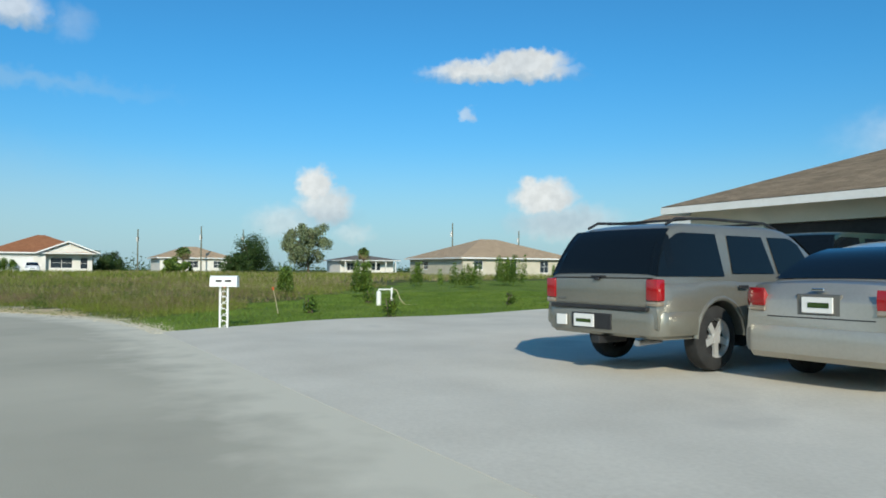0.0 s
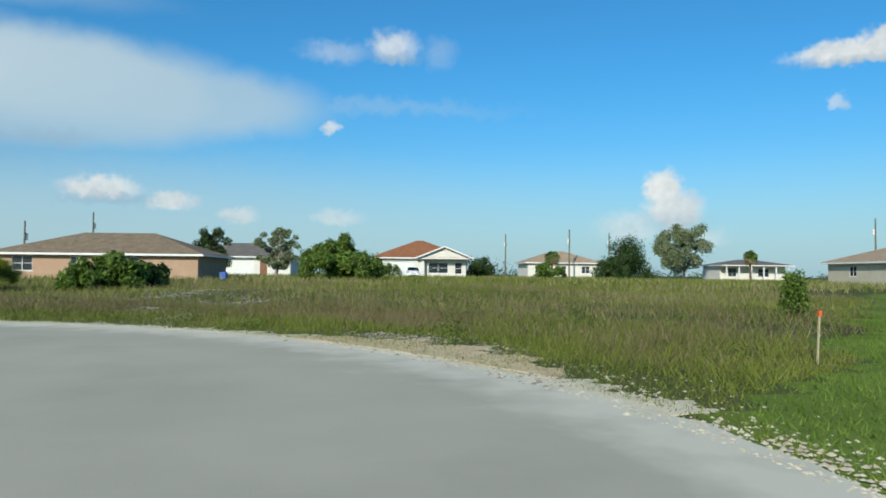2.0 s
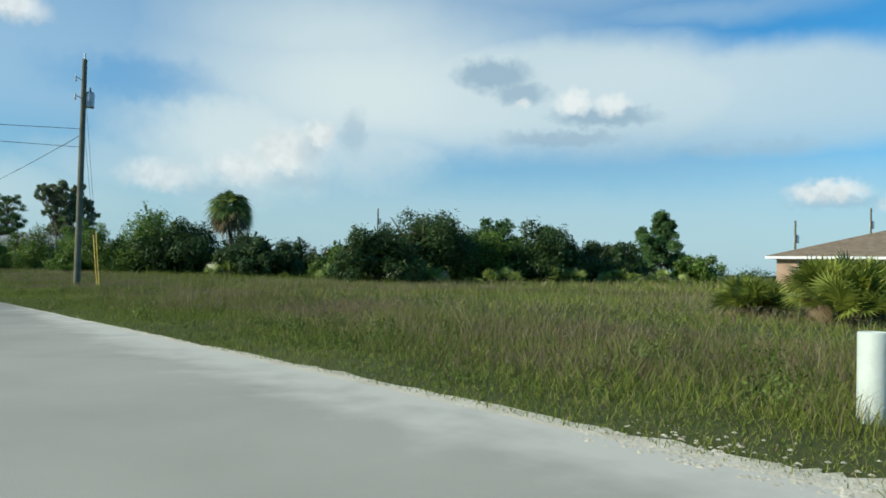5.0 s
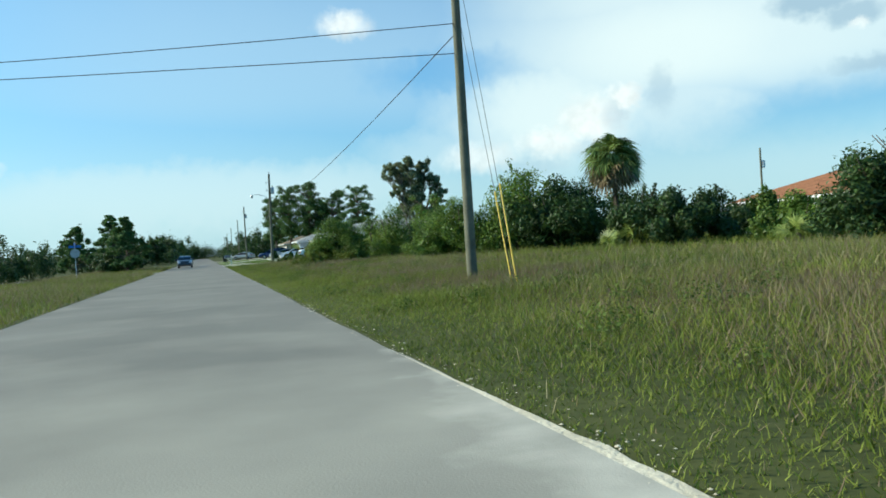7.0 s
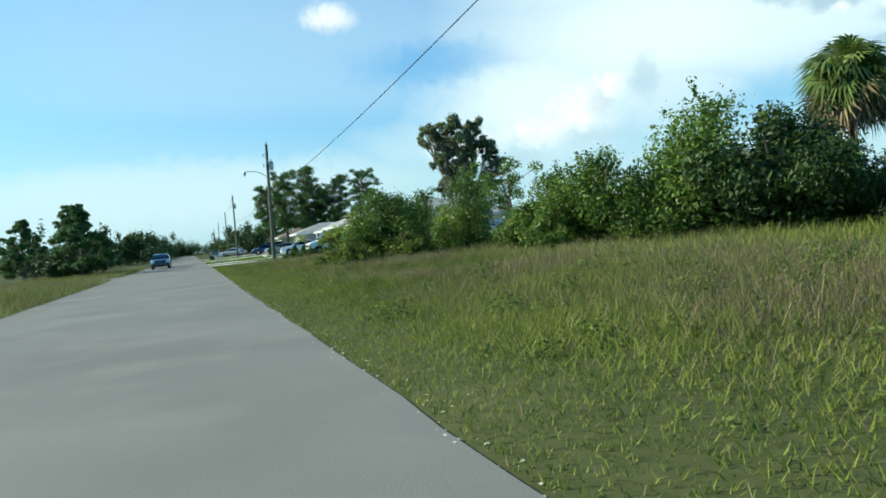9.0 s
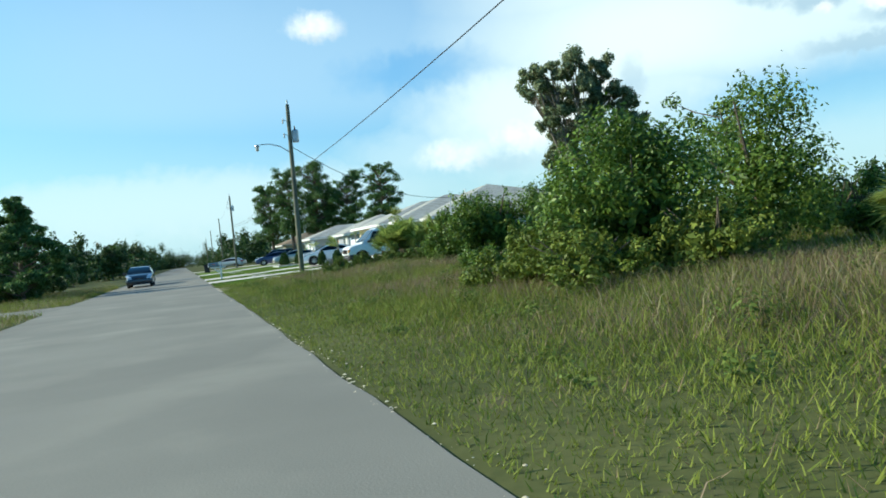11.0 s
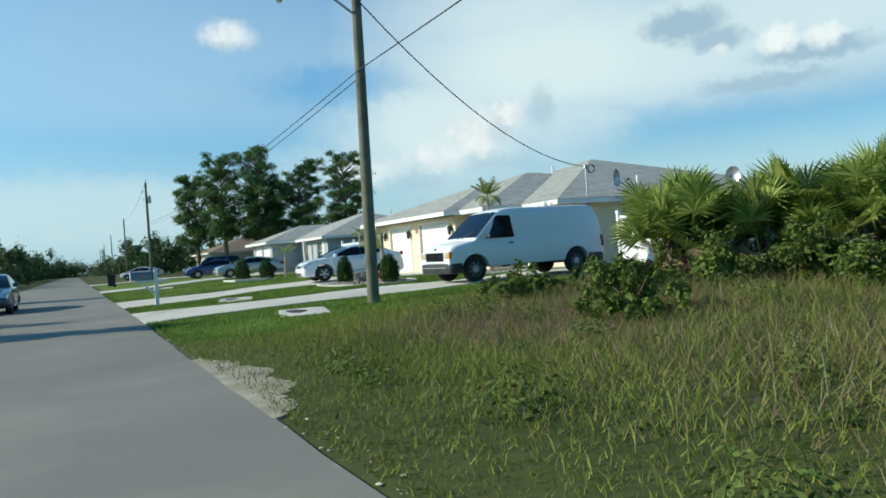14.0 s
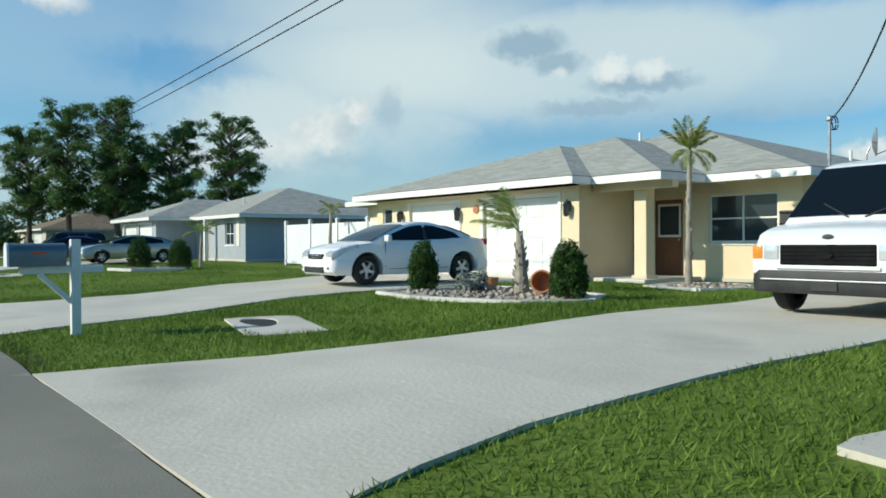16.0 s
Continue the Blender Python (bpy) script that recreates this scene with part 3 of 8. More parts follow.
def is_lawn(x, y):
    """Where grass is mown: the yards of the houses and the verge by the first driveway."""
    x, y = np.asarray(x, float), np.asarray(y, float)
    yard_a = (y < 8.0 - 0.68 * (x + 10) + 0.5 * np.sin(x * 1.1)) & (y < 8.9) & (x > -34) & (x < 27) & (y > -44)
    yard_b = (x > 1.3) & (x < 17) & (y > 114.6 + 0.3 * (x - 1.3) + 0.4 * np.sin(x * 1.7)) & (y < 178)
    return yard_a | yard_b


def ribbon(name, left, right, lift, mat, thick=0.12):
    """A sheet between two edges of equally many points, with a rim."""
    rows, n = [], 6
    for a, b in zip(left, right):
        rows.append([(a[0] + (b[0] - a[0]) * i / n, a[1] + (b[1] - a[1]) * i / n) for i in range(n + 1)])
    g = Geo()
    top = [[(x, y, lift(x, y)) for x, y in r] for r in rows]
    rings = [r + [(p[0], p[1], p[2] - thick) for p in reversed(r)] for r in top]
    return g.loft(rings)


def road_edges():
    outer, inner = [], []
    wob = lambda s: 0.07 * math.sin(s * 1.7) + 0.05 * math.sin(s * 4.1 + 1)
    for i in range(40):
        x = -130 + (BEND[0] + 130) * i / 40
        outer.append((x, SOUTH + wob(x)))
        inner.append((x, BEND[1] - R_IN))
    for i in range(41):
        a = -math.pi / 2 + math.pi / 2 * i / 40
        r = R_OUT + wob(i * 0.8)
        outer.append((BEND[0] + r * math.cos(a), BEND[1] + r * math.sin(a)))
        inner.append((BEND[0] + R_IN * math.cos(a), BEND[1] + R_IN * math.sin(a)))
    for i in range(1, 160):
        y = BEND[1] + i * 1.0 if i < 120 else BEND[1] + 120 + (i - 120) * 8
        outer.append((EAST + 0.035 * math.sin(y * 0.21) + wob(y) * 0.22, y))
        inner.append((-7.7 + 3.1 * float(smooth_step(24.9, 45, y)), y))
    return outer, inner


ground_sheet()
outer, inner = road_edges()
def main_road():
    """One sheet round the bend; the wear of its surface is finer towards the outer edge."""
    steps = (0.0, 0.15, 0.4, 0.8, 1.3, 2.0, 3.2, 4.6)
    g, rings = Geo(), []
    for a, b in zip(outer, inner):
        w = math.dist(a, b)
        row = [(a[0] + (b[0] - a[0]) * s / w, a[1] + (b[1] - a[1]) * s / w, 0.0) for s in steps] + [(b[0], b[1], 0.0)]
        rings.append(row + [(p[0], p[1], -0.12) for p in reversed(row)])
    me = g.loft(rings).mesh("road_1", asphalt_pale)
    co = np.array([v.co for v in me.vertices])
    d = np.maximum(0, -off_road(co[:, 0], co[:, 1]))
    bend = 1 - smooth_step(33, 52, co[:, 1])
    for name, values in (("sand", (1 - smooth_step(0.0, 0.5 + 1.9 * bend, d)) * (0.35 + 0.65 * bend)), ("bleach", bend)):
        me.attributes.new(name, "FLOAT", "POINT").data.foreach_set("value", values.astype(np.float32))
    return tagged(new("road_1", me), "grey asphalt street, bleached pale round the bend, with sandy ragged edges", "road", kind="structure")


main_road()
tagged(part("side_road", ribbon("side_road", [(-70, 106.0), (-12, 106.0), (-7, 105.0), (-4.62, 102.5)], [(-70, 112.0), (-12, 112.0), (-7, 113.0), (-4.62, 115.5)], lambda x, y: -0.006, asphalt), asphalt), "sun-bleached asphalt side street", "road", kind="structure")


def slab(name, left, right, label):
    g = ribbon(name, left, right, lambda x, y: max(hz(x, y) + 0.004 + 0.03 * float(smooth_step(0.0, 0.8, off_road(x, y))), 0.003), concrete, 0.16)
    return tagged(part(name, g, concrete), label, "driveway", kind="structure")


def between(points, n):
    """n points along a polyline."""
    out, lens = [], [math.dist(a, b) for a, b in zip(points, points[1:])]
    for i in range(n):
        s = sum(lens) * i / (n - 1)
        for (a, b), d in zip(zip(points, points[1:]), lens):
            if s <= d + 1e-6:
                out.append((a[0] + (b[0] - a[0]) * s / d, a[1] + (b[1] - a[1]) * s / d))
                break
            s -= d
    return out


slab("driveway_1", between([(-14.3, 8.95), (-13.2, 4.6), (-12.2, -1.3), (-11.6, -4.4)], 14), between([(-28.5, 8.95), (-27.5, 4.6), (-27, -1.3), (-27, -4.4)], 14), "wide pale concrete driveway with grey stains")
slab("driveway_2", between([(-11.6, -4.4), (-11.3, -8.5)], 5), between([(-14.6, -4.4), (-14.6, -8.5)], 5), "pale concrete walk beside the garage")
slab("driveway_3", between([(1.33, 120.5), (3.0, 121.0), (6, 121.1), (16.2, 120.4)], 16), between([(1.33, 125.2), (3.0, 124.6), (6, 124.3), (16.2, 124.3)], 16), "pale concrete driveway across the mown verge")
slab("driveway_4", between([(1.33, 128.5), (3.0, 129.2), (8.0, 130.8), (14.4, 130.9)], 16), between([(1.33, 134.2), (3.0, 133.8), (8.0, 136.0), (14.4, 138.2)], 16), "pale concrete driveway leading to the garage doors")
slab("driveway_5", between([(1.33, 150.5), (3.0, 151.2), (8, 156.5), (15, 160.5)], 14), between([(1.33, 156.5), (3.0, 156.0), (8, 162.5), (15, 168)], 14), "pale concrete driveway leading to a double garage")
slab("driveway_6", between([(1.33, 183), (3.0, 183.5), (18, 184)], 8), between([(1.33, 190), (3.0, 189.5), (18, 189)], 8), "pale concrete driveway of a far house")

# ---- houses ----
def hip_faces(x0, y0, x1, y1, ze, pitch):
    """The four slopes of a hip roof over a rectangle."""
    w, d = x1 - x0, y1 - y0
    r = min(w, d) / 2
    zt = ze + r * pitch
    if w >= d:
        a, b = (x0 + r, (y0 + y1) / 2, zt), (x1 - r, (y0 + y1) / 2, zt)
        return [[(x0, y0, ze), (x1, y0, ze), b, a], [(x1, y1, ze), (x0, y1, ze), a, b], [(x1, y0, ze), (x1, y1, ze), b], [(x0, y1, ze), (x0, y0, ze), a]]
    a, b = ((x0 + x1) / 2, y0 + r, zt), ((x0 + x1) / 2, y1 - r, zt)
    return [[(x1, y0, ze), (x1, y1, ze), b, a], [(x0, y1, ze), (x0, y0, ze), a, b], [(x0, y0, ze), (x1, y0, ze), a], [(x1, y1, ze), (x0, y1, ze), b]]


def gable_faces(x0, y0, x1, y1, ze, pitch):
    """Two slopes with the ridge along x."""
    ym, zt = (y0 + y1) / 2, ze + (y1 - y0) / 2 * pitch
    return [[(x0, y0, ze), (x1, y0, ze), (x1, ym, zt), (x0, ym, zt)], [(x1, y1, ze), (x0, y1, ze), (x0, ym, zt), (x1, ym, zt)]]


def roof_mesh(name, slopes, mat):
    """Slopes as slabs, with shingle courses stepping up them, and the course direction in the UVs."""
    bm = bmesh.new()
    uv = bm.loops.layers.uv.new("UVMap")
    for pts in slopes:
        pts = [Vector(p) for p in pts]
        n = (pts[1] - pts[0]).cross(pts[2] - pts[0]).normalized()
        if n.z < 0:
            n, pts = -n, pts[::-1]
        u = Vector((0, 0, 1)).cross(n).normalized()
        v = n.cross(u)
        for shift, flip in ((0.0, False), (-0.06, True)):
            vs = [bm.verts.new(p + Vector((0, 0, shift))) for p in (pts[::-1] if flip else pts)]
            f = bm.faces.new(vs)
            for lp in f.loops:
                lp[uv].uv = (lp.vert.co.dot(u), lp.vert.co.dot(v))
    me = bpy.data.meshes.new(name)
    bm.to_mesh(me)
    bm.free()
    me.materials.append(mat)
    return me


def wall_geo(x0, y0, x1, y1, h, thick, holes):
    """One solid wall with its openings cut through; inside lies to the left of its line."""
    L = math.dist((x0, y0), (x1, y1))
    xs = sorted({0.0, L, *[v for o in holes for v in o[:2]]})
    zs = sorted({-0.4, h, *[v if v > 0 else -0.4 for o in holes for v in o[2:4]]})
    solid_cell = lambda i, j: 0 <= i < len(xs) - 1 and 0 <= j < len(zs) - 1 and not any(o[0] < (xs[i] + xs[i + 1]) / 2 < o[1] and o[2] - 0.5 * (o[2] <= 0) < (zs[j] + zs[j + 1]) / 2 < o[3] for o in holes)
    g = Geo()
    nx, nz = len(xs), len(zs)
    g.v = [(x, y, z) for y in (0.0, thick) for z in zs for x in xs]
    at = lambda i, j, k: k * nx * nz + j * nx + i
    for i in range(nx - 1):
        for j in range(nz - 1):
            if not solid_cell(i, j):
                continue
            g.f.append((at(i, j, 0), at(i + 1, j, 0), at(i + 1, j + 1, 0), at(i, j + 1, 0)))
            g.f.append((at(i, j, 1), at(i, j + 1, 1), at(i + 1, j + 1, 1), at(i + 1, j, 1)))
            for di, dj, a, b in ((-1, 0, (i, j), (i, j + 1)), (1, 0, (i + 1, j + 1), (i + 1, j)), (0, -1, (i + 1, j), (i, j)), (0, 1, (i, j + 1), (i + 1, j + 1))):
                if not solid_cell(i + di, j + dj):
                    g.f.append((at(*a, 0), at(*b, 0), at(*b, 1), at(*a, 1)))
    used = sorted({v for f in g.f for v in f})
    num = {v: n for n, v in enumerate(used)}
    g.v, g.f = [g.v[v] for v in used], [tuple(num[v] for v in f) for f in g.f]
    return g.moved(Matrix.Translation((x0, y0, 0)) @ Matrix.Rotation(math.atan2(y1 - y0, x1 - x0), 4, "Z"))


SIDES = {"w": lambda b: (b[0], b[3], b[0], b[1]), "s": lambda b: (b[0], b[1], b[2], b[1]), "e": lambda b: (b[2], b[1], b[2], b[3]), "n": lambda b: (b[2], b[3], b[0], b[3])}


def window_parts(house, m, w, z0, z1, panes=2, frame_mat=None):
    frame_mat = frame_mat or trim_white
    win = part("window", Geo().box(-0.06, -0.035, z0 - 0.07, w + 0.06, 0.02, z0 - 0.005, 0.008).moved(m), trim_white, house)
    g, t = Geo(), 0.05
    g.box(0.002, 0.05, z0 + 0.002, t, 0.10, z1 - 0.002).box(w - t, 0.05, z0 + 0.002, w - 0.002, 0.10, z1 - 0.002).box(t, 0.05, z0 + 0.002, w - t, 0.10, z0 + t).box(t, 0.05, z1 - t, w - t, 0.10, z1 - 0.002)
    for i in range(1, panes):
        x = w * i / panes
        g.box(x - 0.022, 0.052, z0 + t, x + 0.022, 0.098, z1 - t)
    g.box(t, 0.056, (z0 + z1) / 2 - 0.02, w - t, 0.094, (z0 + z1) / 2 + 0.02)
    part("window_frame", g.moved(m), frame_mat, win)
    for i in range(panes):
        a, b = w * i / panes, w * (i + 1) / panes
        part("pane", Geo().box(a + 0.03, 0.07, z0 + 0.03, b - 0.03, 0.078, z1 - 0.03).moved(m), window_glass, win)


def garage_door_parts(house, m, w, z1, mat):
    door = part("garage_door", Geo().box(0.003, 0.10, 0.0, w - 0.003, 0.14, z1 - 0.003).moved(m), mat, house, "white sectional garage door")
    rows, cols = 4, max(3, round(w / 0.62))
    for r in range(rows):
        za, zb = z1 * r / rows, z1 * (r + 1) / rows
        g = Geo().box(0.01, 0.082, za + 0.008, w - 0.01, 0.102, zb - 0.008, 0.006)
        for c in range(cols):
            xa, xb = w * c / cols, w * (c + 1) / cols
            g.box(xa + 0.07, 0.072, za + 0.09, xb - 0.07, 0.083, zb - 0.09, 0.005)
        part("panel", g.moved(m), mat, door)


def house(name, origin, label, blocks, roofs, wall_mat, roof_mat, openings=(), eave=2.6, pitch=0.34, over=0.5, gables=(), category="house", group=""):
    """blocks: rectangles of wall; roofs: rectangles of hip roof, eaves included; openings: block, side, from, to, low, high, kind."""
    h = thing(name, pose(*origin), label, category, group)
    for i, b in enumerate(blocks):
        for side, ends in SIDES.items():
            x0, y0, x1, y1 = ends(b)
            if side in "we":
                y0, y1 = y0 + (-0.004 if y0 > y1 else 0.004), y1 + (0.004 if y0 > y1 else -0.004)
            else:
                x0, x1 = x0 + (-0.004 if x0 > x1 else 0.004), x1 + (0.004 if x0 > x1 else -0.004)
            ang = math.atan2(y1 - y0, x1 - x0)
            m = Matrix.Translation((x0, y0, 0)) @ Matrix.Rotation(ang, 4, "Z")
            mine = [o for o in openings if o[0] == i and o[1] == side]
            part("wall", wall_geo(x0, y0, x1, y1, eave, 0.2, [o[2:6] for o in mine]), wall_mat, h)
            for o in mine:
                mo = m @ Matrix.Translation((o[2], 0, 0))
                w = o[3] - o[2]
                if o[6] == "window":
                    window_parts(h, mo, w, o[4], o[5], 2 if w > 1.0 else 1)
                elif o[6] == "garage":
                    garage_door_parts(h, mo, w, o[5], white_paint)
                    g = Geo().box(-0.1, -0.03, 0.03, -0.002, -0.003, o[5] + 0.1).box(w + 0.002, -0.03, 0.03, w + 0.1, -0.003, o[5] + 0.1).box(0.0, -0.03, o[5] + 0.003, w, -0.003, o[5] + 0.1)
                    part("door_trim", g.moved(mo), trim_white, h)
                elif o[6] == "door":
                    d = part("door", Geo().box(0.02, 0.06, 0.0, w - 0.02, 0.11, o[5] - 0.01, 0.004).moved(mo), door_brown, h)
                    part("door_handle", Geo().lathe([(0.0, 0), (0.03, 0.0), (0.03, 0.03), (0.0, 0.05)], "y", 10, (w - 0.12, 0.01, 0.98)).moved(mo), chrome, d)
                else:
                    # a dark sheet close behind the wall stands in for the shade indoors
                    part("shade_sheet", Geo().box(0.01, 0.21, 0.01, w - 0.01, 0.23, o[5] - 0.01).moved(mo), shade_dark, h)
        part("floor_slab", Geo().box(b[0] - 0.03, b[1] - 0.03, -0.5, b[2] + 0.03, b[3] + 0.03, 0.02), concrete, h)
    first = None
    for r in roofs:
        roof = part("roof", roof_mesh("roof", hip_faces(*r, eave + 0.1, pitch), roof_mat), None, h)
        first = first or roof
        x0, y0, x1, y1 = r
        for a in ((x0, y0, x1, y0 + 0.025), (x0, y1 - 0.025, x1, y1), (x0, y0 + 0.03, x0 + 0.025, y1 - 0.03), (x1 - 0.025, y0 + 0.03, x1, y1 - 0.03)):
            part("fascia", Geo().box(a[0], a[1], eave - 0.10, a[2], a[3], eave + 0.085), trim_white, roof)
        part("soffit", Geo().box(x0 + 0.03, y0 + 0.03, eave - 0.03, x1 - 0.03, y1 - 0.03, eave - 0.012), trim_white, roof)
    for r in gables:
        roof = part("roof", roof_mesh("roof", gable_faces(*r, eave + 0.1, pitch), roof_mat), None, h)
        first = first or roof
        x0, y0, x1, y1 = r
        zt = eave + 0.1 + (y1 - y0) / 2 * pitch
        part("gable_wall", Geo().loft([[(x0 + 0.5, y0 + 0.4, eave), (x0 + 0.5, y1 - 0.4, eave), (x0 + 0.5, (y0 + y1) / 2, zt - 0.16)], [(x0 + 0.7, y0 + 0.4, eave), (x0 + 0.7, y1 - 0.4, eave), (x0 + 0.7, (y0 + y1) / 2, zt - 0.16)]]), wall_mat, h)
        for s in (-1, 1):
            ye = (y0 + y1) / 2 + s * (y1 - y0) / 2
            part("barge_board", Geo().loft([[(x0 - 0.02, ye, eave - 0.1), (x0 - 0.02, (y0 + y1) / 2, zt - 0.2), (x0 - 0.02, (y0 + y1) / 2, zt + 0.0), (x0 - 0.02, ye, eave + 0.1)], [(x0 + 0.02, ye, eave - 0.1), (x0 + 0.02, (y0 + y1) / 2, zt - 0.2), (x0 + 0.02, (y0 + y1) / 2, zt + 0.0), (x0 + 0.02, ye, eave + 0.1)]]), trim_white, h)
    return h, first


def vent_pipes(roof, places):
    for x, y, z in places:
        part("vent_pipe", Geo().tube([(x, y, z - 0.3), (x, y, z + 0.35)], 0.05, 10), trim_white, roof)


# cream house with the van and the white sedan
OY = (14.4, 118.0, 0.19)
yellow, yroof = house("yellow_house", OY, "cream stucco house with a grey shingle roof and two garage doors", 
    [(0, 12.3, 10, 21.4), (2.7, 8.0, 16.6, 12.285), (1.7, 21.415, 10, 24.6), (10.015, 12.3, 16.6, 22.4)],
    [(-0.7, 11.9, 11.4, 21.9), (0.0, 9.9, 12.9, 22.0), (1.8, 7.4, 17.2, 23.0), (0.95, 20.9, 10.6, 25.1)],
    stucco_yellow, roof_grey,
    [(0, "w", 5.5, 8.4, 0, 2.12, "garage"), (0, "w", 1.9, 4.4, 0, 2.12, "garage"), (0, "w", 0.35, 0.9, 0.3, 2.1, "window"), (1, "w", 0.25, 1.15, 0, 2.05, "door"),
     (1, "w", 1.9, 3.7, 0.9, 2.1, "window"), (1, "s", 3, 4.5, 0.9, 2.1, "window"), (2, "w", 1.2, 1.9, 0.9, 2.0, "window")], eave=2.45, pitch=0.318)
part("porch_column", Geo().box(0.75, 10.85, -0.4, 1.1, 11.2, 2.45, 0.01).box(0.7, 10.8, -0.02, 1.15, 11.25, 0.12, 0.01).box(0.7, 10.8, 2.25, 1.15, 11.25, 2.4, 0.01), stucco_yellow, yellow)
door_glass = part("door_glass", Geo().box(2.74, 11.28, 1.12, 2.755, 11.85, 1.86, 0.004), window_glass, yellow, "dark glass in the upper half of the door")
part("glazing_trim", Geo().box(2.732, 11.22, 1.05, 2.752, 11.27, 1.93).box(2.732, 11.86, 1.05, 2.752, 11.91, 1.93).box(2.732, 11.272, 1.05, 2.752, 11.858, 1.11).box(2.732, 11.272, 1.87, 2.752, 11.858, 1.93), trim_white, door_glass)
part("sidelight", Geo().box(2.15, 12.255, 0.05, 2.5, 12.298, 2.05, 0.004), window_glass, yellow, "narrow dark glass beside the front door")
part("porch_beam", Geo().box(0.5, 9.95, 2.2, 0.75, 12.28, 2.41), stucco_yellow, yellow)
part("wall_band", Geo().box(-0.012, 12.45, 2.18, -0.002, 21.2, 2.26), stucco_yellow, yellow)
cross = part("wall_cross", Geo().box(1.66, 22.35, 1.45, 1.69, 22.41, 2.0), wire_black, yellow, "small dark iron ornament on the wall")
part("cross_arm", Geo().box(1.66, 22.2, 1.7, 1.688, 22.345, 1.76).box(1.66, 22.415, 1.7, 1.688, 22.56, 1.76), wire_black, cross)
part("porch_floor", Geo().box(0.35, 10.6, -0.4, 2.7, 12.28, 0.04, 0.02), pale_concrete, yellow)
vent_pipes(yroof, [(8.0, 16.4, 4.5), (10.4, 10.2, 3.42), (7.6, 9.6, 3.22)])
for yy in (12.62, 16.95, 19.9):
    lamp = part("wall_lamp", Geo().box(-0.05, yy - 0.05, 1.72, 0.0, yy + 0.05, 1.98, 0.01), wire_black, yellow, "black lantern beside the garage door")
    part("lantern", Geo().lathe([(0.03, 1.58), (0.075, 1.62), (0.095, 1.86), (0.11, 1.88), (0.02, 1.97)], "z", 6, (-0.13, yy, 0)), window_glass, lamp)
    part("arm", Geo().tube([(-0.03, yy, 1.9), (-0.09, yy, 2.02), (-0.13, yy, 1.97)], 0.012, 6), wire_black, lamp)
sun_face = part("sunburst", Geo().lathe([(0.0, 0.0), (0.13, 0.0), (0.12, 0.03), (0.0, 0.05)], "y", 20), terracotta, yellow, "small terracotta sun ornament on the wall")
sun_face.matrix_basis = pose(-0.01, 16.2, 1.9, 0, 0, 90)
for i in range(12):
    a = i * math.pi / 6
    part("ray", Geo().face((0.14 * math.cos(a - 0.15), -0.01, 0.14 * math.sin(a - 0.15)), (0.14 * math.cos(a + 0.15), -0.01, 0.14 * math.sin(a + 0.15)), (0.21 * math.cos(a), -0.02, 0.21 * math.sin(a))), terracotta, sun_face)

# grey house beyond it
grey_house, groof = house("grey_house", (14.6, 155.0, 0.25), "blue-grey stucco house with a grey hip roof and a garage", 
    [(0, 8.6, 9, 15.6), (2.4, 1.2, 13, 8.585)], [(-0.6, 8.0, 9.6, 16.2), (1.8, 0.6, 13.6, 14.5)], stucco_grey, roof_grey,
    [(0, "w", 0.5, 3.1, 0, 2.1, "garage"), (0, "w", 3.6, 6.2, 0, 2.1, "garage"), (1, "w", 4.6, 5.8, 0.8, 2.1, "window"), (1, "w", 1.2, 2.1, 0, 2.05, "door")], eave=2.4, pitch=0.33)
part("porch_column", Geo().box(1.75, 5.4, -0.2, 1.95, 5.6, 2.4), trim_white, grey_house)
vent_pipes(groof, [(4.0, 5.0, 3.3)])
part("shutter", Geo().box(2.36, 1.9, 0.75, 2.398, 2.35, 2.15), stucco_white, grey_house)

# house with the two parked cars at the first driveway
# kind "dark": the garage's shade is a dark sheet across its doorway
house("corner_house", (-30.0, -24.0, 0.22), "beige stucco house with a brown shingle roof and an open garage", 
    [(6.8, 12.0, 15.0, 19.5), (3.0, 2.0, 20.8, 11.985), (15.015, 12.015, 20.785, 15.1)], [(6.2, 9.0, 15.5, 20.1), (2.4, 1.4, 21.4, 12.6), (11, 8.0, 21.4, 15.7)], stucco_beige, roof_brown,
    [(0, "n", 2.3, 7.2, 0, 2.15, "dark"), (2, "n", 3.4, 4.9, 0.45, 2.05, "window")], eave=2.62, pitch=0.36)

# far houses
house("brick_house", (51.0, 29.4, 0.35), "low salmon house with a wide brown hip roof", [(0, 0, 11, 17.6)], [(-0.6, -0.6, 11.6, 18.2)], stucco_salmon, roof_brown,
      [(0, "w", 1.5, 3.3, 0.8, 2.1, "window"), (0, "w", 6.5, 7.6, 0.8, 2.1, "window"), (0, "w", 11, 12.4, 0.8, 2.1, "window")], eave=2.3, pitch=0.34)
house("white_house", (89.0, 1.8, 0.7), "white house with a red shingle roof and a front gable", [(0, 6.0, 10, 13.0), (1.0, 0, 12, 5.985)], [(-0.6, -0.6, 12.6, 13.6)], stucco_white, roof_red,
      [(0, "w", 0.6, 5.4, 0, 2.2, "garage"), (1, "w", 0.6, 3.4, 0.6, 2.1, "window"), (1, "w", 4.4, 5.4, 0.5, 2.1, "window")], eave=2.7, pitch=0.40, gables=[(-1.0, -0.9, 6.2, 7.3)])
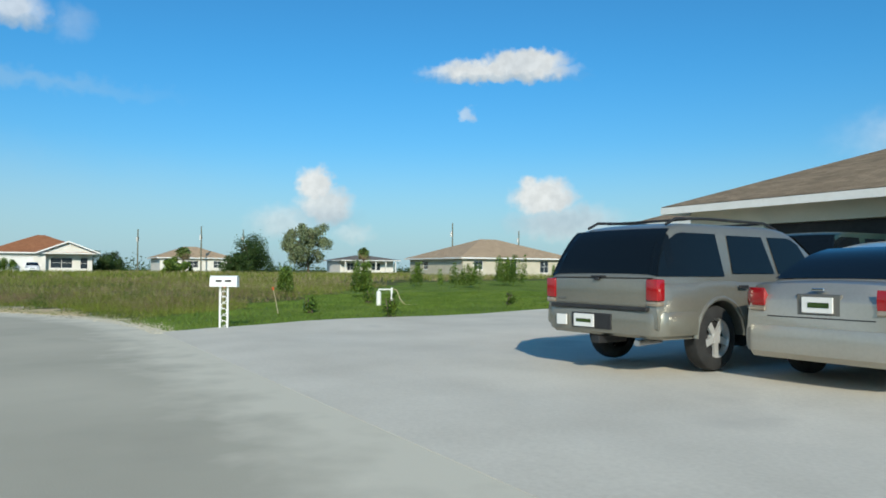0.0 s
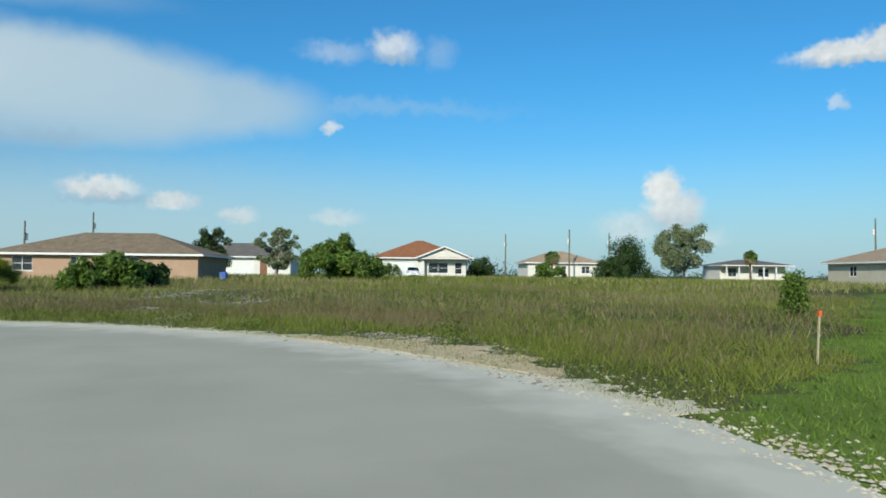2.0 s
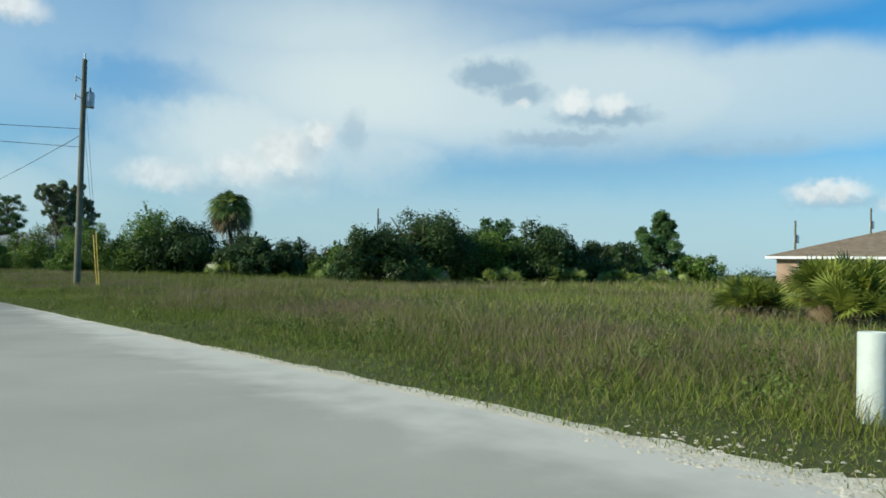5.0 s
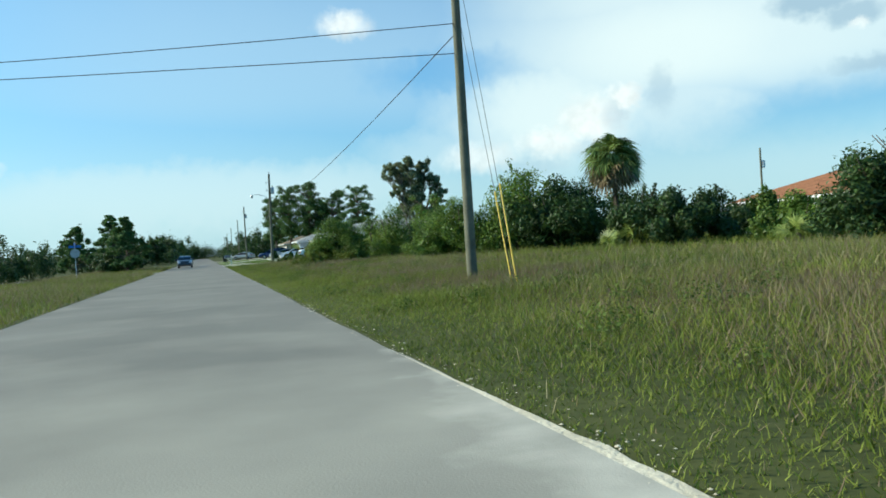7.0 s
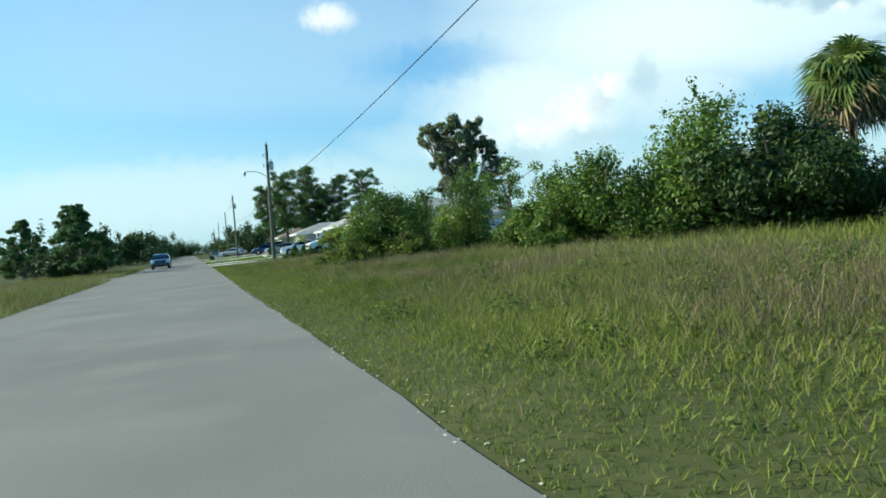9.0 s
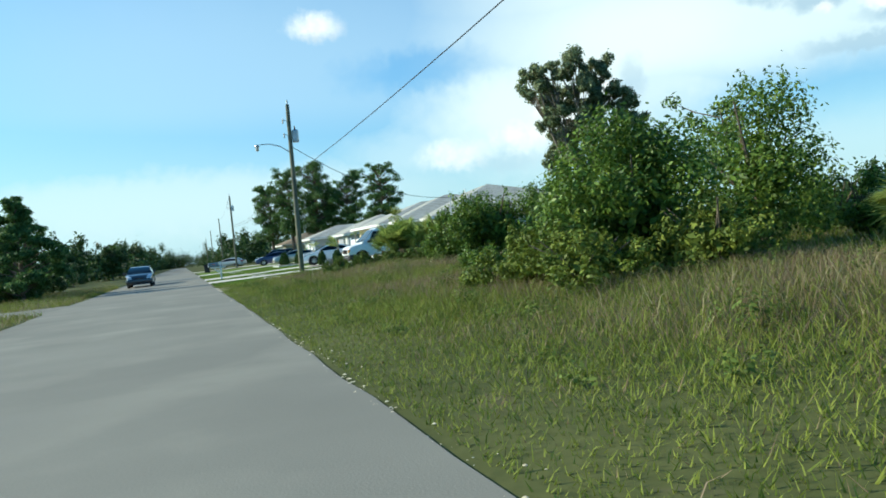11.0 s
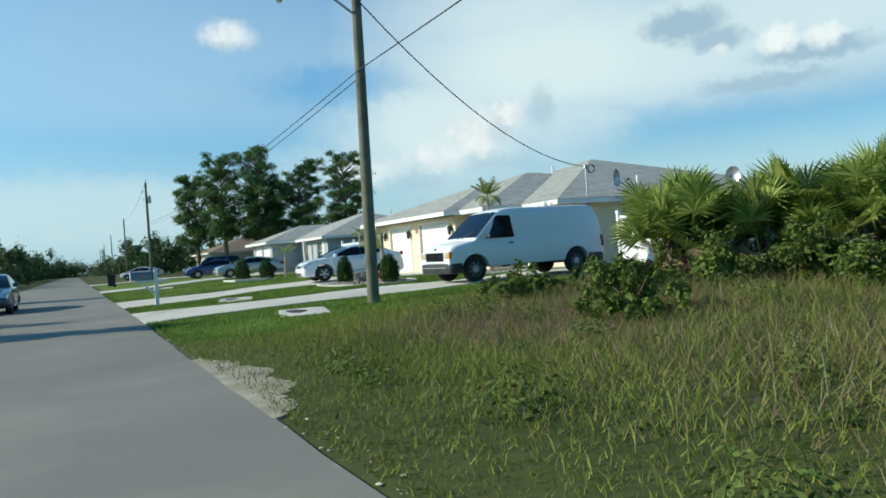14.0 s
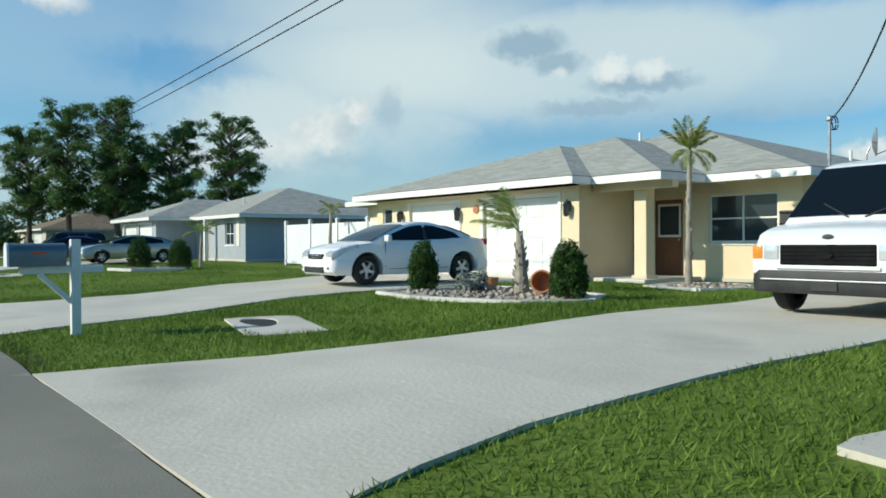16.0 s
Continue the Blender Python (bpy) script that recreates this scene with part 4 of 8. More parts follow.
house("dark_roof_house", (88.5, 26.5, 0.7), "white house with a dark shingle roof and a garage", [(0, 0, 10, 14)], [(-0.6, -0.6, 10.6, 14.6)], stucco_white, roof_dark,
      [(0, "w", 4.4, 8.9, 0, 2.2, "garage"), (0, "w", 9.8, 10.8, 0, 2.2, "door"), (0, "w", 11.5, 13.4, 0.8, 2.1, "window")], eave=2.6, pitch=0.36)
house("tan_roof_house", (106, -22, 0.7), "small white house with a tan hip roof", [(0, 0, 10, 12)], [(-0.6, -0.6, 10.6, 12.6)], stucco_white, roof_tan,
      [(0, "w", 1.2, 2.6, 0.8, 2.0, "window"), (0, "w", 4.6, 6.4, 0.8, 2.0, "window"), (0, "w", 9, 10.4, 0.8, 2.0, "window")], eave=2.5, pitch=0.36)
house("beige_house", (50.5, -54.0, 0.45), "beige house with a wide tan hip roof", [(0, 0, 14.4, 17.0)], [(-0.6, -0.6, 15.0, 17.6)], stucco_beige, roof_tan,
      [(0, "w", 1.6, 3.0, 0.9, 2.0, "window"), (0, "w", 6.4, 8.2, 0.3, 2.1, "window"), (0, "w", 12, 13.4, 0.5, 2.1, "window"), (0, "n", 4, 5.2, 0.9, 2.0, "window")], eave=2.35, pitch=0.34)
house("far_tan_house", (65, -86, 0.6), "far white house with a tan hip roof", [(0, 0, 11, 14.4)], [(-0.6, -0.6, 11.6, 15.0)], stucco_white, roof_tan,
      [(0, "w", 2, 5, 0, 2.1, "window"), (0, "w", 8, 9.5, 0.7, 2.1, "window"), (0, "w", 11.5, 13.2, 0.7, 2.1, "window")], eave=2.3, pitch=0.24)
far_long, _ = house("long_dark_roof_house", (112, -58, 0.7), "long white house with a dark roof and porch posts", [(1.5, 0, 9, 12)], [(-0.8, -0.6, 9.6, 12.6)], stucco_white, roof_dark,
      [(0, "w", 1.5, 3, 0.5, 2.0, "window"), (0, "w", 7, 9, 0.5, 2.0, "window")], eave=2.5, pitch=0.2)
for i in range(6):
    part("porch_post", Geo().box(-0.5, 0.3 + i * 2.25, 0, -0.3, 0.5 + i * 2.25, 2.48), trim_white, far_long)
house("red_roof_house", (66, 92, 0.6), "house with a red-brown hip roof behind the trees", [(0, 0, 11, 14)], [(-0.6, -0.6, 11.6, 14.6)], stucco_white, roof_red, [(0, "w", 2, 3.5, 0.9, 2, "window")], eave=2.6, pitch=0.42)
house("russet_roof_house", (36.0, 69.0, 0.2), "house with a russet hip roof among trees", [(0, 0, 12, 14)], [(-0.6, -0.6, 12.6, 14.6)], stucco_beige, roof_red, [(0, "w", 2, 3.5, 0.9, 2, "window")], eave=2.35, pitch=0.33)
house("brown_roof_house", (17, 208, 0.3), "house with a brown hip roof far down the street", [(0, 0, 12, 15)], [(-0.6, -0.6, 12.6, 15.6)], stucco_beige, roof_brown, [(0, "w", 8, 12.8, 0, 2.1, "garage"), (0, "w", 2, 3.6, 0.9, 2, "window")], eave=2.5, pitch=0.34)
house("street_end_house", (14, 330, 0.3), "small pale house far down the street", [(0, 0, 10, 12)], [(-0.6, -0.6, 10.6, 12.6)], stucco_white, roof_grey, [(0, "w", 3, 6, 0.5, 2, "window")], eave=2.5, pitch=0.34)


def vinyl_fence(x0, y0, x1, y1, label):
    """White privacy fence: posts with caps, rails, tongue-and-groove boards."""
    n = max(1, round(math.hypot(x1 - x0, y1 - y0) / 2.4))
    f = thing("vinyl_fence", pose(x0, y0, hz(x0, y0), 0, 0, math.degrees(math.atan2(y1 - y0, x1 - x0))), label, "fence", "white fences")
    step = math.hypot(x1 - x0, y1 - y0) / n
    for i in range(n + 1):
        p = part("post", Geo().box(i * step - 0.065, -0.065, -0.3, i * step + 0.065, 0.065, 1.92, 0.006), vinyl, f)
        part("cap", Geo().loft([[(i * step + a * 0.08, b * 0.08, 1.921) for a, b in ((-1, -1), (1, -1), (1, 1), (-1, 1))], [(i * step + a * 0.08, b * 0.08, 1.95) for a, b in ((-1, -1), (1, -1), (1, 1), (-1, 1))], [(i * step + a * 0.005, b * 0.005, 2.02) for a, b in ((-1, -1), (1, -1), (1, 1), (-1, 1))]]), vinyl, p)
    for i in range(n):
        a, b = i * step + 0.066, (i + 1) * step - 0.066
        part("rail", Geo().box(a, -0.025, 0.08, b, 0.025, 0.20, 0.005), vinyl, f)
        part("rail", Geo().box(a, -0.025, 1.68, b, 0.025, 1.80, 0.005), vinyl, f)
        k = 14
        for j in range(k):
            c, d = a + (b - a) * j / k, a + (b - a) * (j + 1) / k
            part("board", Geo().box(c + 0.002, -0.012, 0.2, d - 0.002, 0.012, 1.68), vinyl, f)


vinyl_fence(17.1, 123.1, 17.1, 119.3, "tall white vinyl privacy fence beside the cream house")
vinyl_fence(17.1, 119.2, 29.0, 119.2, "white vinyl fence along the side yard")
vinyl_fence(15.6, 139.6, 15.6, 148.6, "white vinyl fence between two houses")

# ---- vehicles ----
def curve_at(points, x):
    """Height of a side curve: straight pieces with their corners rounded."""
    px, pz = [p[0] for p in points], [p[1] for p in points]
    if x <= px[0] + 0.02 or x >= px[-1] - 0.02:
        return float(np.interp(x, px, pz))
    k = min(0.16, x - px[0], px[-1] - x)
    return float(np.mean(np.interp(np.linspace(x - k, x + k, 9), px, pz)))


def end_outline(L, W, taper, end, side, reach, inner, n=16):
    """Points and outward normals along one corner of a car's plan, from the flank (reach from the end) round to the middle (inner)."""
    def half(x):
        return W / 2 * (taper + (1 - taper) * min(1.0, max(0.0, (L / 2 - x) / 0.55)) ** 0.6)
    r = 0.17
    pts = [(x, half(x)) for x in np.linspace(L / 2 - reach, L / 2 - r, max(2, n // 3))]
    y1 = half(L / 2 - r)
    pts += [(L / 2 - r + r * math.sin(a), y1 - r + r * math.cos(a)) for a in np.linspace(0.2, math.pi / 2 - 0.1, n // 2)]
    pts += [(L / 2 + 0.03 * (1 - (y / (y1 - r)) ** 2), y) for y in np.linspace(y1 - r, inner, max(2, n // 3))] if inner < y1 - r - 0.01 else []
    out = []
    for i, (x, y) in enumerate(pts):
        a, b = pts[max(0, i - 1)], pts[min(len(pts) - 1, i + 1)]
        d = Vector((b[0] - a[0], b[1] - a[1], 0)).normalized()
        out.append((Vector((end * x, side * y, 0)), Vector((end * -d.y, side * d.x, 0))))
    return out


def wheel_parts(car, x, y, r, width, rim_mat, spokes):
    side = 1 if y > 0 else -1
    t = part("wheel", Geo().lathe([(r * 0.60, -width / 2), (r * 0.86, -width / 2), (r * 0.97, -width * 0.38), (r, -width * 0.2), (r, width * 0.2), (r * 0.97, width * 0.38), (r * 0.86, width / 2), (r * 0.60, width / 2)], "y", 28, (x, y, r), False), tyre_rubber, car, smooth=True)
    g = Geo().lathe([(r * 0.68, width * 0.30 * side), (r * 0.68, width * 0.47 * side), (r * 0.585, width * 0.47 * side), (r * 0.56, width * 0.1 * side)], "y", 28, (x, y, r), False)
    g.lathe([(0.001, width * 0.42 * side), (r * 0.17, width * 0.42 * side), (r * 0.2, width * 0.3 * side), (r * 0.2, 0)], "y", 14, (x, y, r))
    for i in range(spokes):
        a = 2 * math.pi * i / spokes + 0.3
        s = Geo().box(r * 0.12, -0.5, -r * 0.10, r * 0.64, 0.5, r * 0.10, 0.0)
        s.v = [(px, width * (0.26 if py < 0 else 0.40) * side, pz) for px, py, pz in s.v]
        g.join(s.moved(Matrix.Translation((x, y, r)) @ Matrix.Rotation(a, 4, "Y")))
    part("rim", g, rim_mat, t, smooth=True)
    part("hub", Geo().lathe([(r * 0.56, width * 0.05 * side), (r * 0.56, width * 0.12 * side)], "y", 20, (x, y, r)), black_plastic, t)


def car(name, m, label, category, L, W, axles, r, paint, sill, hood, roof, belt, tuck, windows, glass_ends, rim=None, spokes=5, trim=None, lamps=(), group="parked cars", plates=("rear",), taper=0.86, bump=(0.06, 0.34), plate_z=0.72, handles=None, rear_edge=0.03, flares=False):
    """A car along x, nose at +x, from side curves: hood/deck height, roof height, beltline.
    windows: (x from, x to low, x to high, x from high, low, high); glass_ends: (x from, x to) of the wind and rear screens."""
    c = thing(name, m, label, category, group)
    hw = W / 2
    arch = r + 0.07

    def width_at(x):
        e = min(L / 2 - x, L / 2 + x)
        return hw * (taper + (1 - taper) * min(1.0, max(0.0, e / 0.55)) ** 0.6)

    def bottom(x):
        z = sill
        for a in axles:
            d = abs(x - a)
            if d < arch:
                z = max(z, r + math.sqrt(max(0, arch ** 2 - d ** 2)))
        return z

    def body_section(x, z0, z1):
        w = width_at(x)
        rows = [0, 0.12, 0.35, 0.6, 0.82, 0.94, 1.0]
        pts = []
        for i, q in enumerate(rows):
            z = z0 + (z1 - z0) * q
            k = (z - sill) / max(0.1, z1 - sill)
            y = w * (0.955 + 0.045 * math.sin(math.pi * min(1, max(0, k)) ** 0.8)) - (0.05 if q == 1.0 else 0.012 if q > 0.9 else 0)
            pts.append((y, z))
        left = [(x, y, z) for y, z in pts]
        return left + [(x, pts[-1][0] * 0.5, z1 + 0.02), (x, 0, z1 + 0.028), (x, -pts[-1][0] * 0.5, z1 + 0.02)] + [(x, -y, z) for y, z in reversed(pts)]
    xs = set(np.linspace(-L / 2, L / 2, 40).tolist())
    for a in axles:
        xs |= set((a + arch * np.cos(np.linspace(0, math.pi, 15))).tolist()) | {a + arch + 0.004, a - arch - 0.004}
    xs = sorted(x for x in xs if -L / 2 <= x <= L / 2)
    rings = []
    for i, x in enumerate(xs):
        z1 = curve_at(hood, x)
        z0 = min(bottom(x), z1 - 0.05)
        if i in (0, len(xs) - 1):
            z0, z1 = z0 + 0.12, z1 - 0.10
        rings.append(body_section(x, z0, z1))
    part("body", Geo().loft(rings), paint, c, smooth=True)
    # upper shell
    top = max(p[1] for p in roof)
    a0, a1 = roof[0][0], roof[-1][0]

    def side_y(x, z):
        k = (z - belt) / (top - belt)
        return width_at(x) - 0.055 - tuck * max(0, k)
    rings = []
    for x in a0 + (a1 - a0) * (0.5 - 0.5 * np.cos(np.linspace(0, math.pi, 48))):
        zr = max(curve_at(roof, x), belt + 0.005)
        zs = [belt - 0.05 + (zr - 0.05 - belt + 0.05) * q for q in (0, 0.35, 0.7, 1.0)]
        pts = [(side_y(x, z), z) for z in zs]
        y1 = pts[-1][0]
        left = [(x, y, z) for y, z in pts] + [(x, y1 - 0.035, zr - 0.015), (x, y1 - 0.11, zr), (x, y1 * 0.5, zr + 0.012)]
        rings.append(left + [(x, 0, zr + 0.016)] + [(px, -y, z) for px, y, z in reversed(left)])
    part("cabin", Geo().loft(rings), paint, c, smooth=True)

    def on_side(x, z, s):
        return (x, s * (side_y(x, z) + 0.008), z)
    for xa, xb, xc, xd, za, zb in windows:
        for s in (-1, 1):
            rows = []
            for q in (0, 0.33, 0.67, 1.0):
                l, rr = xa + (xd - xa) * q, xb + (xc - xb) * q
                row = []
                for t in np.linspace(0, 1, 9):
                    x = l + (rr - l) * t
                    row.append(on_side(x, za + (max(za + 0.02, min(zb, curve_at(roof, x) - 0.085)) - za) * q, s))
                rows.append(row)
            part("side_window", Geo().loft(rows, False, False), car_glass, c, smooth=True)
    for (xa, xb), nm in zip(glass_ends, ("windscreen", "rear_window")):
        rows = []
        for q in np.linspace(0, 1, 6):
            x = xa + (xb - xa) * q
            zr = max(curve_at(roof, x), belt + 0.02)
            y = max(0.1, side_y(x, zr - 0.05) - (0.03 if nm == "windscreen" else rear_edge))
            rows.append([(x, y * t, zr + 0.024 - 0.01 * t * t) for t in np.linspace(-1, 1, 9)])
        part(nm, Geo().loft(rows, False, False), car_glass, c, smooth=True)
    for a in axles:
        for s in (-1, 1):
            wheel_parts(c, a, s * (hw - 0.155), r, 0.21, rim or alloy, spokes)
    part("underbody", Geo().box(-L / 2 + 0.5, -hw + 0.28, sill - 0.02, L / 2 - 0.5, hw - 0.28, sill + 0.3, 0.03), black_plastic, c)
    for x, nm in ((L / 2, "bumper"), (-L / 2, "bumper")):
        s = 1 if x > 0 else -1
        z0, z1 = sill + bump[0], sill + bump[1]
        reach = L / 2 - max(s * a for a in axles) - arch - 0.01
        half = end_outline(L, W, taper, s, 1, reach, 0.0)
        path = half + [(Vector((p.x, -p.y, 0)), Vector((q.x, -q.y, 0))) for p, q in reversed(half[:-1])]
        rings = []
        for p, q in path:
            rings.append([tuple(p + q * o + Vector((0, 0, z))) for o, z in ((-0.10, z0), (0.012, z0 + 0.012), (0.024, z0 + 0.05), (0.030, (z0 + z1) / 2), (0.024, z1 - 0.05), (0.010, z1 - 0.008), (-0.10, z1))])
        part(nm, Geo().loft(rings), trim or paint, c, smooth=True)
    for s in (-1, 1):
        wx = max(w[1] for w in windows)
        part("mirror", Geo().box(wx - 0.13, s * (hw - 0.02), belt + 0.02, wx - 0.02, s * (hw + 0.17), belt + 0.17, 0.03), paint if paint is not paint_van else black_plastic, c, smooth=True)
    if flares:
        for a in axles:
            for s in (-1, 1):
                arc = [(a + (arch + 0.008) * math.cos(q), s * (hw - 0.010), r + (arch + 0.008) * math.sin(q)) for q in np.linspace(0.04, math.pi - 0.04, 19)]
                part("arch_flare", Geo().tube(arc, 0.030, 8), paint, c, smooth=True)
    for hx, hzv in handles or [(w[0] + 0.16, belt - 0.13) for w in windows]:
        for s in (-1, 1):
            yy = s * (width_at(hx) - 0.004)
            part("door_handle", Geo().box(hx - 0.08, min(yy, yy + s * 0.03), hzv - 0.02, hx + 0.08, max(yy, yy + s * 0.03), hzv + 0.02, 0.008), black_plastic if trim is not None else paint, c)
    for nm, x0, x1, y0, y1, z0, z1, mat in lamps:
        for s in (-1, 1):
            part(nm, Geo().box(x0, min(s * y0, s * y1), z0, x1, max(s * y0, s * y1), z1, 0.02), mat, c, smooth=True)
    for where in plates:
        s = 1 if where == "front" else -1
        px = s * (L / 2 + 0.004)
        p = part("number_plate", Geo().box(min(px, px + s * 0.02), -0.155, plate_z, max(px, px + s * 0.02), 0.155, plate_z + 0.15, 0.004), trim_white, c)
        px2 = px + s * 0.022
        part("plate_bar", Geo().box(min(px2, px2 + s * 0.002), -0.12, plate_z + 0.05, max(px2, px2 + s * 0.002), 0.09, plate_z + 0.10), leaf_dark, p)
    return c


def sedan(name, x, y, az, label, paint, L=4.75, W=1.78, H=1.44, rim=None, spokes=5, tall=0.0):
    """az: degrees from +y towards +x in which the nose points."""
    h = L / 2
    hood = [(-h, 0.92 + tall), (-h + 0.06, 0.985 + tall), (-h + 0.5, 1.01 + tall), (-h + 0.9, 1.01 + tall), (h * 0.28, 0.99 + tall), (h - 0.75, 0.92 + tall), (h - 0.35, 0.86 + tall), (h - 0.12, 0.79 + tall), (h, 0.70)]
    roof = [(-h + 0.42, 0.98 + tall), (-h + 0.95, 0.98 + (H - 0.98) * 0.62), (-h + 1.4, H - 0.09), (-h + 1.85, H - 0.015), (-0.1, H), (0.25, H - 0.045), (h * 0.28 + 0.25, 0.93 + tall + (H - 0.93 - tall) * 0.52), (h * 0.28 + 0.78, 0.93 + tall)]
    belt = 0.93 + tall
    zt = H - 0.10
    windows = [(-h + 0.92, -0.235, -0.225, -h + 1.05, belt + 0.05, zt), (-0.215, h * 0.28 + 0.50, h * 0.28 + 0.42, -0.205, belt + 0.05, zt)]
    glass = [(0.34, h * 0.28 + 0.72), (-h + 0.50, -h + 1.30)]
    lamps = [("fog_light", h - 0.10, h + 0.035, 0.52, 0.70, 0.34, 0.42, black_plastic)]
    c = car(name, pose(x, y, hz(x, y) + 0.04, 0, 0, 90 - az), label, "car", L, W, (-h + 1.02, h - 0.92), 0.315, paint, 0.24, hood, roof, belt, 0.20, windows, glass, rim, spokes, None, lamps)
    part("grille", Geo().box(h - 0.06, -0.32, 0.55, h + 0.014, 0.32, 0.68, 0.03), black_plastic, c)
    for s in (-1, 1):
        rings = []
        for t in np.linspace(0, 1, 7):
            lx = h - 0.50 + 0.50 * t
            w = W / 2 * (0.86 + 0.14 * min(1.0, (h - lx) / 0.55) ** 0.6)
            z1 = curve_at(hood, lx) - (0.05 if t == 1 else 0)
            yi = w * (0.90 - 0.30 * t)
            rings.append([(lx, s * w * 0.93, z1 - 0.05 - 0.09 * t), (lx, s * (w * 0.99 - 0.012), z1 - 0.03 - 0.08 * t), (lx, s * (w * 0.985 - 0.012), z1 - 0.03), (lx, s * (w * 0.965 - 0.05), z1 + 0.006), (lx, s * yi, z1 + 0.012), (lx, s * yi, z1 - 0.05 - 0.09 * t)])
        part("headlight", Geo().loft(rings), lamp_clear, c, smooth=True)
        for nm, za, zb, mat in (("tail_light", 0.77, 0.95, lamp_red), ("tail_lens", 0.715, 0.767, lamp_smoke)):
            rings = []
            line = end_outline(L, W, 0.86, -1, s, 0.36, 0.56)
            for k, (p, q) in enumerate(line):
                a, b = za + tall, zb + tall - 0.03 * max(0, 1 - k / 5)
                rings.append([tuple(p + q * o + Vector((0, 0, z))) for o, z in ((0.006, a), (0.018, a + (b - a) * 0.3), (0.016, a + (b - a) * 0.7), (0.002, b), (-0.06, (a + b) / 2))])
            part(nm, Geo().loft(rings), mat, c, smooth=True)
    part("boot_line", Geo().box(-h - 0.004, -W * 0.30, 0.665 + tall, -h + 0.03, W * 0.30, 0.675 + tall), black_plastic, c)
    part("plate_recess", Geo().box(-h - 0.001, -0.22, 0.69 + tall, -h + 0.04, 0.22, 0.90 + tall, 0.01), paint_trim, c)
    part("badge", Geo().box(h + 0.0, -0.06, 0.57, h + 0.022, 0.06, 0.62, 0.01), chrome, c)
    part("air_intake", Geo().box(h + 0.02, -0.45, 0.30, h + 0.062, 0.45, 0.42, 0.015), black_plastic, c)
    part("boot_badge", Geo().box(-h - 0.012, -0.06, 0.93 + tall, -h + 0.05, 0.06, 0.955 + tall, 0.006), chrome, c)
    return c


def compact_sedan(name, x, y, az, label, paint):
    """A tall-roofed four-door with an arched cabin and a short, high boot."""
    L, W, H = 4.3, 1.78, 1.42
    h = L / 2
    hood = [(-h, 0.76), (-h + 0.05, 0.92), (-h + 0.16, 1.02), (-h + 0.55, 1.05), (0.3, 0.98), (0.95, 0.95), (1.35, 0.92), (1.65, 0.88), (h - 0.28, 0.83), (h - 0.10, 0.77), (h, 0.68)]
    roof = [(-h + 0.42, 1.02), (-h + 0.80, 1.19), (-h + 1.30, 1.33), (-0.55, H - 0.01), (-0.15, H), (0.2, 1.375), (0.72, 1.18), (1.28, 0.92)]
    belt, zt = 0.93, H - 0.085
    windows = [(-h + 0.78, -0.30, -0.30, -h + 1.02, belt + 0.07, zt), (-0.23, 0.92, 0.78, -0.23, belt + 0.05, zt)]
    glass = [(0.30, 1.22), (-h + 0.50, -h + 1.25)]
    c = car(name, pose(x, y, hz(x, y) + 0.04, 0, 0, 90 - az), label, "car", L, W, (-h + 0.84, h - 0.84), 0.325, paint, 0.22, hood, roof, belt, 0.20, windows, glass, alloy, 5, None,
            [("fog_light", h - 0.10, h + 0.03, 0.54, 0.70, 0.34, 0.42, black_plastic)], plates=(), handles=[(-h + 0.98, 0.86), (-0.06, 0.86)], taper=0.84)
    for s in (-1, 1):
        part("door_pillar", Geo().loft([[(-0.305, s * (W / 2 - 0.045), belt + 0.05), (-0.225, s * (W / 2 - 0.045), belt + 0.05)], [(-0.305, s * (W / 2 - 0.225), zt), (-0.225, s * (W / 2 - 0.225), zt)]], False, False), black_plastic, c)
        rings = []
        for t in np.linspace(0, 1, 9):
            lx = h - 0.62 + 0.60 * t
            w = W / 2 * (0.84 + 0.16 * min(1.0, (h - lx) / 0.55) ** 0.6)
            z1 = curve_at(hood, lx) - 0.01
            yi = w * (0.93 - 0.34 * t)
            rings.append([(lx, s * w * 0.985, z1 - 0.04 - 0.13 * t), (lx, s * (w * 1.0), z1 - 0.06), (lx, s * (w * 0.965), z1 + 0.008), (lx, s * yi, z1 + 0.016), (lx, s * yi, z1 - 0.04 - 0.10 * t)])
        part("headlight", Geo().loft(rings), lamp_clear, c, smooth=True)
        part("tail_light", Geo().box(-h - 0.01, min(s * 0.55, s * 0.74), 0.86, -h + 0.10, max(s * 0.55, s * 0.74), 1.02, 0.03), lamp_red, c, smooth=True)
        part("sill_line", Geo().box(-0.85, s * (W / 2 - 0.006) - 0.006, 0.335, 0.75, s * (W / 2 - 0.006) + 0.006, 0.345), black_plastic, c)
        for xx in (-0.265, 0.86):
            part("door_seam", Geo().box(xx - 0.004, s * (W / 2 - 0.012) - 0.014, 0.36, xx + 0.004, s * (W / 2 - 0.012) + 0.006, 0.94), black_plastic, c)
    part("grille", Geo().box(h - 0.07, -0.36, 0.57, h + 0.035, 0.36, 0.68, 0.03), black_plastic, c)
    part("grille_bar", Geo().box(h + 0.03, -0.16, 0.60, h + 0.05, 0.16, 0.66, 0.01), chrome, c)
    part("air_intake", Geo().box(h + 0.02, -0.48, 0.27, h + 0.064, 0.48, 0.40, 0.015), black_plastic, c)
    return c


